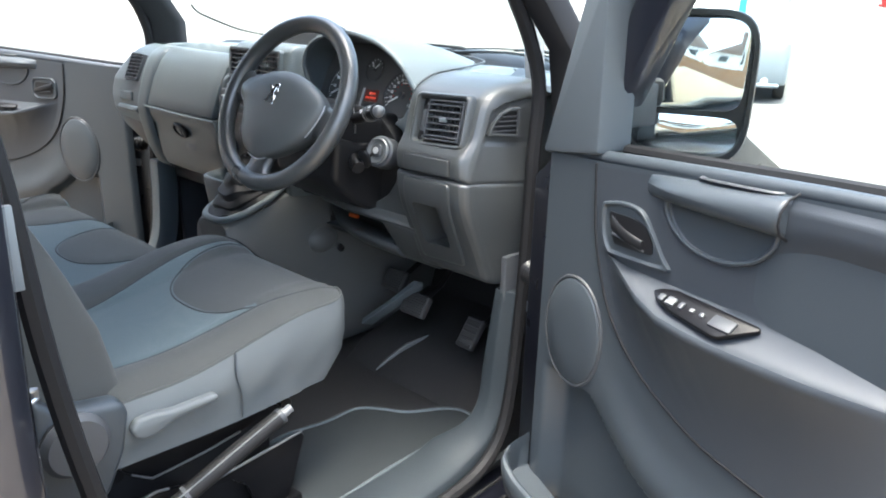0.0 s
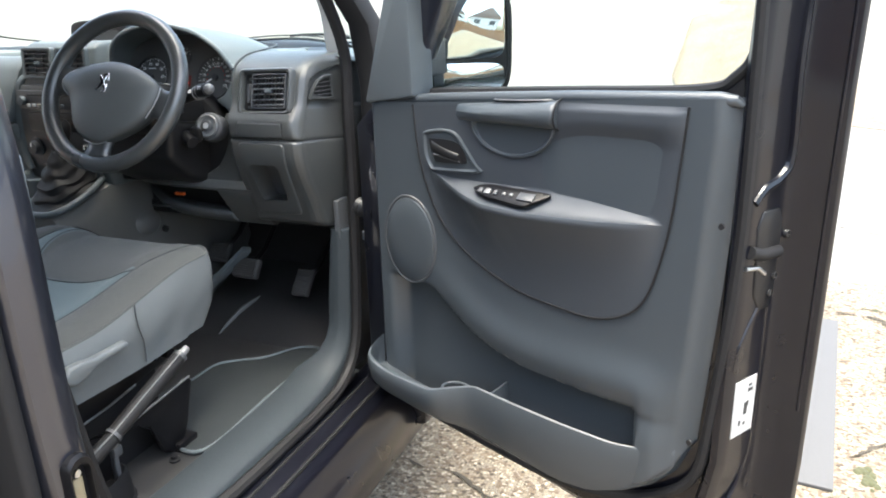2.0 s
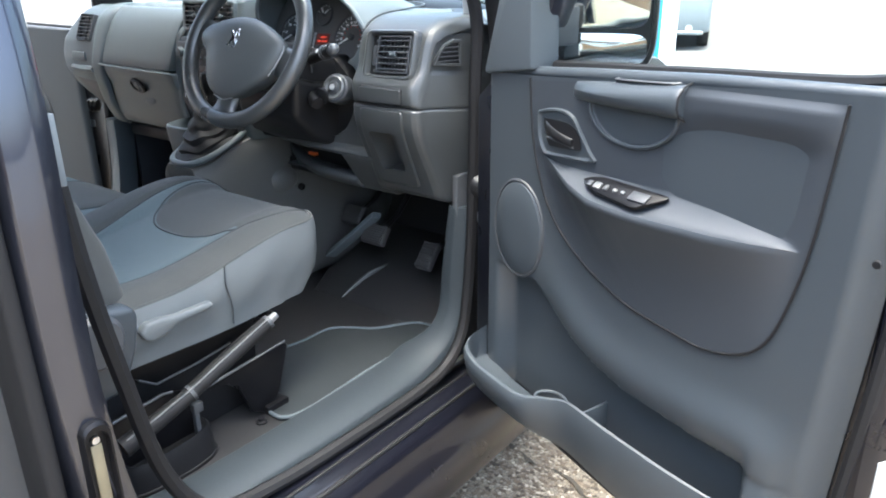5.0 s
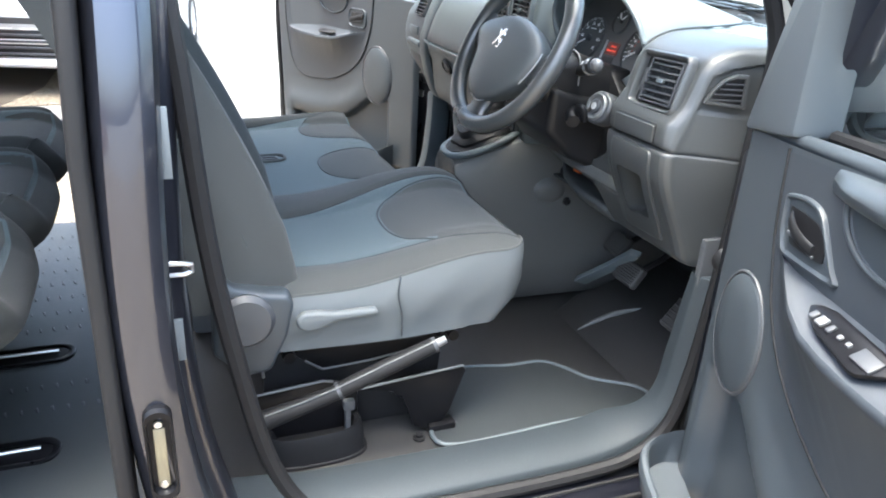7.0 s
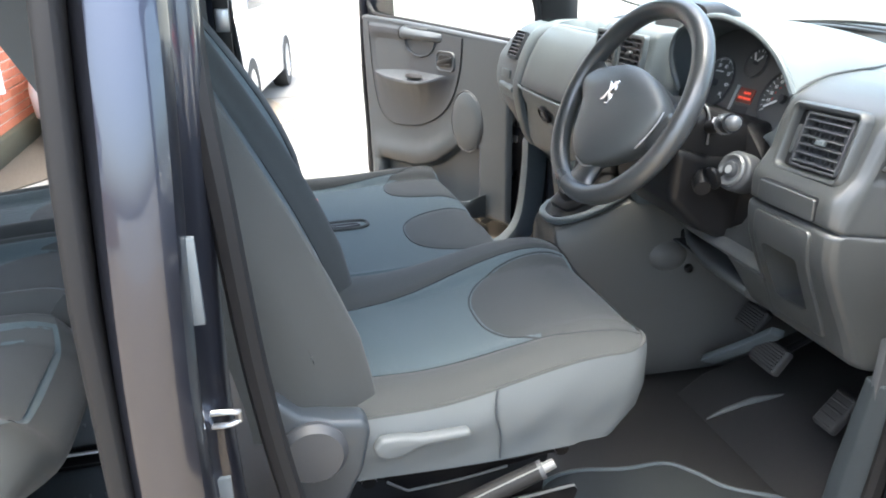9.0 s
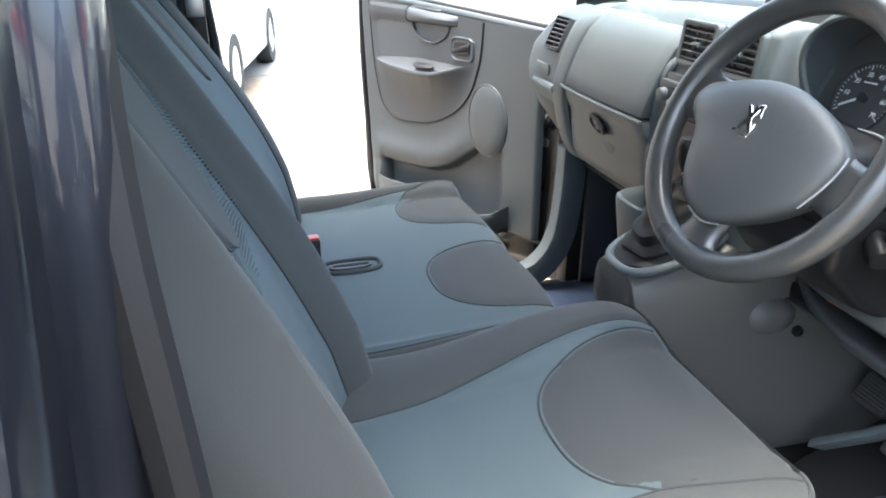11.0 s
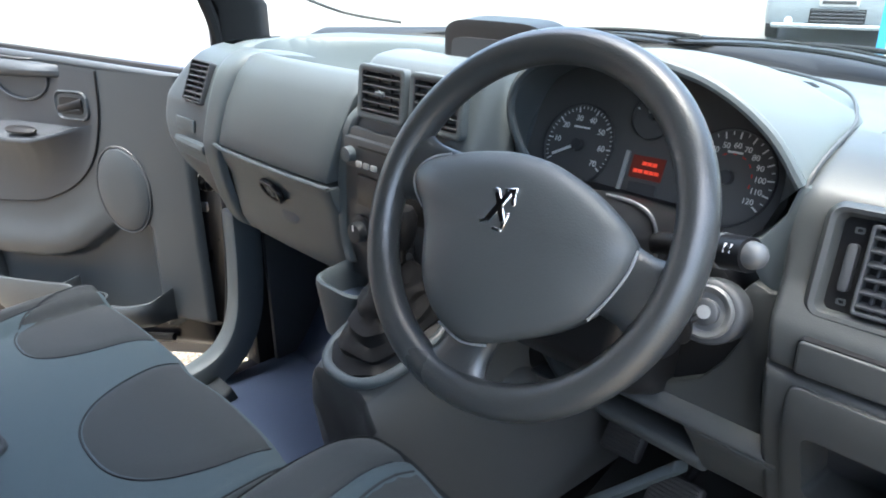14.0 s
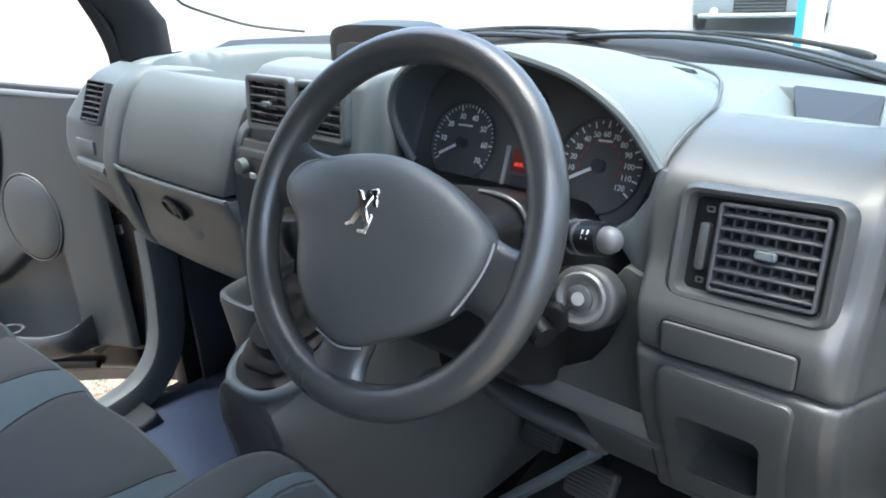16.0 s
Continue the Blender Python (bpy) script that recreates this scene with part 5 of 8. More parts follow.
loops = [[(x + sl * (z - 1.1) * (1.0 if z > 1.1 else 0.3), y + d, z) for y, z in st] for x, d, sl in ((-0.190, 0.02, 0.22), (-0.182, 0.004, 0.22), (-0.168, 0.0, 0.22), (0.084, 0.0, 0.05), (0.096, 0.004, 0.05), (0.104, 0.03, 0.05))]
dpart("stack_body", rounded(bm_loft(loops), 0.005), M_DASH_LIGHT, "grey centre stack")
for x in (-0.082, 0.035):
    vent("centre_vent", frame_of((x, 0.847, 1.281), (1, 0.0, 0), (0.16, 0.11, 1)), 0.086, 0.060, 5, 2, "black slatted centre vent", lever=True)
for x in (-0.082, 0.035):
    dpart("vent_frame", bm_move(bm_ring(rrect(0, 0, 0.054, 0.040, 0.010), rrect(0, 0, 0.0445, 0.0315, 0.004), -0.010, 0.0165, 0.0025), frame_of((x, 0.847, 1.281), (1, 0.0, 0), (0.16, 0.11, 1))), M_DASH_LIGHT, "light grey vent frame")
dpart("stack_bezel", rounded(bm_prism([(-0.150, 1.226), (0.082, 1.226), (0.078, 0.975), (-0.166, 0.975), (-0.176, 1.02), (-0.180, 1.09), (-0.170, 1.17)], 'y', 0.824, 0.836), 0.004), M_DARK, "dark grey centre panel")
rim_at = lambda dx, dy: smooth_path([(-0.150 + dx, 0.845 + dy, 1.252), (-0.160 + dx, 0.830 + dy, 1.232), (-0.177 + dx, 0.825 + dy, 1.18), (-0.186 + dx, 0.824 + dy, 1.10), (-0.182 + dx, 0.822 + dy, 1.04), (-0.166 + dx, 0.818 + dy, 1.0)], 6)
dpart("stack_rim", bm_loft([[(p.x + 0.004 + a, p.y + b, p.z) for a, b in ((-0.014, 0.016), (-0.0135, 0.002), (-0.009, -0.003), (0.006, -0.0035), (0.011, 0.0), (0.012, 0.016))] for p in rim_at(0.0, 0.0)]), M_DASH_LIGHT, "curved grey edge of the centre panel")
dpart("stack_gap", bm_tube(rim_at(-0.0115, 0.004), 0.0022, 6), M_BLACK, "dark joint")
dpart("stack_line", bm_tube(rim_at(0.0175, 0.001), 0.0014, 6), M_ALLOY, "thin bright line")
radio = dpart("radio", bm_box(-0.156, 0.075, 0.815, 0.83, 1.165, 1.213, 0.003), M_DARK, "dark car radio")
for k, x in enumerate((-0.118, -0.100, -0.082, -0.055, -0.03, 0.0, 0.04)):
    part("button", bm_box(x - 0.0065, x + 0.0065, 0.8105, 0.8155, 1.170, 1.179, 0.0015, 1), M_SILVER if k in (0, 1, 2) else M_DASH, radio)
part("disc_slot", bm_box(-0.12, 0.05, 0.8135, 0.8155, 1.199, 1.204, 0.0005, 1), M_BLACK, radio)
part("knob", bm_move(bm_spin([(0.0125, 0), (0.0115, 0.012), (0, 0.013)], 18), frame_of((-0.139, 0.815, 1.187), (1, 0, 0), (0, 0, 1))), M_DASH, radio)
# no hollow here: a flat black block paints the storage slot's dark inside
dpart("stack_slot_shade", bm_box(-0.135, 0.075, 0.818, 0.826, 1.105, 1.155, 0.003), M_BLACK, "black patch for the shade in an empty storage slot")
for x, z in ((-0.13, 1.06), (-0.03, 1.06), (0.06, 1.06)):
    kn = dpart("heater_knob", bm_move(bm_spin([(0.026, 0), (0.026, 0.004), (0.018, 0.006), (0.016, 0.02), (0, 0.021)], 24), frame_of((x, 0.824, z), (1, 0, 0), (0, 0, 1))), M_DARK, "round heater knob")
    part("pointer", bm_box(x - 0.0015, x + 0.0015, 0.8025, 0.8035, z + 0.004, z + 0.014), M_WHITE, kn)
for k in range(4):
    dpart("switch", bm_box(-0.12 + 0.05 * k, -0.082 + 0.05 * k, 0.818, 0.825, 0.985, 1.015, 0.003), M_DARK)
dpart("red_light", bm_box(0.03, 0.042, 0.8165, 0.8185, 1.002, 1.008), M_REDPRINT)

# instrument hood
cx = 0.335


RIM = smooth_path([(0.150, 0.888, 1.222), (0.140, 0.876, 1.258), (0.137, 0.870, 1.297), (0.154, 0.870, 1.332), (0.200, 0.870, 1.358), (0.290, 0.868, 1.373), (0.374, 0.868, 1.361), (0.426, 0.868, 1.343), (0.473, 0.869, 1.311), (0.507, 0.871, 1.268)], 6)
REAR = smooth_path([(0.096, 0.92, 1.20), (0.096, 0.925, 1.24), (0.100, 0.93, 1.290), (0.115, 1.02, 1.305), (0.150, 1.18, 1.302), (0.240, 1.28, 1.300), (0.340, 1.25, 1.300), (0.425, 1.15, 1.300), (0.492, 1.055, 1.298), (0.516, 0.90, 1.272)], 6)


def hood_pt(a, t):
    """The hood's skin: a runs round the rim from the stack to the driver's end, t from the rim to the rear."""
    i = min(len(RIM) - 2, int(a * (len(RIM) - 1)))
    f = a * (len(RIM) - 1) - i
    p, q = RIM[i].lerp(RIM[i + 1], f), REAR[i].lerp(REAR[i + 1], f)
    m = p.lerp(q, t)
    m.z += 0.016 * math.sin(t * math.pi) * ease(0.15, 0.4, a) * ease(1.0, 0.8, a)
    m.x += 0.004 * math.sin(t * math.pi) * ease(0.6, 1.0, a)
    return m


dpart("instrument_hood", bm_grid(hood_pt, 54, 14), M_DASH_LIGHT, "arched grey instrument hood")
dpart("hood_lip", bm_tube([hood_pt(k / 54, 0) for k in range(55)], 0.006, 8), M_DASH_LIGHT)
dpart("hood_groove", bm_tube(smooth_path([(0.512, 0.870, 1.268), (0.512, 0.886, 1.283), (0.511, 0.925, 1.297), (0.503, 0.985, 1.302), (0.489, 1.043, 1.303), (0.443, 1.159, 1.3045), (0.392, 1.232, 1.3045), (0.302, 1.300, 1.304), (0.24, 1.325, 1.302)], 6), 0.0024, 6), M_DARK, "dark joint along the hood")


cl = frame_of((0.315, 0.945, 1.250), (1, 0.0, 0.02), (0, 0.42, 1))
FACE = smooth_path([(-0.198, -0.075, 0), (-0.206, -0.03, 0), (-0.203, 0.02, 0), (-0.185, 0.072, 0), (-0.13, 0.098, 0), (-0.05, 0.102, 0), (0.03, 0.096, 0), (0.085, 0.078, 0), (0.125, 0.048, 0), (0.146, 0.012, 0), (0.150, -0.03, 0)], 6)


def lining(s, t):
    p = hood_pt(s, 0)
    i = min(len(FACE) - 2, int(s * (len(FACE) - 1)))
    q = FACE[i].lerp(FACE[i + 1], s * (len(FACE) - 1) - i)
    return p.lerp(cl @ Vector((q.x, q.y, 0.001)), t)


dpart("hood_lining", bm_grid(lining, 54, 6), M_DASH_LIGHT, "grey hood lining")
dpart("fascia_cheek", rounded(bm_prism([(0.506, 1.270), (0.498, 1.238), (0.477, 1.208), (0.448, 1.190), (0.472, 1.178), (0.494, 1.150), (0.502, 1.10), (0.502, 0.99), (0.522, 0.99), (0.522, 1.272)], 'y', 0.866, 0.95), 0.006), M_DASH_LIGHT, "light grey cheek beside the dials")
# instrument panel
M_CLUSTER = mat("instrument_face", (0.080, 0.082, 0.083), 0.5, vary=0.06, bump=0.03)
cluster = part("instrument_panel", bm_prism([(p.x, p.y) for p in FACE] + [(0.135, -0.08), (0.08, -0.105), (-0.12, -0.105)], 'z', -0.02, 0.0), M_CLUSTER, dash, "black instrument panel with dials and red display")
cluster.matrix_local = dash.matrix_world.inverted() @ cl


def gauge(gx, gy, r, n, a0, a1, name, nums, needle, red=False, tick=1):
    g = part(name, bm_move(bm_spin([(r, 0.0), (r, 0.004), (r * 0.965, 0.004), (r * 0.96, 0.001), (0, 0.001)], 48), Matrix.Translation((gx, gy, 0))), M_CLUSTER, cluster, "black dial with white marks")
    part("dial_ring", bm_move(bm_spin([(r * 1.0, 0.003), (r * 1.0, 0.0055), (r * 0.975, 0.0055), (r * 0.975, 0.003)], 48, True), Matrix.Translation((gx, gy, 0))), M_DARK, g)
    marks = []
    for k in range(n * tick + 1):
        a = math.radians(lerp(a0, a1, k / (n * tick)))
        big = k % tick == 0
        marks.append(bm_move(bm_box(-0.0009 if big else -0.0005, 0.0009 if big else 0.0005, r * (0.80 if big else 0.87), r * 0.94, 0.0012, 0.0016), Matrix.Translation((gx, gy, 0)) @ Matrix.Rotation(a, 4, 'Z')))
    part("marks", bm_join(*marks), M_WHITE, g)
    for k, txt in enumerate(nums):
        a = math.radians(lerp(a0, a1, k / (len(nums) - 1)))
        if txt:
            words("numeral", txt, r * (0.20 if len(nums) < 10 else 0.165), Matrix.Translation((gx - math.sin(a) * r * 0.66, gy + math.cos(a) * r * 0.66, 0.0014)), M_WHITE, g)
    if red:
        for k in range(1, 10):
            a = math.radians(lerp(a0, a1, k / 10))
            part("red_numeral", bm_move(bm_box(-0.0022, 0.0022, r * 0.475, r * 0.505, 0.0012, 0.0016), Matrix.Translation((gx, gy, 0)) @ Matrix.Rotation(a, 4, 'Z')), M_REDPRINT, g)
    a = math.radians(needle)
    part("needle", bm_join(bm_move(bm_box(-0.0018, 0.0018, -r * 0.12, r * 0.72, 0.005, 0.0065), Matrix.Translation((gx, gy, 0)) @ Matrix.Rotation(a, 4, 'Z'))), M_WHITE, g, "white needle")
    part("needle_cap", bm_move(bm_spin([(r * 0.15, 0.001), (r * 0.14, 0.008), (0, 0.009)], 20), Matrix.Translation((gx, gy, 0))), M_DARK, g)
    return g


gauge(-0.121, -0.010, 0.054, 7, 120, -125, "rev_counter", ["", "10", "20", "30", "40", "50", "60", "70"], 118, tick=5)
gauge(0.086, -0.014, 0.056, 12, 120, -125, "speedometer", ["", "10", "20", "30", "40", "50", "60", "70", "80", "90", "100", "110", "120"], 119, red=True, tick=2)
small = gauge(-0.025, 0.040, 0.028, 6, 70, -70, "fuel_gauge", [], 32)
part("needle", bm_move(bm_box(-0.0014, 0.0014, 0.004, 0.020, 0.005, 0.0065), Matrix.Translation((-0.025, 0.040, 0)) @ Matrix.Rotation(math.radians(-48), 4, 'Z')), M_WHITE, small, "white needle")
part("unit_bar", bm_box(-0.135, -0.110, 0.012, 0.0145, 0.0012, 0.0016), M_WHITE, cluster, "small unreadable white print")
part("unit_bar", bm_box(0.078, 0.096, 0.014, 0.0165, 0.0012, 0.0016), M_WHITE, cluster, "small unreadable white print")
part("lcd", bm_box(-0.036, 0.008, -0.036, -0.008, 0.0, 0.002), M_LCDBACK, cluster, "dark red display window")
for yy, xx in ((-0.017, -0.018), (-0.017, -0.011), (-0.017, -0.004), (-0.027, -0.028), (-0.027, -0.021), (-0.027, -0.013), (-0.027, -0.006), (-0.027, 0.001)):
    part("lcd_bar", bm_box(xx - 0.003, xx + 0.003, yy - 0.0022, yy + 0.0022, 0.0022, 0.0026), M_LCD, cluster, "glowing orange-red readout")
part("chrome_strip", bm_box(-0.0475, -0.0425, -0.062, -0.005, 0.0, 0.003), M_SILVER, cluster)
part("lower_screen", bm_box(-0.034, 0.006, -0.060, -0.041, 0.0, 0.0015, 0.001, 1), M_DARK, cluster, "blank dark screen")

# driver's end: one moulded skin from the dashboard top down to the knees, wrapped round the door side
pod_prof = smooth_path([(1.005, 1.3002, 0), (0.975, 1.2995, 0), (0.935, 1.297, 0), (0.905, 1.290, 0), (0.882, 1.280, 0), (0.865, 1.268, 0), (0.852, 1.250, 0), (0.843, 1.225, 0), (0.832, 1.195, 0), (0.821, 1.180, 0), (0.811, 1.168, 0), (0.803, 1.157, 0),
                        (0.799, 1.140, 0), (0.800, 1.1195, 0), (0.807, 1.1165, 0), (0.807, 1.1135, 0), (0.799, 1.110, 0), (0.797, 1.10, 0), (0.800, 1.07, 0), (0.810, 1.04, 0), (0.829, 1.0, 0), (0.852, 0.955, 0), (0.868, 0.92, 0), (0.878, 0.897, 0), (0.90, 0.885, 0), (0.96, 0.882, 0)], 4)
arc_z = lambda y: curve1(y, [(0.805, 1.180), (0.818, 1.200), (0.840, 1.226), (0.870, 1.250), (0.905, 1.266), (0.95, 1.278), (1.02, 1.286)])
XS = [lerp(0.0, 0.66, k / 62) for k in range(62)] + [lerp(0.66, 1.0, k / 46) for k in range(47)]


def pod_skin(a, b):
    """b runs down from the dashboard top, a from the hood's side out and round to the door."""
    p = pod_prof[min(len(pod_prof) - 1, int(round(b * (len(pod_prof) - 1))))]
    x0 = curve1(p.y, [(0.885, 0.520), (0.955, 0.520), (1.007, 0.522), (1.068, 0.525), (1.13, 0.522), (1.20, 0.513), (1.30, 0.513)]) - 0.014 * ease(0.93, 1.005, p.x)
    e = XS[min(len(XS) - 1, int(round(a * (len(XS) - 1))))]
    x = lerp(x0, 0.690, e / 0.66) if e < 0.66 else lerp(0.690, 0.782, (e - 0.66) / 0.34)
    k = ease(1.005, 0.93, p.x)
    d = curve1(x, [(0.690, 0.0), (0.702, 0.002), (0.712, 0.008), (0.719, 0.018), (0.724, 0.032), (0.738, 0.075), (0.752, 0.118), (0.768, 0.17), (0.782, 0.22)]) * k
    d += lerp(0.005, 0.022, ease(1.23, 1.16, p.y)) * max(0.0, 1 - (x - x0) / 0.012) ** 2 * k
    turned = ease(0.694, 0.722, x) * ease(1.26, 1.24, p.y) * ease(1.118, 1.135, p.y)
    y = lerp(p.x, curve1(p.y, [(1.10, 0.799), (1.135, 0.805), (1.17, 0.820), (1.20, 0.834), (1.25, 0.852)]), turned) + d
    side = ease(0.717, 0.7225, x)
    x -= 0.006 * side * ease(0.0, 0.004, arc_z(y) - p.y) * ease(1.006, 0.99, p.x)
    x += 0.0035 * side * ease(1.190, 1.187, p.y)
    return (x, y, p.y - 0.030 * ease(0.68, 0.84, x))


bm = bm_grid(pod_skin, len(XS) - 1, len(pod_prof) - 1)
vm = frame_of((0.618, 0.831, 1.2205), (1, 0.0, 0.035), (0, 0.30, 1))
hole = [Vector((0.570, 1.057)), Vector((0.659, 1.057)), Vector((0.650, 0.953)), Vector((0.568, 0.949))]
inside = lambda q, x, z: all((b_ - a_).x * (z - a_.y) - (b_ - a_).y * (x - a_.x) < 0.0 for a_, b_ in zip(q, q[1:] + q[:1]))
gone = []
for f in bm.faces:
    c = f.calc_center_median()
    q = vm.inverted() @ c
    if (abs(q.x) < 0.064 and abs(q.y) < 0.047 and c.y < 0.9) or inside(hole, c.x, c.z):
        gone.append(f)
bmesh.ops.delete(bm, geom=gone, context='FACES')
dpart("driver_fascia", bm, M_DASH_SHADED, "smooth grey fascia wrapped round the driver's end")
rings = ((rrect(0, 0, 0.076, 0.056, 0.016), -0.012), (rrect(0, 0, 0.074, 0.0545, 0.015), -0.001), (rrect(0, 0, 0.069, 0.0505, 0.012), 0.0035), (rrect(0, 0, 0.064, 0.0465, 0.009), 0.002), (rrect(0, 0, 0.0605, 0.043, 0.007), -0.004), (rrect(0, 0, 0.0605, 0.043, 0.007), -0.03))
dpart("vent_surround", bm_move(bm_loft([[(x, y, z) for x, y in r_] for r_, z in rings], wrap=False, caps=False), vm), M_DASH_SHADED, "rounded grey vent surround")
dpart("vent_panel", bm_move(bm_prism(rrect(0, 0, 0.061, 0.0435, 0.006), 'z', -0.03, -0.012), vm), M_BLACK, "black vent panel")
vent("driver_vent", vm @ Matrix.Translation((0.0125, 0, -0.013)), 0.086, 0.074, 6, 8, "black slatted driver's vent with a slider tab", lever=True)
dpart("thumb_wheel", bm_move(bm_prism(rrect(-0.0465, -0.002, 0.0045, 0.022, 0.004), 'z', -0.014, -0.003, 0.001), vm), M_DARK, "upright thumb wheel")
for yy in (0.032, -0.034):
    dpart("vent_mark", bm_move(bm_ring(rrect(-0.0465, yy, 0.0042, 0.003, 0.0015), rrect(-0.0465, yy, 0.0022, 0.0014, 0.0008), -0.012, -0.0112), vm), M_WORN, "small pale mark")
lm = frame_of((0.617, 0.7985, 1.1365), (1, 0.03, 0.0), (0, -0.03, 1))
dpart("lid_gap", bm_move(bm_prism(rrect(0, 0, 0.0610, 0.0182, 0.006), 'z', -0.01, 0.0028), lm), M_BLACK, "dark gap round the lid")
dpart("blanking_lid", bm_move(bm_prism(rrect(0, 0, 0.0596, 0.0168, 0.005), 'z', -0.01, 0.0058, 0.0025, 3), lm), M_DASH_SHADED, "flush fuse lid")
low_prof = sorted((p.y, p.x) for p in pod_prof if p.y < 1.11 and p.x < 0.95)
fy = lambda z: curve1(z, low_prof)
def round_quad(q, r, off=0.0, shrink=0.0):
    """Rounded four-cornered outline (x, z) laid on the fascia, pushed back by off."""
    mid4 = sum(q, Vector((0.0, 0.0))) / 4
    q = [p - Vector((math.copysign(shrink, (p - mid4).x), math.copysign(shrink, (p - mid4).y))) for p in q]
    out = []
    for i in range(4):
        p, before, after = q[i], q[i - 1], q[(i + 1) % 4]
        a_, b_ = p + (before - p).normalized() * r, p + (after - p).normalized() * r
        out += [a_.lerp(p, k / 5).lerp(p.lerp(b_, k / 5), k / 5) for k in range(6)]
        c_ = after + (p - after).normalized() * r
        out += [b_.lerp(c_, k / 7) for k in range(1, 7)]
    return [(p.x, fy(p.y) + off, p.y) for p in out]


def between(a_, b_, t_):
    return [(lerp(p[0], q[0], t_), fy(lerp(p[2], q[2], t_)) - 0.0055, lerp(p[2], q[2], t_)) for p, q in zip(a_, b_)]


plate = [Vector((0.556, 1.106)), Vector((0.681, 1.106)), Vector((0.669, 0.918)), Vector((0.546, 0.914))]
o_, h_ = round_quad(plate, 0.012, -0.0055, 0.0035), round_quad(hole, 0.012, -0.0055, -0.004)
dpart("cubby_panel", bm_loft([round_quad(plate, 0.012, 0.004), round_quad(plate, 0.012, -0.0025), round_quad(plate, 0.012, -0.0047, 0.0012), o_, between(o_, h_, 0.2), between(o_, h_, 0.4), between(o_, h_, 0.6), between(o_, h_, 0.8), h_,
                              round_quad(hole, 0.012, -0.0045, -0.0015), round_quad(hole, 0.012, -0.001, 0.0005), round_quad(hole, 0.011, 0.03, 0.004), round_quad(hole, 0.011, 0.056, 0.007)], caps=False), M_DASH_SHADED, "grey panel with rounded opening of the open cubby")
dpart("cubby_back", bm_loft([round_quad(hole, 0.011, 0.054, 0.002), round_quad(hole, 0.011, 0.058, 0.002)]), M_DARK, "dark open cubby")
dpart("panel_gap", bm_loft([round_quad(plate, 0.014, 0.002, -0.0028), round_quad(plate, 0.014, -0.0009, -0.0026), round_quad(plate, 0.012, -0.0009, 0.001)], caps=False), M_BLACK, "dark gap round the cubby panel")
tm = frame_of((0.7375, 0.8895, 1.2235), (0.36, 0.93, 0.0), (0.0, 0.0, 1))
tri_o = [(-0.034, -0.020), (0.032, -0.026), (0.030, 0.026), (0.012, 0.027), (-0.008, 0.018), (-0.024, 0.0)]
dpart("corner_vent", bm_move(bm_prism([(x * 0.88, y * 0.86) for x, y in tri_o], 'z', -0.014, -0.004), tm), M_BLACK, "three-cornered black demister vent")
dpart("corner_vent_rim", bm_move(bm_ring([(x * 1.1, y * 1.1) for x, y in tri_o], [(x * 0.88, y * 0.86) for x, y in tri_o], -0.01, 0.0015, 0.001), tm), M_DASH_SHADED, "grey vent rim")
for k in range(4):
    yy = -0.015 + 0.0092 * k
    dpart("slat", bm_move(bm_box(lerp(-0.028, -0.006, k / 3), 0.027, yy - 0.0011, yy + 0.0011, -0.006, 0.0005), tm), M_VENT)


# column area and knee panel
dpart("column_surround", rounded(bm_prism([(0.10, 1.20), (0.40, 1.20), (0.512, 1.10), (0.525, 0.97), (0.10, 0.97)], 'y', 0.872, 0.95), 0.01), M_BLACK, "black surround under the dials")
dpart("column_fascia", rounded(bm_prism([(0.530, 1.165), (0.500, 1.158), (0.483, 1.164), (0.471, 1.148), (0.479, 1.121), (0.477, 1.091), (0.463, 1.061), (0.44, 1.03), (0.405, 1.009), (0.364, 1.0), (0.25, 0.993), (0.25, 0.980), (0.530, 0.980)], 'y', 0.858, 0.90), 0.004), M_DASH_SHADED, "grey fascia curved round the steering column")
col = bm_loft([[(0.325 + x * w, y, zc + z * h) for x, z in oval(0, 0, 1, 1, 32, 0.5)] for y, zc, w, h in ((0.70, 1.195, 0.050, 0.040), (0.725, 1.185, 0.066, 0.048), (0.735, 1.18, 0.072, 0.053), (0.80, 1.168, 0.077, 0.068), (0.90, 1.12, 0.085, 0.085))])
dpart("shroud_edge", bm_tube(smooth_path([(0.34, 0.797, 1.2375), (0.375, 0.797, 1.2365), (0.396, 0.797, 1.226), (0.4035, 0.797, 1.20), (0.4035, 0.797, 1.17)], 5), 0.0022, 8), M_ALLOY, "pale edge of the column shroud")
dpart("column_shroud", col, M_BLACK, "black steering column shroud")
dpart("lower_shroud", rounded(bm_loft([[(x, y, z) for x, z in ((xl, z1), (xl + 0.02, z0), (0.40, z0), (0.415, z1))] for y, z0, z1, xl in ((0.735, 1.07, 1.17, 0.18), (0.80, 1.01, 1.15, 0.135), (0.93, 0.95, 1.14, 0.10))]), 0.016, 3), M_BLACK, "black lower column cover")
ig = frame_of((0.459, 0.812, 1.138), (1, 0.12, 0.0), (0, 0.35, 1)) @ Matrix.Scale(0.78, 4)
dpart("ignition_surround", bm_move(rounded(bm_prism([(0.048 * math.cos(a) * (1.15 if math.sin(a) < -0.5 and math.cos(a) < 0 else 1), 0.044 * math.sin(a)) for a in [k * math.pi / 14 for k in range(28)]], 'z', -0.05, -0.001), 0.010, 3), ig), M_DARK, "dark teardrop ignition surround")
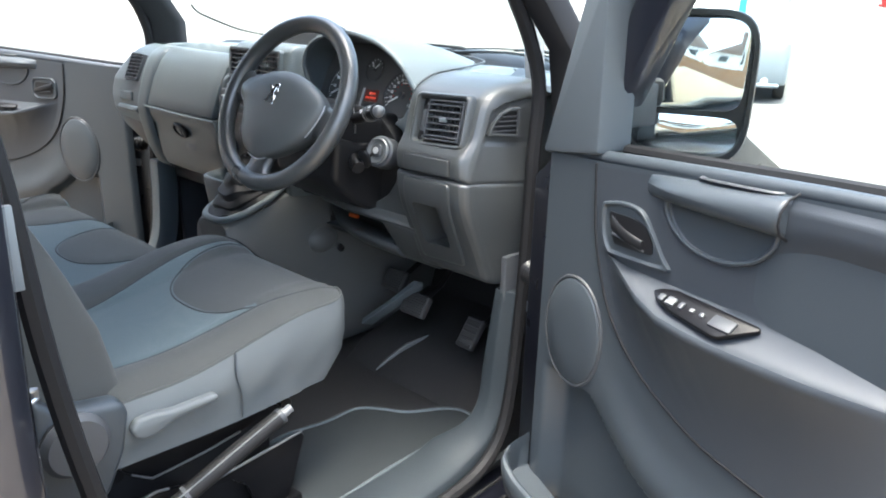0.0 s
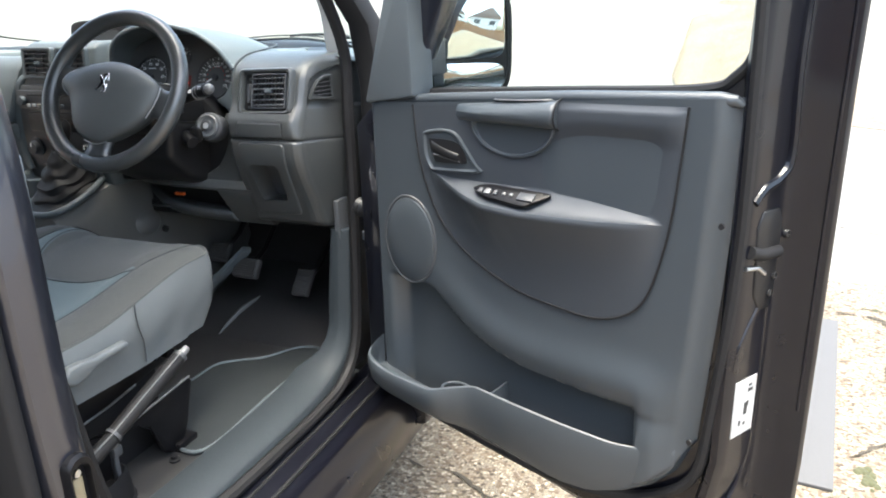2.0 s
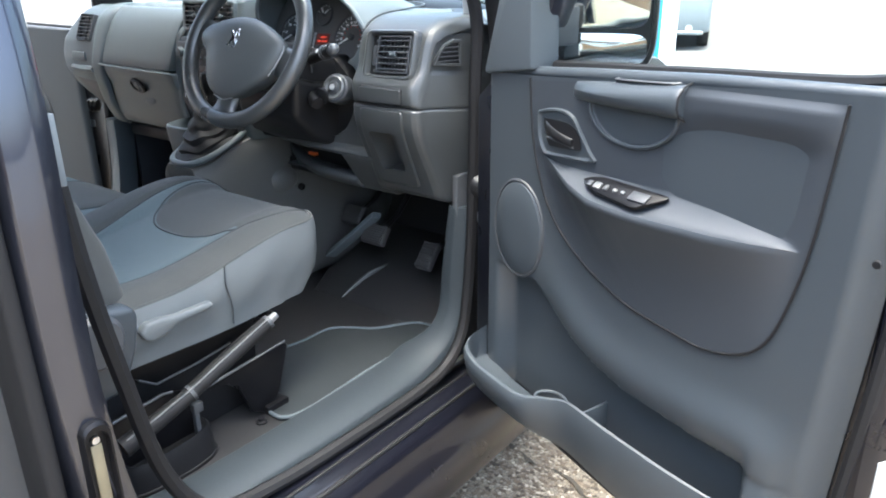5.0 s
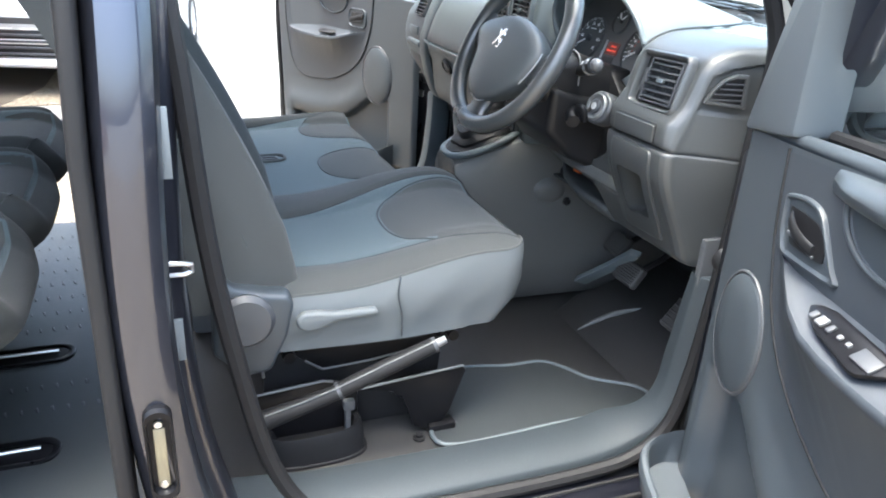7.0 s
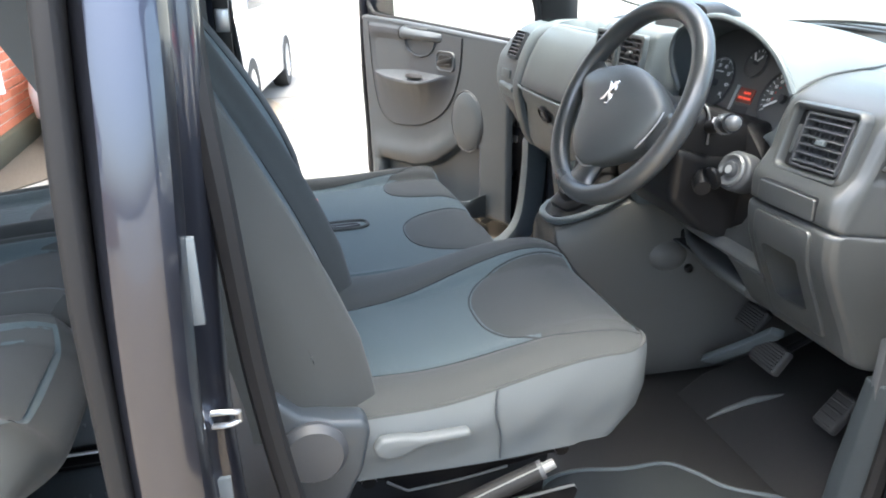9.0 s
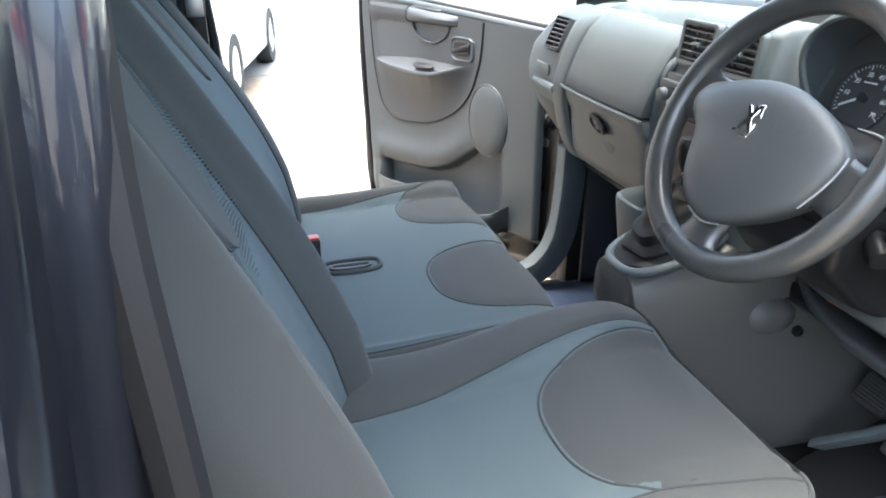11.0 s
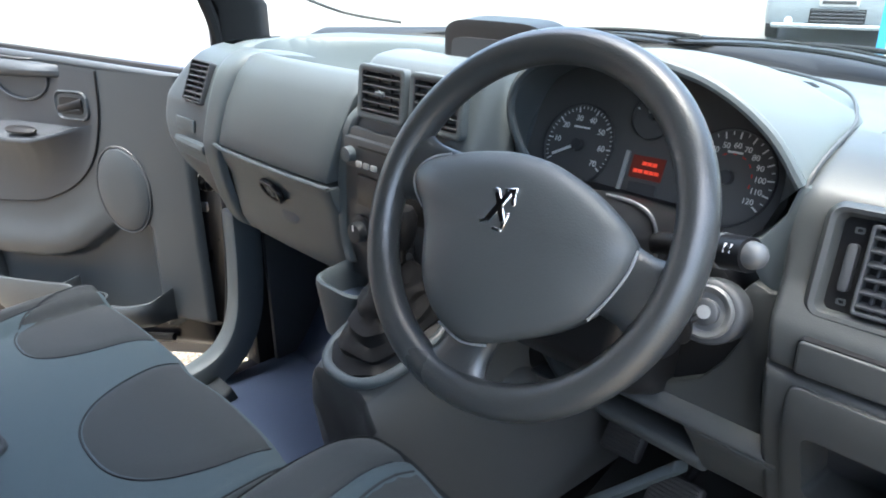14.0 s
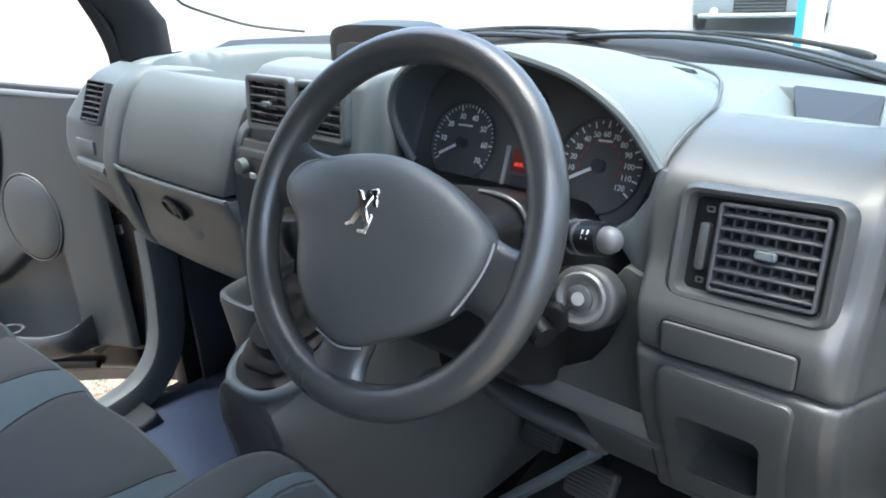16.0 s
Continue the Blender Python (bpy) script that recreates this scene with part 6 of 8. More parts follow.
dpart("ignition_ring", bm_move(bm_spin([(0.036, -0.002), (0.036, 0.003), (0.033, 0.006), (0.029, 0.005), (0.025, 0.001), (0.0, 0.001)], 32), ig), M_ALLOY, "grey ignition ring")
dpart("key_blade", bm_tube([(0.4385, 0.790, 1.118), (0.459, 0.808, 1.138)], 0.0035, 8), M_BLACK, "black stem of the ignition key")
dpart("key_slot", bm_move(bm_spin([(0.018, 0.0), (0.018, 0.007), (0.015, 0.009), (0.0, 0.009)], 24), ig), M_DARK, "ignition barrel")
dpart("key_slot", bm_move(bm_join(bm_spin([(0.009, 0.008), (0.009, 0.011), (0.0, 0.011)], 16), bm_box(-0.001, 0.001, -0.005, 0.005, 0.010, 0.0116)), ig), M_SILVER)
dpart("stalk", bm_tube([(0.40, 0.80, 1.20), (0.45, 0.785, 1.215), (0.49, 0.77, 1.226), (0.515, 0.762, 1.232)], [0.011, 0.013, 0.016, 0.016], 14), M_BLACK, "black wiper stalk")
dpart("stalk_end", bm_tube([(0.513, 0.763, 1.2315), (0.518, 0.761, 1.2328), (0.524, 0.759, 1.2345), (0.528, 0.7575, 1.2355), (0.530, 0.757, 1.236)], [0.0125, 0.0125, 0.011, 0.007, 0.002], 20), M_ALLOY, "pale stalk tip")
dpart("stalk", bm_tube([(0.25, 0.80, 1.20), (0.20, 0.785, 1.215), (0.165, 0.77, 1.226), (0.14, 0.762, 1.232)], [0.011, 0.013, 0.015, 0.012], 14), M_BLACK, "black light stalk")
dpart("stalk", bm_tube([(0.41, 0.79, 1.12), (0.432, 0.775, 1.11), (0.445, 0.77, 1.105)], [0.012, 0.016, 0.014], 12), M_BLACK)
key = frame_of((0.4435, 0.788, 1.122), (0.9, 0.35, 0.0), (0.25, -0.3, 0.9))
dpart("key_bow", bm_move(bm_prism(oval(0, 0, 0.014, 0.021, 24, 0.8), 'z', -0.005, 0.005, 0.003, 3), key), M_BLACK, "black plastic head of the ignition key")
for t_ in (0.35, 0.55):
    q = Vector((0.45, 0.785, 1.215)).lerp(Vector((0.515, 0.762, 1.232)), t_)
    dpart("stalk_ring", bm_tube([q, q + Vector((0.0035, -0.0012, 0.0009))], 0.0172, 18), M_ALLOY, "thin pale band")
for t_, r_ in ((0.12, 0.0030), (0.22, 0.0022), (0.74, 0.0030), (0.84, 0.0022)):
    q = Vector((0.45, 0.785, 1.215)).lerp(Vector((0.515, 0.762, 1.232)), t_) + Vector((-0.004, -0.0125, 0.0075))
    dpart("stalk_mark", bm_tube([q - Vector((0, 0.002, 0.004)), q + Vector((0, 0.001, 0.004))], r_ * 0.45, 6), M_WHITE, "small white symbol")
lower_z = lambda x: curve1(x, [(0.09, 0.958), (0.13, 0.938), (0.19, 0.916), (0.26, 0.905), (0.44, 0.903), (0.53, 0.895)])
back_y = lambda x: curve1(x, [(0.09, 0.085), (0.14, 0.05), (0.20, 0.022), (0.30, 0.004), (0.40, 0.0), (0.53, 0.0)])
KX = (0.09, 0.115, 0.14, 0.17, 0.20, 0.25, 0.30, 0.36, 0.44)
KX2 = KX + (0.50, 0.545)
loops = [[(x, y + back_y(x), z) for y, z in ((0.93, 1.005), (0.872, 1.0), (0.848, 0.990), (0.839, 0.977), (0.846, 0.969), (0.93, 0.966))] for x in KX2]
dpart("knee_panel", rounded(bm_loft(loops), 0.003), M_DASH_LOW, "grey knee panel over the open tray")
loops = [[(x, y + back_y(x), lower_z(x) + z) for y, z in ((0.95, -0.004), (0.903, 0.002), (0.892, 0.0), (0.888, -0.008), (0.893, -0.020), (0.914, -0.036), (0.96, -0.042), (1.0, -0.040))] for x in KX]
dpart("tray_lip", rounded(bm_loft(loops), 0.003), M_DASH_LOW, "rounded lip of the open tray")
loops = [[(x, y, z) for y, z in ((0.93, 0.974), (0.848, 0.974), (0.843, 0.970), (0.862, 0.945), (0.888, 0.906), (0.903, 0.884), (0.925, 0.864), (1.0, 0.860), (1.0, 0.97))] for x in (0.436, 0.44, 0.50, 0.545)]
dpart("knee_end", rounded(bm_loft(loops), 0.003), M_DASH_LOW, "grey knee panel beside the tray")
# black sheet across the tray's depth, painting the shade inside it
dpart("tray_shade_sheet", bm_box(0.12, 0.46, 0.955, 0.965, 0.87, 0.99, 0.003), M_BLACK, "black sheet for the shade deep in the open tray")
dpart("tray_floor", bm_box(0.16, 0.45, 0.905, 0.96, 0.892, 0.897, 0.001), M_DARK)
dpart("orange_tab", bm_box(0.236, 0.266, 0.915, 0.924, 0.927, 0.935, 0.001), mat("orange_plastic", (0.7, 0.13, 0.03), 0.5, bump=0), "small orange tab")
dpart("underside", bm_box(-0.72, 0.74, 0.95, 1.48, 0.86, 0.90, 0.01), M_BLACK)
dpart("core", bm_box(-0.74, 0.74, 0.98, 1.40, 0.90, 1.15, 0.01), M_BLACK)

# small display standing on the dashboard
disp = thing("dash_display", "black hooded display standing on the dashboard", "display", pose(0.03, 0.985, 1.30, 0, 0, 4))
part("hood", bm_loft([[(x * w, y, z * h) for x, z in oval(0, 0.5, 1, 0.5, 28, 0.45)] for y, w, h in ((-0.045, 0.082, 0.074), (-0.04, 0.092, 0.084), (0.01, 0.094, 0.086), (0.05, 0.085, 0.072), (0.075, 0.06, 0.04))]), M_BLACK, disp)
part("foot", bm_box(-0.045, 0.045, -0.03, 0.05, -0.03, 0.008, 0.004), M_BLACK, disp)
part("screen", bm_prism(oval(0, 0.036, 0.072, 0.024, 24, 0.35), 'y', -0.0475, -0.044), M_DARK, disp, "dark screen")

# ---- steering wheel ----
wheel_m = frame_of((0.322, 0.676, 1.237), (1, 0.06, 0.0), (0, 0.47, 0.88))
sw = thing("steering_wheel", "black leather-grained three-spoke steering wheel", "steering wheel", wheel_m)
R0, RT = 0.1755, 0.0178
bm = bmesh.new()
rows = []
for i in range(72):
    a = i * 2 * math.pi / 72
    rows.append([bm.verts.new(((R0 + RT * math.cos(b)) * math.cos(a), (R0 + RT * math.cos(b)) * math.sin(a), RT * 1.05 * math.sin(b))) for b in [k * 2 * math.pi / 14 for k in range(14)]])
for i in range(72):
    for k in range(14):
        bm.faces.new((rows[i][k], rows[(i + 1) % 72][k], rows[(i + 1) % 72][(k + 1) % 14], rows[i][(k + 1) % 14]))
part("rim", bm, M_WHEEL, sw, "black grained rim")
padline = [(-0.136, 0.018), (-0.122, 0.034), (-0.099, 0.043), (-0.068, 0.053), (-0.03, 0.060), (0.0, 0.0615), (0.034, 0.057), (0.077, 0.042), (0.113, 0.021), (0.131, 0.002), (0.130, -0.018), (0.121, -0.042), (0.108, -0.066), (0.080, -0.090),
           (0.048, -0.108), (0.018, -0.122), (-0.012, -0.128), (-0.044, -0.119), (-0.066, -0.104), (-0.082, -0.084), (-0.092, -0.060), (-0.100, -0.036), (-0.114, -0.014), (-0.130, 0.002)]
padline = [(p.x, p.y) for p in smooth_path([(x, y, 0) for x, y in padline], 3, True)]
loops = [[(x * w, y * w - 0.01 * (1 - w), h) for x, y in padline] for w, h in ((0.86, -0.035), (0.97, -0.014), (0.995, 0.002), (1.0, 0.010), (0.985, 0.0155), (0.94, 0.0205), (0.84, 0.0265), (0.66, 0.0325), (0.42, 0.0360), (0.15, 0.0365))]
part("pad", bm_loft(loops), M_HUB, sw, "smooth black airbag pad")
for a0, r0, w0, w1 in ((-13, 0.085, 0.038, 0.034), (171, 0.090, 0.036, 0.034), (-97, 0.090, 0.036, 0.031)):
    a = math.radians(a0)
    d, n2 = Vector((math.cos(a), math.sin(a), 0)), Vector((-math.sin(a), math.cos(a), 0))
    loops = []
    for k in range(11):
        t = k / 10
        r = lerp(r0, R0 - 0.002, t)
        w = lerp(w0, w1, ease(0.0, 0.55, t)) + 0.020 * max(0.0, t - 0.62) ** 1.6 / 0.38 ** 1.6
        zc = -0.004 - 0.006 * math.sin(t * math.pi)
        loops.append([d * r + n2 * (w * math.copysign(abs(math.cos(b)) ** 0.8, math.cos(b))) + Vector((0, 0, zc + 0.0145 * math.sin(b))) for b in [m * 2 * math.pi / 16 for m in range(16)]])
    part("spoke", bm_loft(loops), M_WHEEL, sw)
for line in ([(-0.099, 0.045), (-0.124, 0.0365), (-0.139, 0.018), (-0.133, 0.0), (-0.115, -0.016)], [(0.134, 0.002), (0.132, -0.018), (0.123, -0.043), (0.110, -0.068)], [(0.018, -0.1245), (-0.012, -0.1305), (-0.045, -0.1215)]):
    part("spoke_line", bm_tube(smooth_path([(x, y, 0.010) for x, y in line], 5), 0.0014, 6), M_SILVER, sw, "thin silver line")
part("hub_back", bm_spin([(0.06, -0.03), (0.05, -0.075), (0, -0.075)], 24), M_DARK, sw)
# plain silver badge
bars = [(0.0, 0.004, 0.004, 0.018, -28), (0.002, 0.004, 0.0035, 0.016, 32), (0.009, 0.021, 0.007, 0.003, 10), (0.014, 0.014, 0.0025, 0.007, 20), (-0.007, 0.0185, 0.004, 0.0022, -20), (-0.012, -0.012, 0.005, 0.0025, 25), (0.006, -0.017, 0.006, 0.0022, 0), (0.0115, -0.008, 0.0022, 0.009, -8)]
badge = bm_join(*[bm_move(bm_box(-w, w, -h, h, 0.0345, 0.0382 - 0.0001 * k, 0.001, 1), pose(x, y, 0, 0, 0, turn)) for k, (x, y, w, h, turn) in enumerate(bars)])
part("badge", badge, M_CHROME, sw, "small silver badge")


# ---- front doors ----
def front_door(s, at, name, label, mirror=True):
    """A front door standing open. Local: x runs back from the hinge (times s), y outwards, z up from the ground."""
    d = thing(name, label, "car door", at)
    C = lambda u, o, z: (s * u, o, z)

    def pts(bm):
        for v in bm.verts:
            v.co.x *= s
        return bm

    # painted shell, with a lower edge that falls outwards and back
    zi = lambda u: curve1(u, [(-0.03, 0.505), (0.18, 0.482), (0.35, 0.453), (0.50, 0.427), (0.64, 0.409), (0.76, 0.391), (0.85, 0.378)])
    us = [-0.03, 0.05, 0.18, 0.35, 0.50, 0.64, 0.76, 0.835]
    back = [(0.838, 0.80), (0.838, 1.20), (0.82, 1.235), (0.30, 1.215), (0.03, 1.20), (-0.03, 1.15)]
    shell = bm_loft([[C(u, o, zi(u) - (o - 0.03) * 0.78 + (0.012 if o > 0.15 else 0)) for u in us] + [C(u, o, z) for u, z in back] for o in (0.032, 0.06, 0.165)])
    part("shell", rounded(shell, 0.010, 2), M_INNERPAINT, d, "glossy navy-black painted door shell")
    skin = bm_loft([[C(u + (0.07 if u > 0.8 else 0), o, zi(u) - 0.125) for u in us] + [C(u + (0.07 if u > 0.8 else 0), o, z) for u, z in back] for o in (0.158, 0.182)])
    part("outer_skin", rounded(skin, 0.008, 2), M_PAINT, d, "overlapping painted outer skin")
    # pressed shut face, running up into the window post
    prof = [(0.818, 0.030), (0.826, 0.018), (0.838, 0.018), (0.846, 0.030), (0.850, 0.042), (0.858, 0.070), (0.866, 0.100), (0.870, 0.120), (0.880, 0.132), (0.904, 0.140), (0.928, 0.146), (0.940, 0.150), (0.945, 0.158), (0.944, 0.168), (0.936, 0.176), (0.90, 0.178), (0.82, 0.178)]
    loops = []
    for z, du, fall in ((0.378, -0.050, 1.0), (0.384, -0.034, 1.0), (0.40, -0.020, 1.0), (0.44, -0.010, 0.85), (0.52, -0.003, 0.55), (0.62, 0.0, 0.25), (0.72, 0.0, 0.0), (0.90, 0.0, 0.0), (1.10, 0.0, 0.0), (1.26, 0.0, 0.0), (1.45, 0.003, 0.0), (1.60, -0.004, 0.0), (1.72, -0.018, 0.0), (1.86, -0.045, 0.0)):
        low = ease(0.62, 0.40, z)
        loops.append([C(u + du - 0.03 * low * (1 if i < 6 else 0), o, z - fall * (o - 0.03) * 0.78) for i, (u, o) in enumerate(prof)])
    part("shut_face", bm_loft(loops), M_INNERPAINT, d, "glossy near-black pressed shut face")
    part("window_frame", pts(rounded(bm_prism([(0.40, 1.78), (0.88, 1.84), (0.90, 1.90), (0.38, 1.85)], 'y', 0.03, 0.09), 0.01)), M_PAINT, d)
    if mirror:
        part("window_frame", pts(rounded(bm_prism([(0.06, 1.20), (0.12, 1.20), (0.44, 1.80), (0.38, 1.85)], 'y', 0.03, 0.09), 0.01)), M_PAINT, d)
    # pressings of the shut face
    for line, r in (([(0.846, 0.040, 1.092), (0.853, 0.062, 1.112), (0.864, 0.100, 1.125), (0.872, 0.122, 1.16), (0.870, 0.115, 1.30), (0.872, 0.12, 1.45)], 0.009),
                    ([(0.842, 0.034, 0.80), (0.845, 0.040, 0.84), (0.854, 0.070, 0.89), (0.862, 0.102, 0.93)], 0.007), ([(0.863, 0.106, 0.90), (0.865, 0.111, 0.72), (0.859, 0.096, 0.58), (0.843, 0.056, 0.50)], 0.006),
                    ([(0.926, 0.145, 1.86), (0.932, 0.1465, 1.45), (0.930, 0.1465, 1.1), (0.929, 0.1465, 0.70)], 0.003)):
        part("pressing", bm_tube(smooth_path([C(*p) for p in line], 6), r, 8), M_INNERPAINT, d)
    # rubber round the glass
    rub = [C(u, 0.045, z) for u, z in ((0.19 if mirror else -0.055, 1.23 if mirror else 1.210), (0.50, 1.248), (0.74, 1.262), (0.80, 1.285), (0.828, 1.34), (0.833, 1.5), (0.82, 1.76))]
    part("window_seal", bm_tube(smooth_path(rub, 6), 0.010, 8), M_RUBBER, d, "black window rubber")
    corner = [(0.735, 1.250), (0.83, 1.250), (0.838, 1.50), (0.832, 1.50), (0.828, 1.34), (0.815, 1.305), (0.80, 1.285), (0.775, 1.271), (0.735, 1.262)]
    part("window_corner", pts(bm_prism(corner, "y", 0.040, 0.050)), M_RUBBER, d)
    pane = part("window_pane", pts(bm_prism([(0.15, 1.20), (0.83, 1.24), (0.83, 1.80), (0.42, 1.80), (0.17, 1.40)], 'y', 0.055, 0.059)), M_GLASS, d, "clear side window")
    pane.visible_shadow = False
    # three-cornered mirror base panel
    if mirror:
        part("corner_panel", pts(rounded(bm_prism([(0.045, 1.205), (0.185, 1.225), (0.178, 1.46), (0.25, 1.62), (0.22, 1.62), (0.125, 1.455)], 'y', -0.012, 0.06), 0.01, 2)), M_CORNER, d, "grey corner panel by the mirror")
    # trim board: soft belly above a recessed map pocket
    zb = lambda u: curve1(u, [(0.05, 0.56), (0.09, 0.53), (0.30, 0.50), (0.52, 0.478), (0.62, 0.485), (0.72, 0.53), (0.765, 0.57), (0.80, 0.63)])
    zt = lambda u: curve1(u, [(0.05, 1.21), (0.18, 1.216), (0.45, 1.235), (0.80, 1.258)])
    ur = lambda z: curve1(z, [(0.478, 0.80), (0.63, 0.797), (0.95, 0.817), (1.20, 0.828), (1.258, 0.826)])
    zu = lambda u: curve1(u, [(0.075, 0.835), (0.15, 0.828), (0.21, 0.822), (0.26, 0.785), (0.32, 0.744), (0.38, 0.718), (0.45, 0.700), (0.60, 0.690), (0.72, 0.690)])

    uh = 0.05 if mirror else -0.06

    def trim(a, b):
        u0 = lerp(uh, 0.80, a)
        z = lerp(zb(u0), zt(u0), b)
        u = uh + (ur(z) - uh) * a
        o = -0.004 - 0.014 * math.exp(-((z - zu(u) - 0.045) / 0.045) ** 2) * ease(0.17, 0.36, u) * ease(0.80, 0.68, u) * (1 if z > zu(u) - 0.002 else 0)
        o += 0.032 * ease(0.006, -0.014, z - zu(u)) * ease(0.085, 0.125, u) * ease(0.692, 0.680, u)
        o -= 0.018 * ease(0.686, 0.704, u) * ease(0.775, 0.725, u) * ease(0.76, 0.62, z)
        o += 0.030 * ease(0.036, 0.0, ur(z) - u) + 0.030 * ease(0.025, 0.0, z - zb(u0)) + 0.015 * ease(0.012, 0.0, u - uh)
        return C(u, o, z)
    part("trim_board", bm_grid(trim, 110, 130), M_DOORTRIM, d, "grey plastic door trim with a recessed map pocket")
    part("belt_rail", bm_tube([C(u, o, z) for u, o, z in ((uh + 0.01, 0.012, 1.211 if mirror else 1.203), (0.3, 0.012, 1.228), (0.55, 0.012, 1.244), (0.79, 0.012, 1.254), (0.812, 0.016, 1.252), (0.822, 0.022, 1.245))], [0.011, 0.012, 0.012, 0.012, 0.010, 0.005], 12), M_DOORTRIM, d, "grey window ledge")
    # vinyl insert with armrest, swept in rows
    uL = lambda z: curve1(z, [(0.850, 0.56), (0.862, 0.45), (0.885, 0.38), (0.911, 0.325), (0.95, 0.272), (1.0, 0.232), (1.06, 0.206), (1.12, 0.190), (1.215, 0.180)])
    uR = lambda z: curve1(z, [(0.850, 0.60), (0.862, 0.645), (0.885, 0.68), (0.925, 0.704), (1.0, 0.724), (1.06, 0.734), (1.20, 0.748), (1.215, 0.75)])

    # sections of the panel, upwards: scoop, rounded lip, arm shelf, recess, roll under the window
    lip_z = lambda u: curve1(u, [(0.20, 1.075), (0.25, 1.066), (0.30, 1.051), (0.36, 1.038), (0.46, 1.034), (0.60, 1.035), (0.72, 1.040)])
    shelf_z = lambda u: curve1(u, [(0.20, 1.078), (0.25, 1.072), (0.33, 1.073), (0.446, 1.075), (0.58, 1.071), (0.68, 1.060), (0.73, 1.052)])
    top_edge = lambda u: curve1(u, [(0.18, 1.208), (0.53, 1.236), (0.75, 1.242)])
    push = lambda u: 0.050 * curve1(u, [(0.20, 0.0), (0.225, 0.15), (0.26, 0.45), (0.31, 0.80), (0.36, 0.97), (0.41, 1.0), (0.50, 0.86), (0.60, 0.62), (0.67, 0.40), (0.70, 0.24), (0.72, 0.10), (0.735, 0.0)])
    ROWS = [("scoop", k / 34) for k in range(34)] + [("lip", k / 5) for k in range(5)] + [("shelf", k / 10) for k in range(10)] + [("recess", k / 14) for k in range(14)] + [("roll", k / 18) for k in range(19)]

    def panel(a, b):
        kind, f = ROWS[int(round(b * (len(ROWS) - 1)))]
        u0 = lerp(0.18, 0.748, a)
        m, zl, zs, zt2 = push(u0), lip_z(u0), shelf_z(u0), top_edge(u0)
        zr = lerp(1.120, 1.165, ease(0.36, 0.60, u0))
        rec = -0.007 * ease(0.42, 0.58, u0) * ease(0.742, 0.672, u0)
        roll = 0.007 * ease(0.40, 0.60, u0)
        if kind == "scoop":
            z, p = lerp(0.850, zl - 0.005, f), m * (0.10 * f + 0.90 * f ** 2.6)
        elif kind == "lip":
            z, p = zl - 0.005 + 0.011 * f, m * (1.0 + 0.03 * math.sin(f * math.pi) - 0.04 * f)
        elif kind == "shelf":
            z, p = lerp(zl + 0.006, zs, f ** 1.5), lerp(m * 0.96, rec * 0.6, f ** 0.9)
        elif kind == "recess":
            z, p = lerp(zs, zr, f), lerp(rec * 0.6, rec, min(1, f * 3))
        else:
            z, p = lerp(zr, zt2, f), lerp(rec, roll, ease(0, 0.65, f)) * (1 - ease(0.82, 1.0, f))
        u = lerp(uL(z), uR(z), a)
        e = max(0.0, min(1, (u - uL(z)) / 0.03, (uR(z) - u) / 0.03)) ** 0.5
        r = math.hypot((u - 0.420) / 0.088, (z - 1.190) / 0.058)
        cupped = 0.024 * ease(1.0, 0.70, r) * ease(1.20, 1.185, z)
        return C(u, -0.0065 - p * e + cupped, z)
    part("armrest_panel", bm_grid(panel, 96, len(ROWS) - 1), M_DOORINS, d, "dark grey vinyl panel with a moulded armrest")
    out = [C(uL(z), -0.007, z) for z in (1.212, 1.12, 1.06, 1.0, 0.95, 0.911, 0.885, 0.862, 0.850)] + [C(uR(z), -0.007, z + 0.030 * ease(1.15, 1.212, z)) for z in (0.850, 0.862, 0.885, 0.925, 1.0, 1.06, 1.12, 1.20, 1.212)]
    part("panel_seam", bm_tube(smooth_path(out, 5), 0.0022, 6), M_RUBBER, d, "dark seam")
    # inner handle
    bez = smooth_path([(u, z, 0) for u, z in ((0.207, 1.150), (0.214, 1.160), (0.255, 1.168), (0.290, 1.163), (0.312, 1.140), (0.336, 1.109), (0.350, 1.092), (0.300, 1.086), (0.240, 1.083), (0.224, 1.086), (0.210, 1.112))], 4, True)
    if not mirror:
        bez = [Vector((x, z, 0)) for x, z in rrect(0.270, 1.125, 0.052, 0.036, 0.024, 7)]
    mid_b = Vector((0.265, 1.125, 0))
    part("handle_bezel", bm_loft([[C(mid_b.x + (p.x - mid_b.x) * k, o, mid_b.y + (p.y - mid_b.y) * k) for p in bez] for k, o in ((1.03, 0.004), (1.02, -0.0085), (0.99, -0.0125), (0.93, -0.0130), (0.88, -0.0105), (0.84, -0.009), (0.80, -0.009))]), M_DOORTRIM, d, "rounded handle surround")
    bowl = smooth_path([(u, z, 0) for u, z in ((0.223, 1.143), (0.235, 1.148), (0.286, 1.147), (0.310, 1.132), (0.317, 1.110), (0.308, 1.104), (0.250, 1.101), (0.236, 1.106))], 3, True)
    if not mirror:
        bowl = [Vector((x, z, 0)) for x, z in rrect(0.270, 1.125, 0.036, 0.021, 0.013, 6)]
    part("handle_bowl", pts(bm_prism([(p.x, p.y) for p in bowl], 'y', -0.0106, 0.0)), M_BLACK, d, "black handle recess")
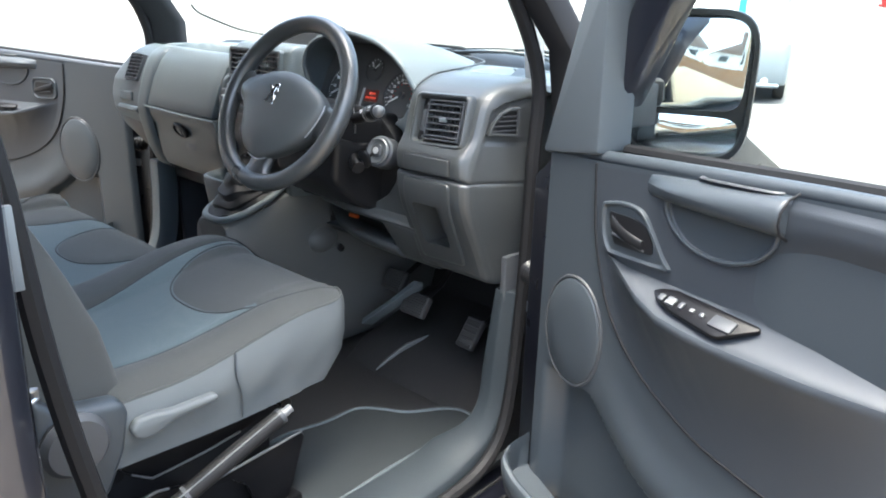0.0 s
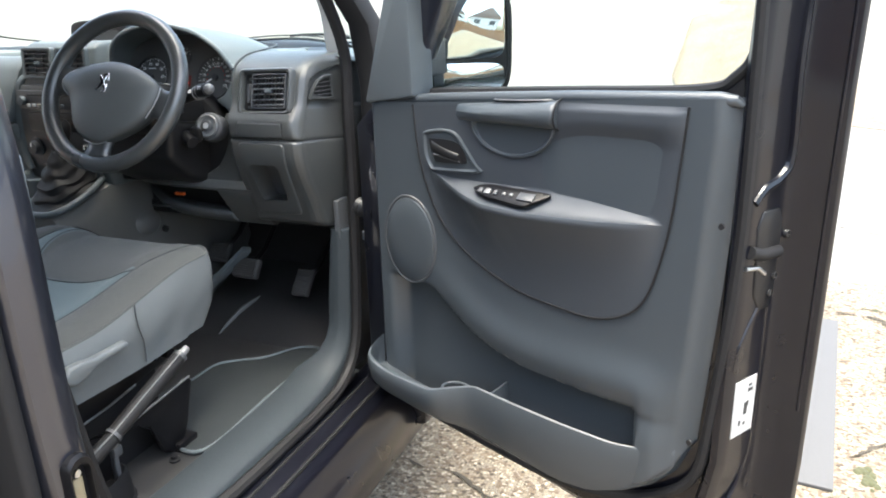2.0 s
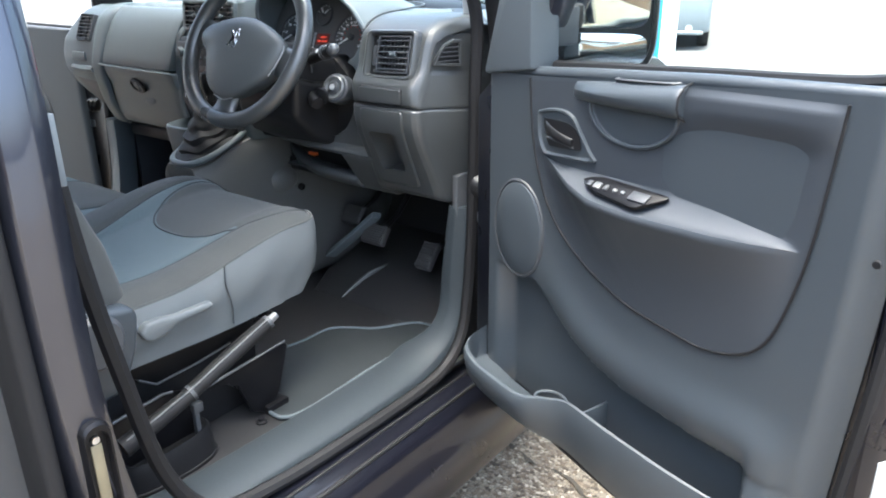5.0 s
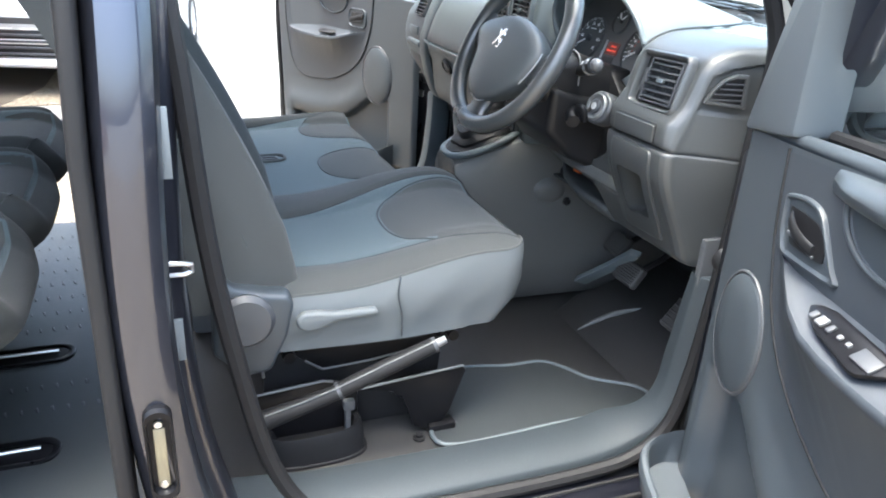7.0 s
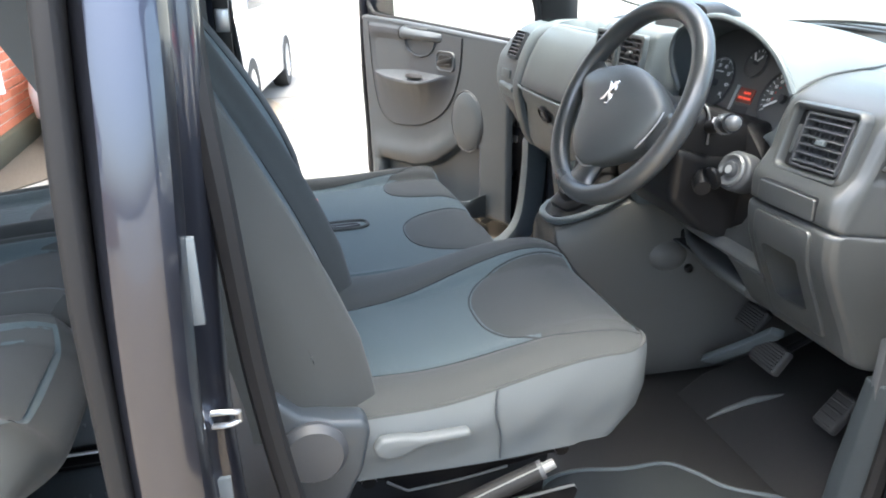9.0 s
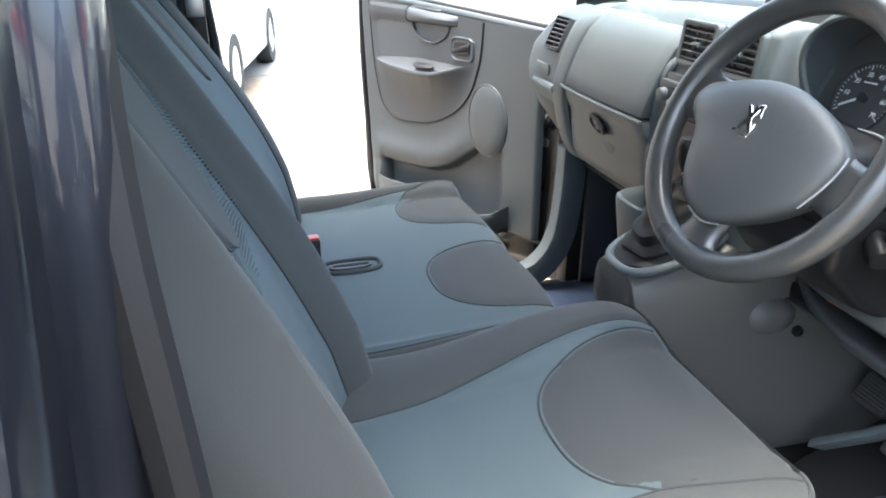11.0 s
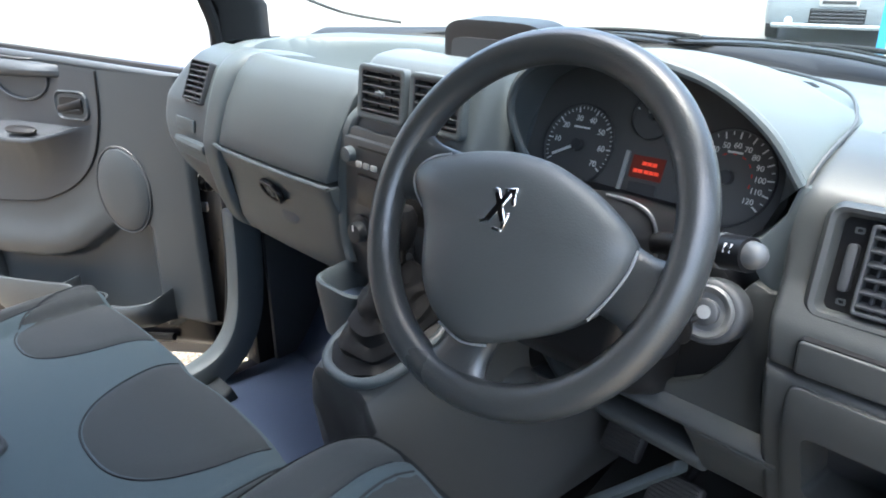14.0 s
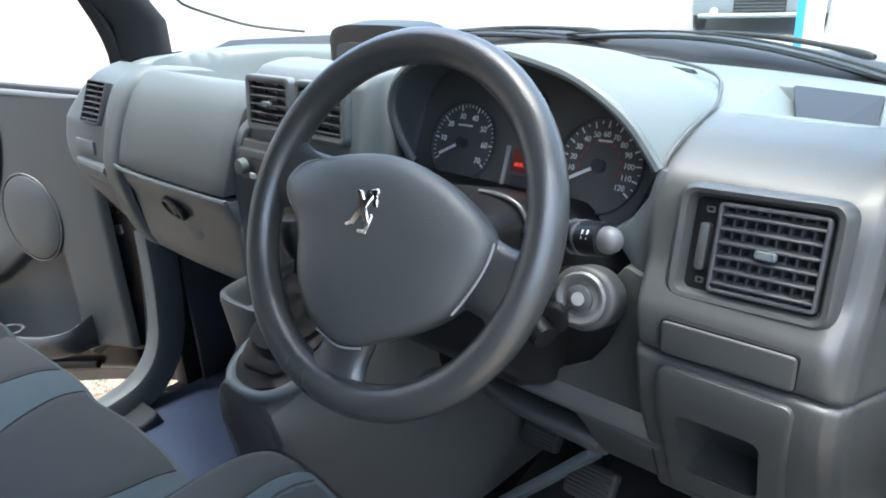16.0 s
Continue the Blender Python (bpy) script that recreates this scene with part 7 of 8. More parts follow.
    part("door_handle", pts(bm_loft([[(lerp(0.233, 0.304, t), -0.013 - 0.010 * math.sin(t * 2.6) - 0.003 * math.sin(b), lerp(1.134, 1.117, t) + (0.0105 - 0.003 * t) * math.cos(b)) for b in [m_ * math.pi / 6 for m_ in range(12)]] for t in (0.0, 0.15, 0.3, 0.5, 0.7, 0.85, 1.0)])), M_BLACK, d, "black pull lever")
    part("handle_lip", pts(bm_tube([(lerp(0.240, 0.306, k / 6), -0.017, lerp(1.118, 1.109, k / 6)) for k in range(7)], 0.0022, 6)), M_DARK, d)
    # grab cup under the ledge, with a rounded pull bar over it
    cup = [C(0.420 + 0.089 * math.cos(a), -0.0085, 1.190 - 0.058 * math.sin(a)) for a in [k * math.pi / 24 for k in range(25)]]
    part("grab_rim", bm_tube(cup, 0.0035, 8), M_DOORTRIM, d)
    loops = []
    for u, k in ((0.285, 0.0), (0.305, 0.25), (0.33, 0.7), (0.36, 1.0), (0.44, 1.05), (0.50, 1.0), (0.515, 0.95), (0.519, 0.80)):
        zt2 = top_edge(u)
        loops.append([C(u, o * k + g, z) for o, g, z in ((0.0, 0.004, 1.187), (-0.012, -0.006, 1.189), (-0.022, -0.006, 1.197), (-0.025, -0.006, 1.209), (-0.023, -0.006, zt2 - 0.012), (-0.014, -0.006, zt2 - 0.001), (0.0, -0.004, zt2 + 0.004), (0.0, 0.012, zt2 + 0.005), (0.0, 0.014, 1.19))])
    part("grab_bar", bm_loft(loops), M_DOORTRIM, d, "grey pull bar with a cup in its top", sub=1)
    part("bar_joint", bm_tube([C(0.5205, o, z) for o, z in ((0.004, 1.243), (-0.018, 1.236), (-0.029, 1.222), (-0.030, 1.208), (-0.024, 1.194), (-0.010, 1.187))], 0.0018, 6), M_RUBBER, d, "dark joint")
    part("grab_top", bm_loft([[C(0.440 + x, 0.0 + y, 1.2310 + z + 0.05 * x) for x, y in oval(0, 0, a_, b_, 24, 0.7)] for a_, b_, z in ((0.064, 0.0135, 0.004), (0.060, 0.0115, 0.0062), (0.052, 0.009, 0.0045), (0.050, 0.008, 0.0))]), M_DARK, d, "dark cup in the bar's top")
    # switches on the armrest
    if mirror:
        swp = frame_of(C(0.430, -0.0305, 1.0635), (s, 0.035, -0.012), (0, 0.87, 0.50))
        sp = part("switch_panel", bm_prism([(-0.083, 0.004), (-0.072, 0.014), (-0.05, 0.020), (0.080, 0.018), (0.083, 0.012), (0.046, -0.022), (0.036, -0.024), (-0.04, -0.016), (-0.070, -0.006)], 'z', -0.006, 0.002, 0.003), M_FRAME, d, "glossy black window switch panel")
        sp.matrix_local = swp
        for x, w, hh, mm in ((-0.060, 0.010, 0.012, M_DARK), (-0.044, 0.014, 0.014, M_ALLOY), (-0.026, 0.008, 0.012, M_DARK), (-0.008, 0.0075, 0.007, M_ALLOY), (0.008, 0.0075, 0.007, M_ALLOY), (0.040, 0.034, 0.020, M_DARK)):
            part("switch", bm_box(x - w / 2, x + w / 2, -hh / 2 - 0.003, hh / 2 - 0.003, 0.001, 0.006, 0.002), mm, sp)
    else:
        sp = part("switch_panel", bm_move(bm_prism(oval(0, 0, 0.05, 0.012, 20, 0.7), 'z', -0.004, 0.002, 0.001), frame_of(C(0.42, -0.040, 1.062), (1, 0, 0), (0, 0.87, 0.5))), M_BLACK, d, "black switch recess")
    # loudspeaker
    sp_k = 1.0 if mirror else 1.15
    part("speaker_rim", bm_tube([C(0.157 + x, -0.006, 0.92 + y) for x, y in oval(0, 0, 0.071 * sp_k, 0.097 * sp_k, 40, 1.0)], 0.003, 8, True), M_DARK, d)
    part("speaker_grille", pts(bm_move(bm_spin([(1.0, 0.0), (0.98, 0.004), (0.94, 0.006), (0.5, 0.0075), (0, 0.008)], 40), frame_of((0.157, -0.004, 0.92), (1, 0, 0), (0, 0, 1)) @ Matrix.Diagonal((0.069 * sp_k, 0.095 * sp_k, 1, 1)))), M_DOORTRIM, d, "round grey speaker grille")
    # map pocket
    plan = [(0.055, -0.004), (0.065, -0.060), (0.09, -0.088), (0.14, -0.098), (0.22, -0.100), (0.275, -0.094), (0.315, -0.072), (0.36, -0.056), (0.45, -0.054), (0.56, -0.048), (0.65, -0.036), (0.70, -0.025), (0.735, -0.016), (0.758, -0.008), (0.770, -0.002)]
    pl = smooth_path([(u, o, 0) for u, o in plan], 4)
    rim = lambda u: curve1(u, [(0.05, 0.668), (0.07, 0.650), (0.14, 0.636), (0.27, 0.628), (0.36, 0.645), (0.66, 0.618), (0.70, 0.620), (0.735, 0.624), (0.770, 0.630)])
    bot = lambda u: curve1(u, [(0.05, 0.585), (0.14, 0.565), (0.27, 0.548), (0.36, 0.53), (0.55, 0.494), (0.62, 0.497), (0.68, 0.520), (0.72, 0.545), (0.755, 0.578), (0.770, 0.600)])
    bm = bm_loft([[C(p.x, p.y * f + g, lerp(bot(p.x), rim(p.x), h)) for p in pl] for f, g, h in ((0.0, 0.0, -0.12), (0.72, 0.0, 0.0), (0.92, 0.0, 0.25), (1.0, 0.0, 0.7), (1.01, 0.0, 0.93), (0.985, 0.001, 1.02), (0.93, 0.002, 1.04), (0.885, 0.003, 1.0), (0.87, 0.003, 0.8), (0.82, 0.003, 0.2), (0.0, -0.002, 0.15))], closed=False)
    part("map_pocket", bm, M_DOORTRIM, d, "grey moulded map pocket")
    part("divider", pts(bm_box(0.392, 0.398, -0.044, 0.018, 0.56, 0.642, 0.002, 2)), M_DOORTRIM, d)
    part("cup_ring", bm_tube([C(0.298 + 0.034 * math.cos(a), -0.034 + 0.026 * math.sin(a), 0.614) for a in [k * 2 * math.pi / 24 for k in range(24)]], 0.004, 8, True), M_DOORTRIM, d, "round cup rest in the pocket")
    for u, z in ((0.795, 0.66), (0.815, 1.06)):
        part("screw", bm_move(bm_spin([(0.006, 0), (0.005, 0.003), (0, 0.003)], 10), frame_of(C(u, -0.004, z), (1, 0, 0), (0, 0, 1))), M_BLACK, d)
    # edge seal, latch, label
    eg = [C(u, 0.022, z) for u, z in ((0.80, 1.80), (0.828, 1.62), (0.834, 1.40), (0.837, 1.25), (0.838, 1.0), (0.818, 0.70), (0.80, 0.58), (0.74, 0.515), (0.62, 0.462), (0.45, 0.455), (0.10, 0.50))]
    part("edge_seal", bm_tube(smooth_path(eg, 6), 0.010, 8), M_RUBBER, d)
    latch = bm_loft([[C(u0 - 0.004, o0, z), C(u0 + 0.003, o0, z), C(u1 + 0.004, o1, z), C(u1 - 0.003, o1, z)] for z, u0, o0, u1, o1 in ((0.90, 0.860, 0.078, 0.867, 0.104), (0.93, 0.855, 0.060, 0.869, 0.112), (1.05, 0.853, 0.052, 0.870, 0.116), (1.075, 0.856, 0.064, 0.867, 0.104))])
    part("latch", rounded(latch, 0.002), M_BLACK, d, "dark steel door latch")
    part("latch_mouth", bm_tube([C(0.850, 0.036, 1.012), C(0.860, 0.066, 1.002), C(0.872, 0.112, 0.999)], 0.011, 10), M_RUBBER, d)
    part("latch_claw", bm_tube([C(0.848, 0.030, 0.985), C(0.858, 0.062, 0.980), C(0.864, 0.080, 0.966)], 0.004, 8), M_STEEL, d, "worn steel latch claw")
    part("latch_claw", bm_tube([C(0.862, 0.070, 0.992), C(0.870, 0.098, 0.998), C(0.874, 0.112, 1.004)], 0.0025, 8), M_STEEL, d)
    for u, o, z in ((0.8785, 0.130, 1.025), (0.871, 0.108, 0.956), (0.869, 0.101, 0.926)):
        part("latch_screw", bm_move(bm_spin([(0.008, -0.002), (0.007, 0.004), (0.003, 0.005), (0.002, 0.002), (0, 0.002)], 12), frame_of(C(u, o, z), (0.25, 0.95, 0), (0, 0, 1)) if s > 0 else frame_of(C(u, o, z), (0.25, -0.95, 0), (0, 0, 1))), M_BLACK, d)
    if mirror:
        lm2 = frame_of((0.8583, 0.0700, 0.7195), (0.258, 0.966, 0), (0, 0, 1))
        lb = part("label_sheet", bm_box(-0.031, 0.031, -0.055, 0.055, -0.0015, 0.001, 0.0004, 1), M_LABEL, d, "white data label with unreadable print")
        lb.matrix_local = lm2
        for x, y, w, h in ((0.014, 0.030, 0.014, 0.006), (0.012, 0.040, 0.010, 0.004), (0.004, -0.004, 0.010, 0.024), (0.010, 0.004, 0.004, 0.010), (-0.010, -0.030, 0.006, 0.010), (0.004, -0.034, 0.006, 0.006)):
            part("print_bar", bm_box(x - w / 2, x + w / 2, y - h / 2, y + h / 2, 0.001, 0.0014), M_PRINT, lb)
        part("bolt", bm_move(bm_spin([(0.016, -0.01), (0.015, 0.002), (0.007, 0.006), (0.005, 0.003), (0, 0.003)], 16), frame_of(C(0.836, 0.044, 0.474), (0.3, 0.9, 0), (0, 0, 1))), M_BLACK, d)
    # hinge strap and cable
    part("check_strap", pts(bm_box(-0.045, 0.02, 0.045, 0.056, 0.868, 0.892, 0.003)), M_STEEL, d, "zinc door check strap")
    part("cable_boot", bm_tube([C(-0.065 + 0.008 * k, 0.062 - 0.001 * k, 0.945) for k in range(10)], [0.020 + 0.005 * (k % 2) for k in range(10)], 16), M_BLACK, d, "ribbed black rubber cable boot")
    if mirror:
        part("mirror_arm", pts(rounded(bm_loft([[(0.125 + 0.03 * t, o, z) for z, o in ((1.26, o0), (1.33, o0), (1.33, o1), (1.26, o1))] for t, o0, o1 in ((0, 0.06, 0.10), (1.5, 0.06, 0.12))]), 0.006)), M_DARK, d, "dark mirror bracket")
    return d


driver_door = front_door(1, pose(0.860, 0.808, 0, 0, 0, -17.6), "driver_door", "open driver's door with dark grey trim and map pocket")
passenger_door = front_door(-1, pose(-0.925, 0.857, 0, 0, 0, 26.3), "passenger_door", "open passenger's door with grey trim and map pocket", mirror=False)

# ---- door mirror ----
mm = frame_of((1.090, 0.900, 1.325), (0.955, 0.30, 0.0), (0, 0, 1))   # x to the picture's right, y up, z towards the viewer
mir = thing("door_mirror", "tall black door mirror with a wide-angle lower glass", "door mirror", mm)
shape = lambda w, h: [(x, y) for x, y in oval(0, 0, w, h, 40, 0.45)]
loops = [[(x * k, y * k, z) for x, y in shape(0.099, 0.118)] for k, z in ((0.55, -0.10), (0.8, -0.085), (0.95, -0.05), (1.0, 0.0), (0.99, 0.012), (0.92, 0.013), (0.90, 0.004))]
part("housing", bm_loft(loops), M_BLACK, mir, "black plastic mirror housing")
part("upper_glass", bm_prism([(x, y + 0.034) for x, y in oval(0.006, 0, 0.078, 0.070, 40, 0.35)], 'z', 0.004, 0.0075, 0.001), M_MIRROR, mir, "flat mirror glass")
part("lower_glass", bm_move(bm_loft([[(x * k, y * k, z) for x, y in oval(0.006, 0, 0.076, 0.030, 40, 0.4)] for k, z in ((1.0, 0.002), (1.0, 0.005), (0.7, 0.008), (0.35, 0.0095), (0.05, 0.010))]), Matrix.Translation((0.0, -0.075, 0.0))), M_MIRROR, mir, "curved wide-angle glass")
part("arm", bm_box(-0.16, -0.06, -0.075, 0.0, -0.07, -0.02, 0.012, 3), M_DARK, mir, "dark plastic mirror arm")

# ---- rear seats, beyond the pillar ----
def rear_seat(cx, w, y1):
    t = thing("rear_seat", "rear bench seat in charcoal and blue-grey cloth", "car seat", (cx, y1 - 0.25, 0.505), group="rear seats")
    h = lambda x, y: cushion_height(x, y, -w, w, -0.28, 0.25, 0.395, ((-w, 0.09, 0.03), (w, 0.09, 0.03)), (lambda a, b: a + w * 0.72, lambda a, b: a - w * 0.72), 0.02)
    fr_ = lambda x: 0.25 - 0.05 * (x / w) ** 4
    part("centre_panel", seat_sheet(h, lambda y: -w * 0.72, lambda y: w * 0.72, -0.28, 0.25, 20, 30, fr_), M_SEATBLUE, t)
    part("bolster", seat_sheet(h, lambda y: -w, lambda y: -w * 0.72, -0.28, 0.25, 8, 30, fr_), M_SEATGREY, t)
    part("bolster", seat_sheet(h, lambda y: w * 0.72, lambda y: w, -0.28, 0.25, 8, 30, fr_), M_SEATGREY, t)
    part("thigh_pad", thigh_insert(h, 0.0, w * 0.66, 0.03, 0.24, fr_), M_SEATGREY, t)
    part("front_face", bm_grid(lambda a, b: (lerp(-w, w, a), fr_(lerp(-w, w, a)) + 0.045 * math.sin(min(1.0, b * 1.6) * math.pi) - 0.10 * b * b, lerp(h(lerp(-w, w, a), fr_(lerp(-w, w, a))), 0.20, b)), 24, 14), M_SEATGREY, t)
    for sg in (-1, 1):
        part("side_face", bm_grid(lambda a, b: (sg * (w + 0.01 * math.sin(b * 3.1) * (1 - a ** 6)), lerp(-0.28, fr_(w) + 0.045 * math.sin(min(1.0, b * 1.6) * math.pi) - 0.10 * b * b, a), lerp(h(sg * w, lerp(-0.28, fr_(w), a)), 0.20, b)), 20, 14), M_SEATGREY, t)
    part("cushion_base", rounded(bm_prism([(-0.30, 0.16), (0.10, 0.16), (0.20, 0.24), (0.225, 0.33), (-0.30, 0.36)], 'x', -w + 0.008, w - 0.008), 0.01), M_DARK, t, "dark cushion underside")
    part("backrest", bm_box(-w, w, -0.40, -0.27, 0.40, 0.98, 0.04, 3), M_SEATGREY, t)
    for sg in (-0.7, 0.7):
        part("leg", rounded(bm_prism([(-0.22, 0.0), (0.06, 0.0), (0.10, 0.20), (-0.25, 0.22)], 'x', sg * w - 0.02, sg * w + 0.02), 0.006), M_BLACK, t, "black steel leg")
    return t


for sx in (0.46, 0.045, -0.375):
    rear_seat(sx, 0.200, -0.29)
for x, y in ((0.437, -0.46), (0.070, -0.46)):
    slot = rrect(x, y, 0.040, 0.20, 0.036, 8)
    core = rrect(x, y, 0.028, 0.186, 0.026, 8)
    tr = part("floor_track", bm_loft([[(a, b, 0.500) for a, b in slot], [(a, b, 0.5085) for a, b in slot], [(a, b, 0.5095) for a, b in rrect(x, y, 0.036, 0.196, 0.033, 8)], [(a, b, 0.507) for a, b in core], [(a, b, 0.5058) for a, b in core]]), M_FRAME, van, "black recessed seat anchor with a raised rim")
    child_at(part("track_bar", bm_tube([(x - 0.006, y - 0.12, 0.510), (x - 0.006, y + 0.165, 0.510)], 0.004, 8), M_STEEL, tr, "worn steel bar"), van)
treads = []
for i in range(14):
    for j in range(16):
        x, y = -0.66 + 0.087 * i, -0.20 - 0.029 * j
        if min(abs(x - 0.437), abs(x - 0.070)) > 0.055:
            treads.append(bm_move(bm_box(-0.010, 0.010, -0.0025, 0.0025, 0.0, 0.002, 0.001, 1), pose(x, y, 0.5045, 0, 0, 14)))
tagged(part("tread_pattern", bm_join(*treads), M_DARK, van, "small raised anti-slip marks"), kind="stuff")
# belt anchor at the far pillar
belt = thing("seat_belt", "black seat belt with its buckle tongue", "seat belt", (-0.63, -0.02, 1.2))
part("webbing", bm_box(-0.012, 0.012, -0.02, 0.02, -0.25, 0.45, 0.002), M_BLACK, belt)
part("tongue", bm_box(-0.004, 0.018, -0.018, 0.018, 0.10, 0.16, 0.004), M_STEEL, belt)

# ---- yard and street ----
M_PLATE = mat("weathered_grey_board", (0.060, 0.060, 0.061), 0.75, vary=0.15, big=5, fine=200, bump=0.1)
plate = thing("board", "flat weathered grey board lying on the concrete", "board", pose(1.99, 2.14, 0.006, 0, 0, -6))
part("sheet", bm_box(-0.085, 0.085, -0.66, 0.66, 0.0, 0.012, 0.002), M_PLATE, plate)
part("rust_spot", bm_move(bm_spin([(0.014, 0.012), (0.010, 0.0128), (0, 0.013)], 12), Matrix.Translation((-0.02, -0.38, 0))), mat("rust", (0.25, 0.08, 0.03), 0.9, bump=0.2), plate)
M_CRACK = mat("dark_crack", (0.040, 0.033, 0.022), 0.95, vary=0.4, big=20, bump=0.3)
M_MOSS = mat("moss", (0.050, 0.052, 0.024), 0.95, vary=0.4, big=30, fine=200, bump=0.5)
random.seed(4)


def crack(points, w, material, label):
    t = thing("crack", label, "crack", (0, 0, 0), kind="structure")
    pts = smooth_path([(x, y, 0.0) for x, y in points], 10)
    a, b = [], []
    for p in pts:
        k = w * random.uniform(0.3, 1.2)
        j = random.uniform(-0.008, 0.008)
        a.append((p.x + j - k, p.y + j, 0.0105))
        b.append((p.x + j + k, p.y + j + k * 0.5, 0.0105))
    part("line", bm_loft([a, b], closed=False), material, t)


crack([(2.10, 2.9), (2.32, 2.86), (2.36, 2.58), (2.27, 2.31), (2.33, 2.17), (2.27, 1.9), (2.14, 1.75), (2.08, 1.68)], 0.017, M_CRACK, "dark crack across the concrete")
crack([(2.12, 2.95), (2.30, 2.98), (2.5, 2.9)], 0.012, M_MOSS, "mossy crack in the concrete")
crack([(2.28, 2.0), (2.36, 2.04), (2.5, 2.03), (2.8, 2.1)], 0.013, M_CRACK, "dark crack across the concrete")
crack([(2.34, 2.54), (2.40, 2.35), (2.39, 2.15), (2.44, 1.9), (2.6, 1.7)], 0.012, M_MOSS, "mossy crack in the concrete")
crack([(0.62, 1.25), (0.78, 1.20), (0.95, 1.18), (1.2, 1.05), (1.5, 1.02)], 0.011, M_CRACK, "dark crack across the concrete")
moss = thing("moss", "small ragged clump of dull green moss", "moss", (2.11, 1.58, 0.006))
clumps = []
for k in range(26):
    a, r = random.uniform(0, 6.28), random.uniform(0.0, 0.05) * random.uniform(0.4, 1.0)
    q = random.uniform(0.006, 0.014)
    clumps.append(bm_move(bm_spin([(1.0, 0.0), (0.85, 0.45), (0.4, 0.8), (0, 0.9)], 7), Matrix.Translation((r * math.cos(a) * 0.7, r * math.sin(a) * 1.5, 0)) @ Matrix.Diagonal((q, q * 1.4, q * 0.6, 1))))
part("cushion", bm_join(*clumps), M_MOSS, moss)

crack([(-7.18, -2.0), (-7.2, -0.6), (-7.18, 0.2), (-7.3, 0.9), (-7.35, 2.4)], 0.02, M_CRACK, "dark joint between concrete slabs")
crack([(2.30, 4.35), (2.71, 4.12), (3.4, 3.75)], 0.012, M_CRACK, "shallow rutted joint in the pale concrete")

M_BRICK = mat("red_brick", (0.45, 0.14, 0.07), 0.85, vary=0.25, big=14, fine=160, bump=0.35)
M_MORTAR = mat("pale_mortar", (0.55, 0.47, 0.38), 0.9, vary=0.12, fine=300, bump=0.3)
M_UPVC = mat("white_frame", (0.8, 0.8, 0.8), 0.35, vary=0.03, bump=0)
M_DIRT = mat("damp_earth", (0.050, 0.040, 0.028), 0.95, vary=0.4, big=6, fine=60, bump=0.8, depth=0.01)
M_SILVERCAR = mat("silver_car_paint", (0.62, 0.62, 0.61), 0.3, metal=0.3, vary=0.03, bump=0, coat=0.8)
M_VANPAINT = mat("pale_van_paint", (0.20, 0.23, 0.245), 0.35, vary=0.04, bump=0, coat=0.6)
M_REDCAR = mat("red_car_paint", (0.55, 0.02, 0.02), 0.3, vary=0.05, bump=0, coat=0.8)
M_TYRE = mat("tyre_rubber", (0.02, 0.02, 0.02), 0.8, fine=200, bump=0.2)
M_CARGLASS = mat("dark_car_glass", (0.03, 0.035, 0.04), 0.08, bump=0)
M_LAMP = mat("lamp_glass", (0.6, 0.62, 0.62), 0.1, bump=0)
M_ROOF = mat("brown_roof_tiles", (0.16, 0.10, 0.07), 0.85, vary=0.25, big=10, fine=90, bump=0.5)


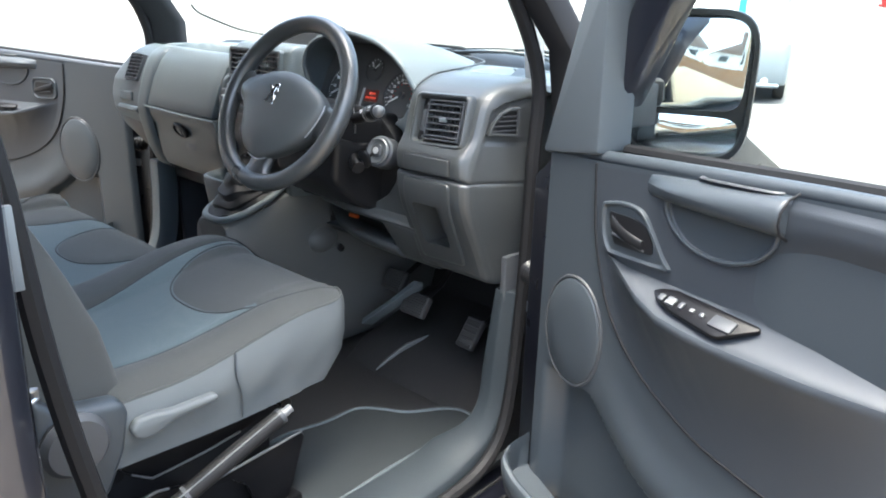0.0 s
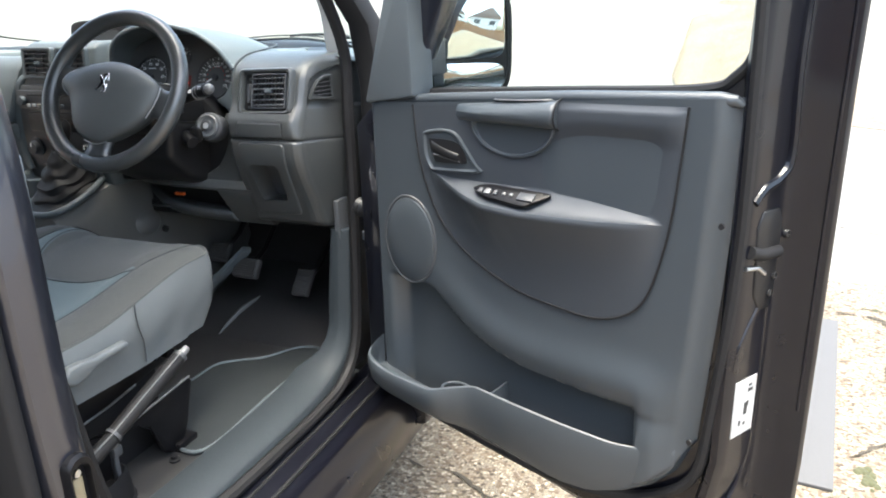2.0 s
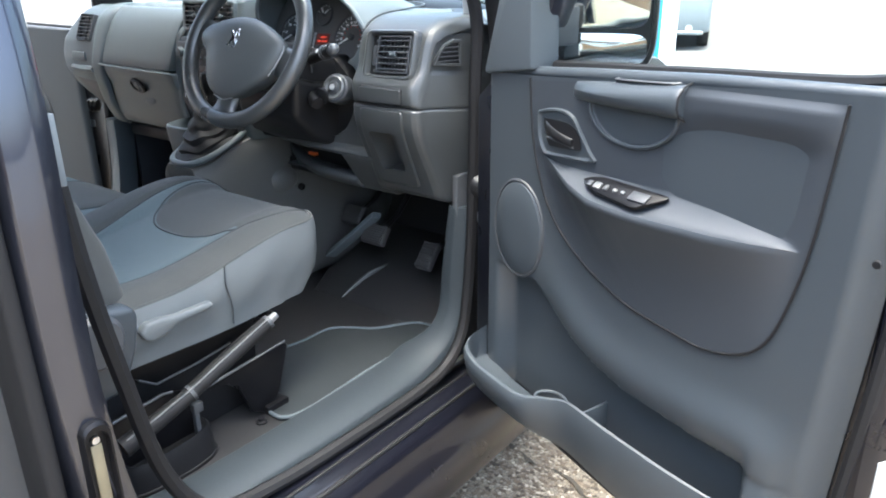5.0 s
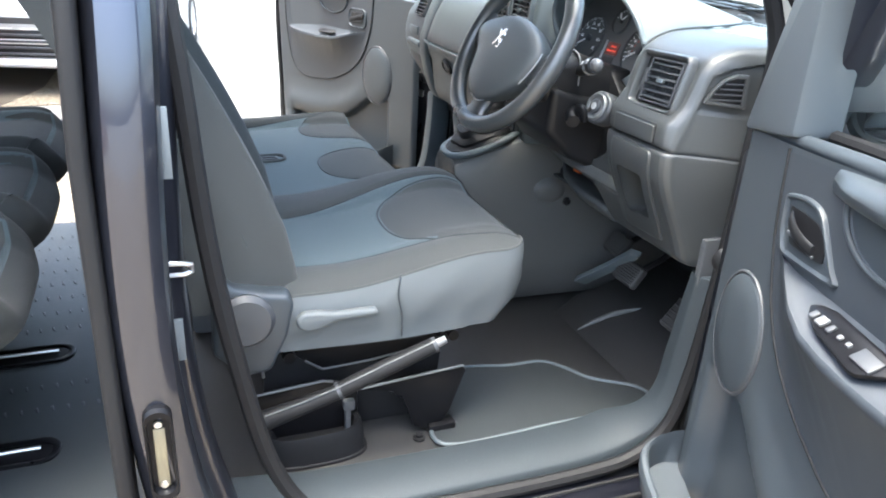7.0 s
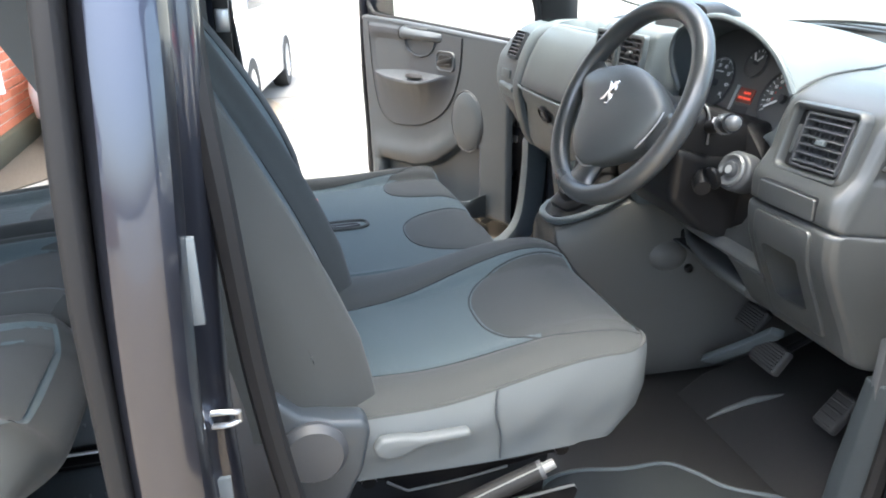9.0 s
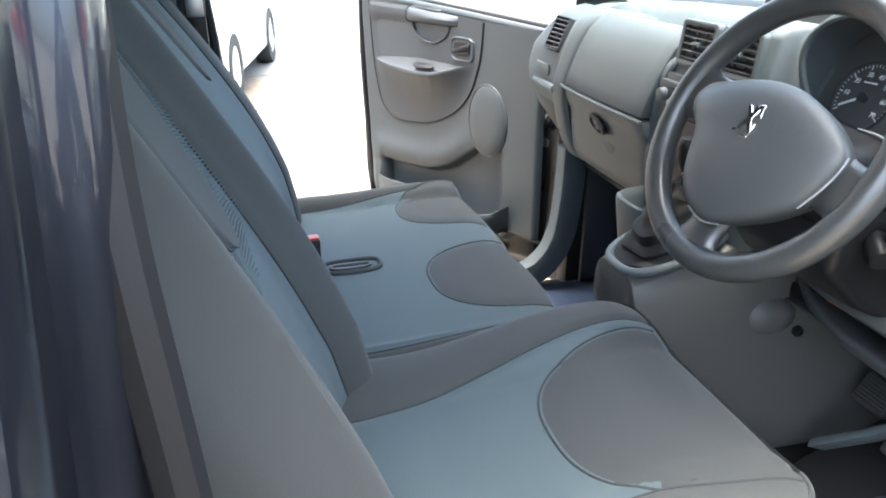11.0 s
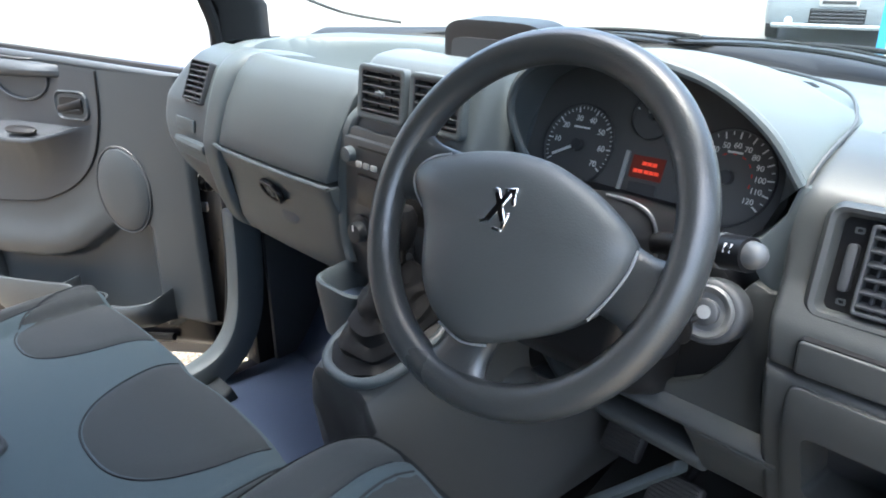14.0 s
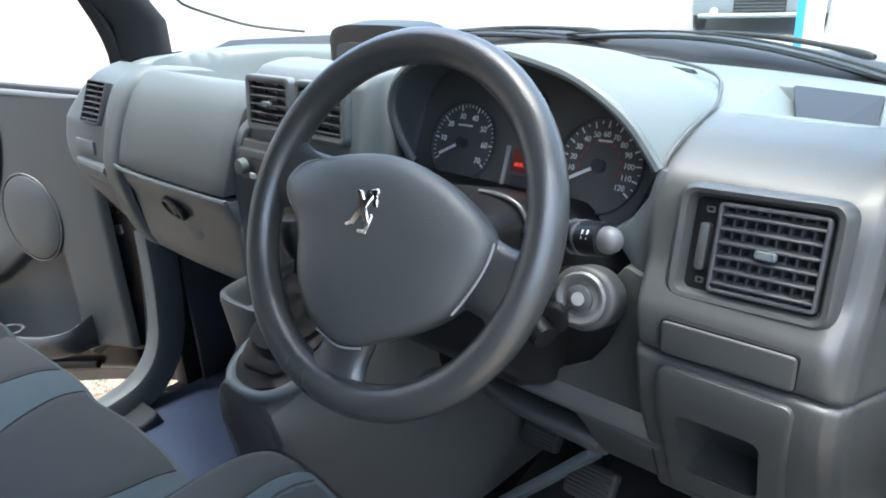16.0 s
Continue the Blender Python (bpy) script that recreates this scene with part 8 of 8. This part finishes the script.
def car(name, label, at, paint, L=4.2, W=1.75, H=1.45, van_like=False):
    """A parked car: body, cabin, wheels, lamps, grille. Local: nose towards +y, on the ground at z = 0."""
    t = thing(name, label, "car" if not van_like else "van", at)
    hl, hw = L / 2, W / 2
    nose = [(-hl, 0.42), (-hl + 0.03, 0.75), (-hl + 0.12, 0.92), (hl - 1.15, 0.92), (hl - 0.25, 0.74), (hl - 0.05, 0.62), (hl, 0.45), (hl - 0.05, 0.22), (-hl + 0.1, 0.22)]
    if van_like:
        nose = [(-hl, 0.45), (-hl, 1.2), (hl - 1.0, 1.25), (hl - 0.35, 1.12), (hl - 0.06, 0.95), (hl, 0.55), (hl - 0.05, 0.28), (-hl + 0.1, 0.28)]
    loops = [[(x, y * (0.97 if abs(x) > hw * 0.95 else 1), z) for y, z in nose] for x in (-hw, -hw * 0.93, -hw * 0.5, 0, hw * 0.5, hw * 0.93, hw)]
    part("body", rounded(bm_loft(loops), 0.05, 3, 30), paint, t)
    if van_like:
        cab = [(-hl + 0.02, 1.2), (-hl + 0.05, H), (hl - 1.75, H), (hl - 1.0, 1.22)]
    else:
        cab = [(-hl + 0.35, 0.9), (-hl + 0.95, H - 0.04), (-0.1, H), (hl - 1.75, H - 0.1), (hl - 1.05, 0.9)]
    loops = [[(x * (1 if z < (1.3 if van_like else 1.0) else 0.82), y, z) for y, z in cab] for x in (-hw * 0.94, -hw * 0.5, hw * 0.5, hw * 0.94)]
    part("cabin", rounded(bm_loft(loops), 0.04, 2, 30), paint, t)
    part("windscreen", bm_grid(lambda a, b: (lerp(-0.8, 0.8, a) * hw * lerp(1, 0.88, b), cab[-1][0] + 0.02 - (b * 0.92 + 0.04) * (cab[-1][0] - cab[-2][0]), cab[-1][1] + 0.03 + (b * 0.92) * (cab[-2][1] - cab[-1][1])), 4, 4), M_CARGLASS, t)
    for sx in (-1, 1):
        part("side_glass", bm_prism([(cab[0][0] + 0.25, cab[0][1] + 0.06), (cab[1][0] + 0.15, H - 0.12), (cab[-2][0] - 0.02, H - 0.16), (cab[-1][0] - 0.2, cab[-1][1] + 0.06)], 'x', sx * hw * 0.87, sx * hw * 0.90, 0.01), M_CARGLASS, t)
        part("headlamp", bm_box(sx * hw * 0.62 - 0.17, sx * hw * 0.62 + 0.17, hl - 0.24, hl - 0.07, 0.60 if not van_like else 0.82, 0.76 if not van_like else 1.02, 0.05, 3), M_LAMP, t)
        part("fog_lamp", bm_move(bm_spin([(0.06, 0), (0.055, 0.02), (0, 0.025)], 20), frame_of((sx * hw * 0.66, hl - 0.035, 0.34), (1, 0, 0), (0, 0, 1)) @ pose(0, 0, 0, 180, 0, 0)), M_LAMP, t)
        for wy in (-hl + 0.8, hl - 0.85):
            wh = part("wheel", bm_move(bm_spin([(0.20, -0.09), (0.30, -0.09), (0.315, -0.06), (0.315, 0.06), (0.30, 0.09), (0.20, 0.09)], 32, True), frame_of((sx * (hw - 0.08), wy, 0.315), (0, 1, 0), (0, 0, 1))), M_TYRE, t, "black tyre")
            rim = [bm_move(bm_spin([(0.205, -0.02), (0.205, 0.085), (0.19, 0.085), (0.185, -0.02)], 28, True), frame_of((sx * (hw - 0.08), wy, 0.315), (0, sx, 0), (0, 0, 1)))]
            for k in range(5):
                rim.append(bm_move(bm_box(-0.025, 0.025, 0.02, 0.195, 0.055, 0.075, 0.008), frame_of((sx * (hw - 0.08), wy, 0.315), (0, sx, 0), (0, 0, 1)) @ pose(0, 0, 0, 0, 0, 72 * k)))
            part("rim", bm_join(*rim), M_STEEL, wh, "silver five-spoke rim")
    for k in range(4):
        part("grille_bar", bm_box(-hw * 0.36, hw * 0.36, hl - 0.03, hl + 0.012, 0.34 + 0.05 * k, 0.36 + 0.05 * k, 0.006), M_DARK, t)
    part("grille", bm_box(-hw * 0.38, hw * 0.38, hl - 0.06, hl - 0.005, 0.32, 0.54, 0.01), M_BLACK, t, "dark grille")
    part("bumper", bm_box(-hw * 0.9, hw * 0.9, hl - 0.12, hl + 0.03, 0.24, 0.31, 0.03, 3), paint, t)
    part("plate", bm_box(-0.26, 0.26, hl + 0.010, hl + 0.022, 0.56, 0.67, 0.004), M_LABEL, t, "blank number plate")
    part("plate_bar", bm_box(-0.22, 0.22, hl + 0.022, hl + 0.024, 0.59, 0.64), M_PRINT, t)
    return t


# beyond the passenger's side: brick house with a bay window, two parked cars
car("silver_car", "silver hatchback parked nose-on by the brick house", pose(-7.17, -0.61, 0, 0, 0, -100.8), M_SILVERCAR, 3.95)
car("red_car", "red hatchback parked across the road", pose(-1.0, 19.6, ground_z(0, 19), 0, 0, 100), M_REDCAR)
car("white_van", "white van parked ahead, seen through the windscreen", pose(-4.3, 14.26, 0.02, 0, 0, 200), M_VANPAINT, 4.8, 1.95, 2.1, True)


# brick house beside the yard
house = thing("brick_house", "red brick house with pale mortar, stone plinth and white bay window", "house", (-8.0, -5.0, 0))
hp = lambda nm, bm, m, lb="": child_at(part(nm, bm, m, house, lb), house)
bpy.context.view_layer.update()
hp("wall", bm_box(-14.0, -3.75, -9.0, -1.965, 0.0, 5.6), M_MORTAR, "mortar bed of the brick walls")
hp("plinth", rounded(bm_box(-14.05, -3.70, -9.05, -1.90, 0.0, 0.20), 0.03), mat("mossy_stone", (0.050, 0.046, 0.026), 0.95, vary=0.45, big=5, fine=60, bump=0.8, depth=0.02), "dark mossy plinth")
hp("roof", bm_prism([(-9.3, 5.5), (-1.6, 5.5), (-5.5, 8.0)], 'x', -14.3, -3.4), M_ROOF, "brown tiled roof")
hp("bay_window", rounded(bm_box(-7.75, -6.18, -1.96, -1.62, 0.66, 2.1), 0.02), M_UPVC, "white bay window")
for k in range(3):
    hp("pane", bm_box(-7.68 + 0.5 * k, -7.26 + 0.5 * k, -1.62, -1.612, 0.92, 2.0, 0.004), M_CARGLASS, "window pane")
hp("drain_pipe", bm_tube([(-5.07, -1.92, 0.52), (-5.07, -1.92, 5.4)], 0.04, 12), M_UPVC, "white drain pipe")
hp("earth_bed", bm_prism([(-12.0, -2.0), (-3.45, -2.0), (-3.86, -1.78), (-4.6, -1.27), (-5.6, -0.95), (-12.0, -0.8)], 'z', -0.05, 0.012), M_DIRT, "bare damp earth along the wall")
BRK = bm_box(-0.108, 0.108, -0.006, 0.006, -0.032, 0.032, 0.004, 1)
me = bpy.data.meshes.new("brick")
BRK.to_mesh(me)
BRK.free()
me.materials.append(M_BRICK)


def brick(x, y, z, turn):
    o = new("brick", me)
    o.parent = house
    o.matrix_parent_inverse = house.matrix_world.inverted()
    o.matrix_basis = pose(x, y, z, 0, 0, turn)


for r in range(17):
    z = 0.235 + 0.0755 * r
    for k in range(17):
        x = -3.86 - 0.2255 * k - (0.112 if r % 2 else 0)
        if not (x < -6.06 and z > 0.62):
            brick(x, -1.961, z, 0)


# gate post by the van, fence and plastered houses across the yard behind the viewer
post = thing("gate_post", "white and blue painted post", "post", (-1.28, 7.2, 0))
part("shaft", bm_box(-0.10, 0.10, -0.06, 0.06, 0.0, 2.4, 0.01), M_UPVC, post)
part("band", bm_box(-0.104, -0.03, -0.064, 0.064, 0.3, 2.3, 0.004), mat("blue_paint", (0.05, 0.35, 0.55), 0.5, bump=0), post, "blue stripe")
M_PLASTER = mat("white_plaster", (0.75, 0.74, 0.70), 0.9, vary=0.08, big=2, fine=80, bump=0.3)
M_FENCE = mat("brown_fence_board", (0.28, 0.15, 0.07), 0.8, vary=0.25, big=8, fine=90, bump=0.3)


def cottage(x, y, turn):
    """A plastered house with a pitched roof, a door and four windows facing its local -y."""
    h = thing("plastered_house", "white plastered house with a brown tiled roof", "house", pose(x, y, 0, 0, 0, turn), group="houses across the yard")
    part("wall", bm_box(-3.4, 3.4, 0.0, 6.0, 0.0, 5.0, 0.02), M_PLASTER, h)
    part("roof", bm_prism([(-3.8, 4.9), (3.8, 4.9), (0.0, 7.8)], 'y', -0.35, 6.35, 0.02), M_ROOF, h, "brown tiled roof")
    part("door", bm_box(-0.5, 0.5, -0.06, 0.0, 0.0, 2.1, 0.01), M_FENCE, h)
    for wx, wz in ((-2.1, 1.0), (2.1, 1.0), (-1.8, 3.2), (1.8, 3.2)):
        f = part("window_frame", bm_ring([(wx - 0.8, wz), (wx + 0.8, wz), (wx + 0.8, wz + 1.3), (wx - 0.8, wz + 1.3)], [(wx - 0.7, wz + 0.1), (wx + 0.7, wz + 0.1), (wx + 0.7, wz + 1.2), (wx - 0.7, wz + 1.2)], 0.0, 0.06), M_UPVC, h)
        f.matrix_local = frame_of((0, 0, 0), (1, 0, 0), (0, 0, 1))
        part("pane", bm_box(wx - 0.7, wx + 0.7, -0.02, -0.01, wz + 0.1, wz + 1.2), M_CARGLASS, h)
    return h


cottage(3.5, -21.0, 185)
cottage(12.5, -21.5, 188)
fence = thing("fence", "brown close-boarded garden fence", "fence", pose(6.0, -10.5, 0, 0, 0, 8))
for k in range(46):
    part("board", bm_box(-5.06 + 0.22 * k, -4.85 + 0.22 * k, -0.012 if k % 2 else 0.0, 0.012 if k % 2 else 0.022, 0.05, 1.75, 0.004, 1), M_FENCE, fence)
for k in range(6):
    part("post", bm_box(-5.05 + 2.0 * k, -4.95 + 2.0 * k, 0.02, 0.12, 0.0, 1.8, 0.01), M_FENCE, fence)
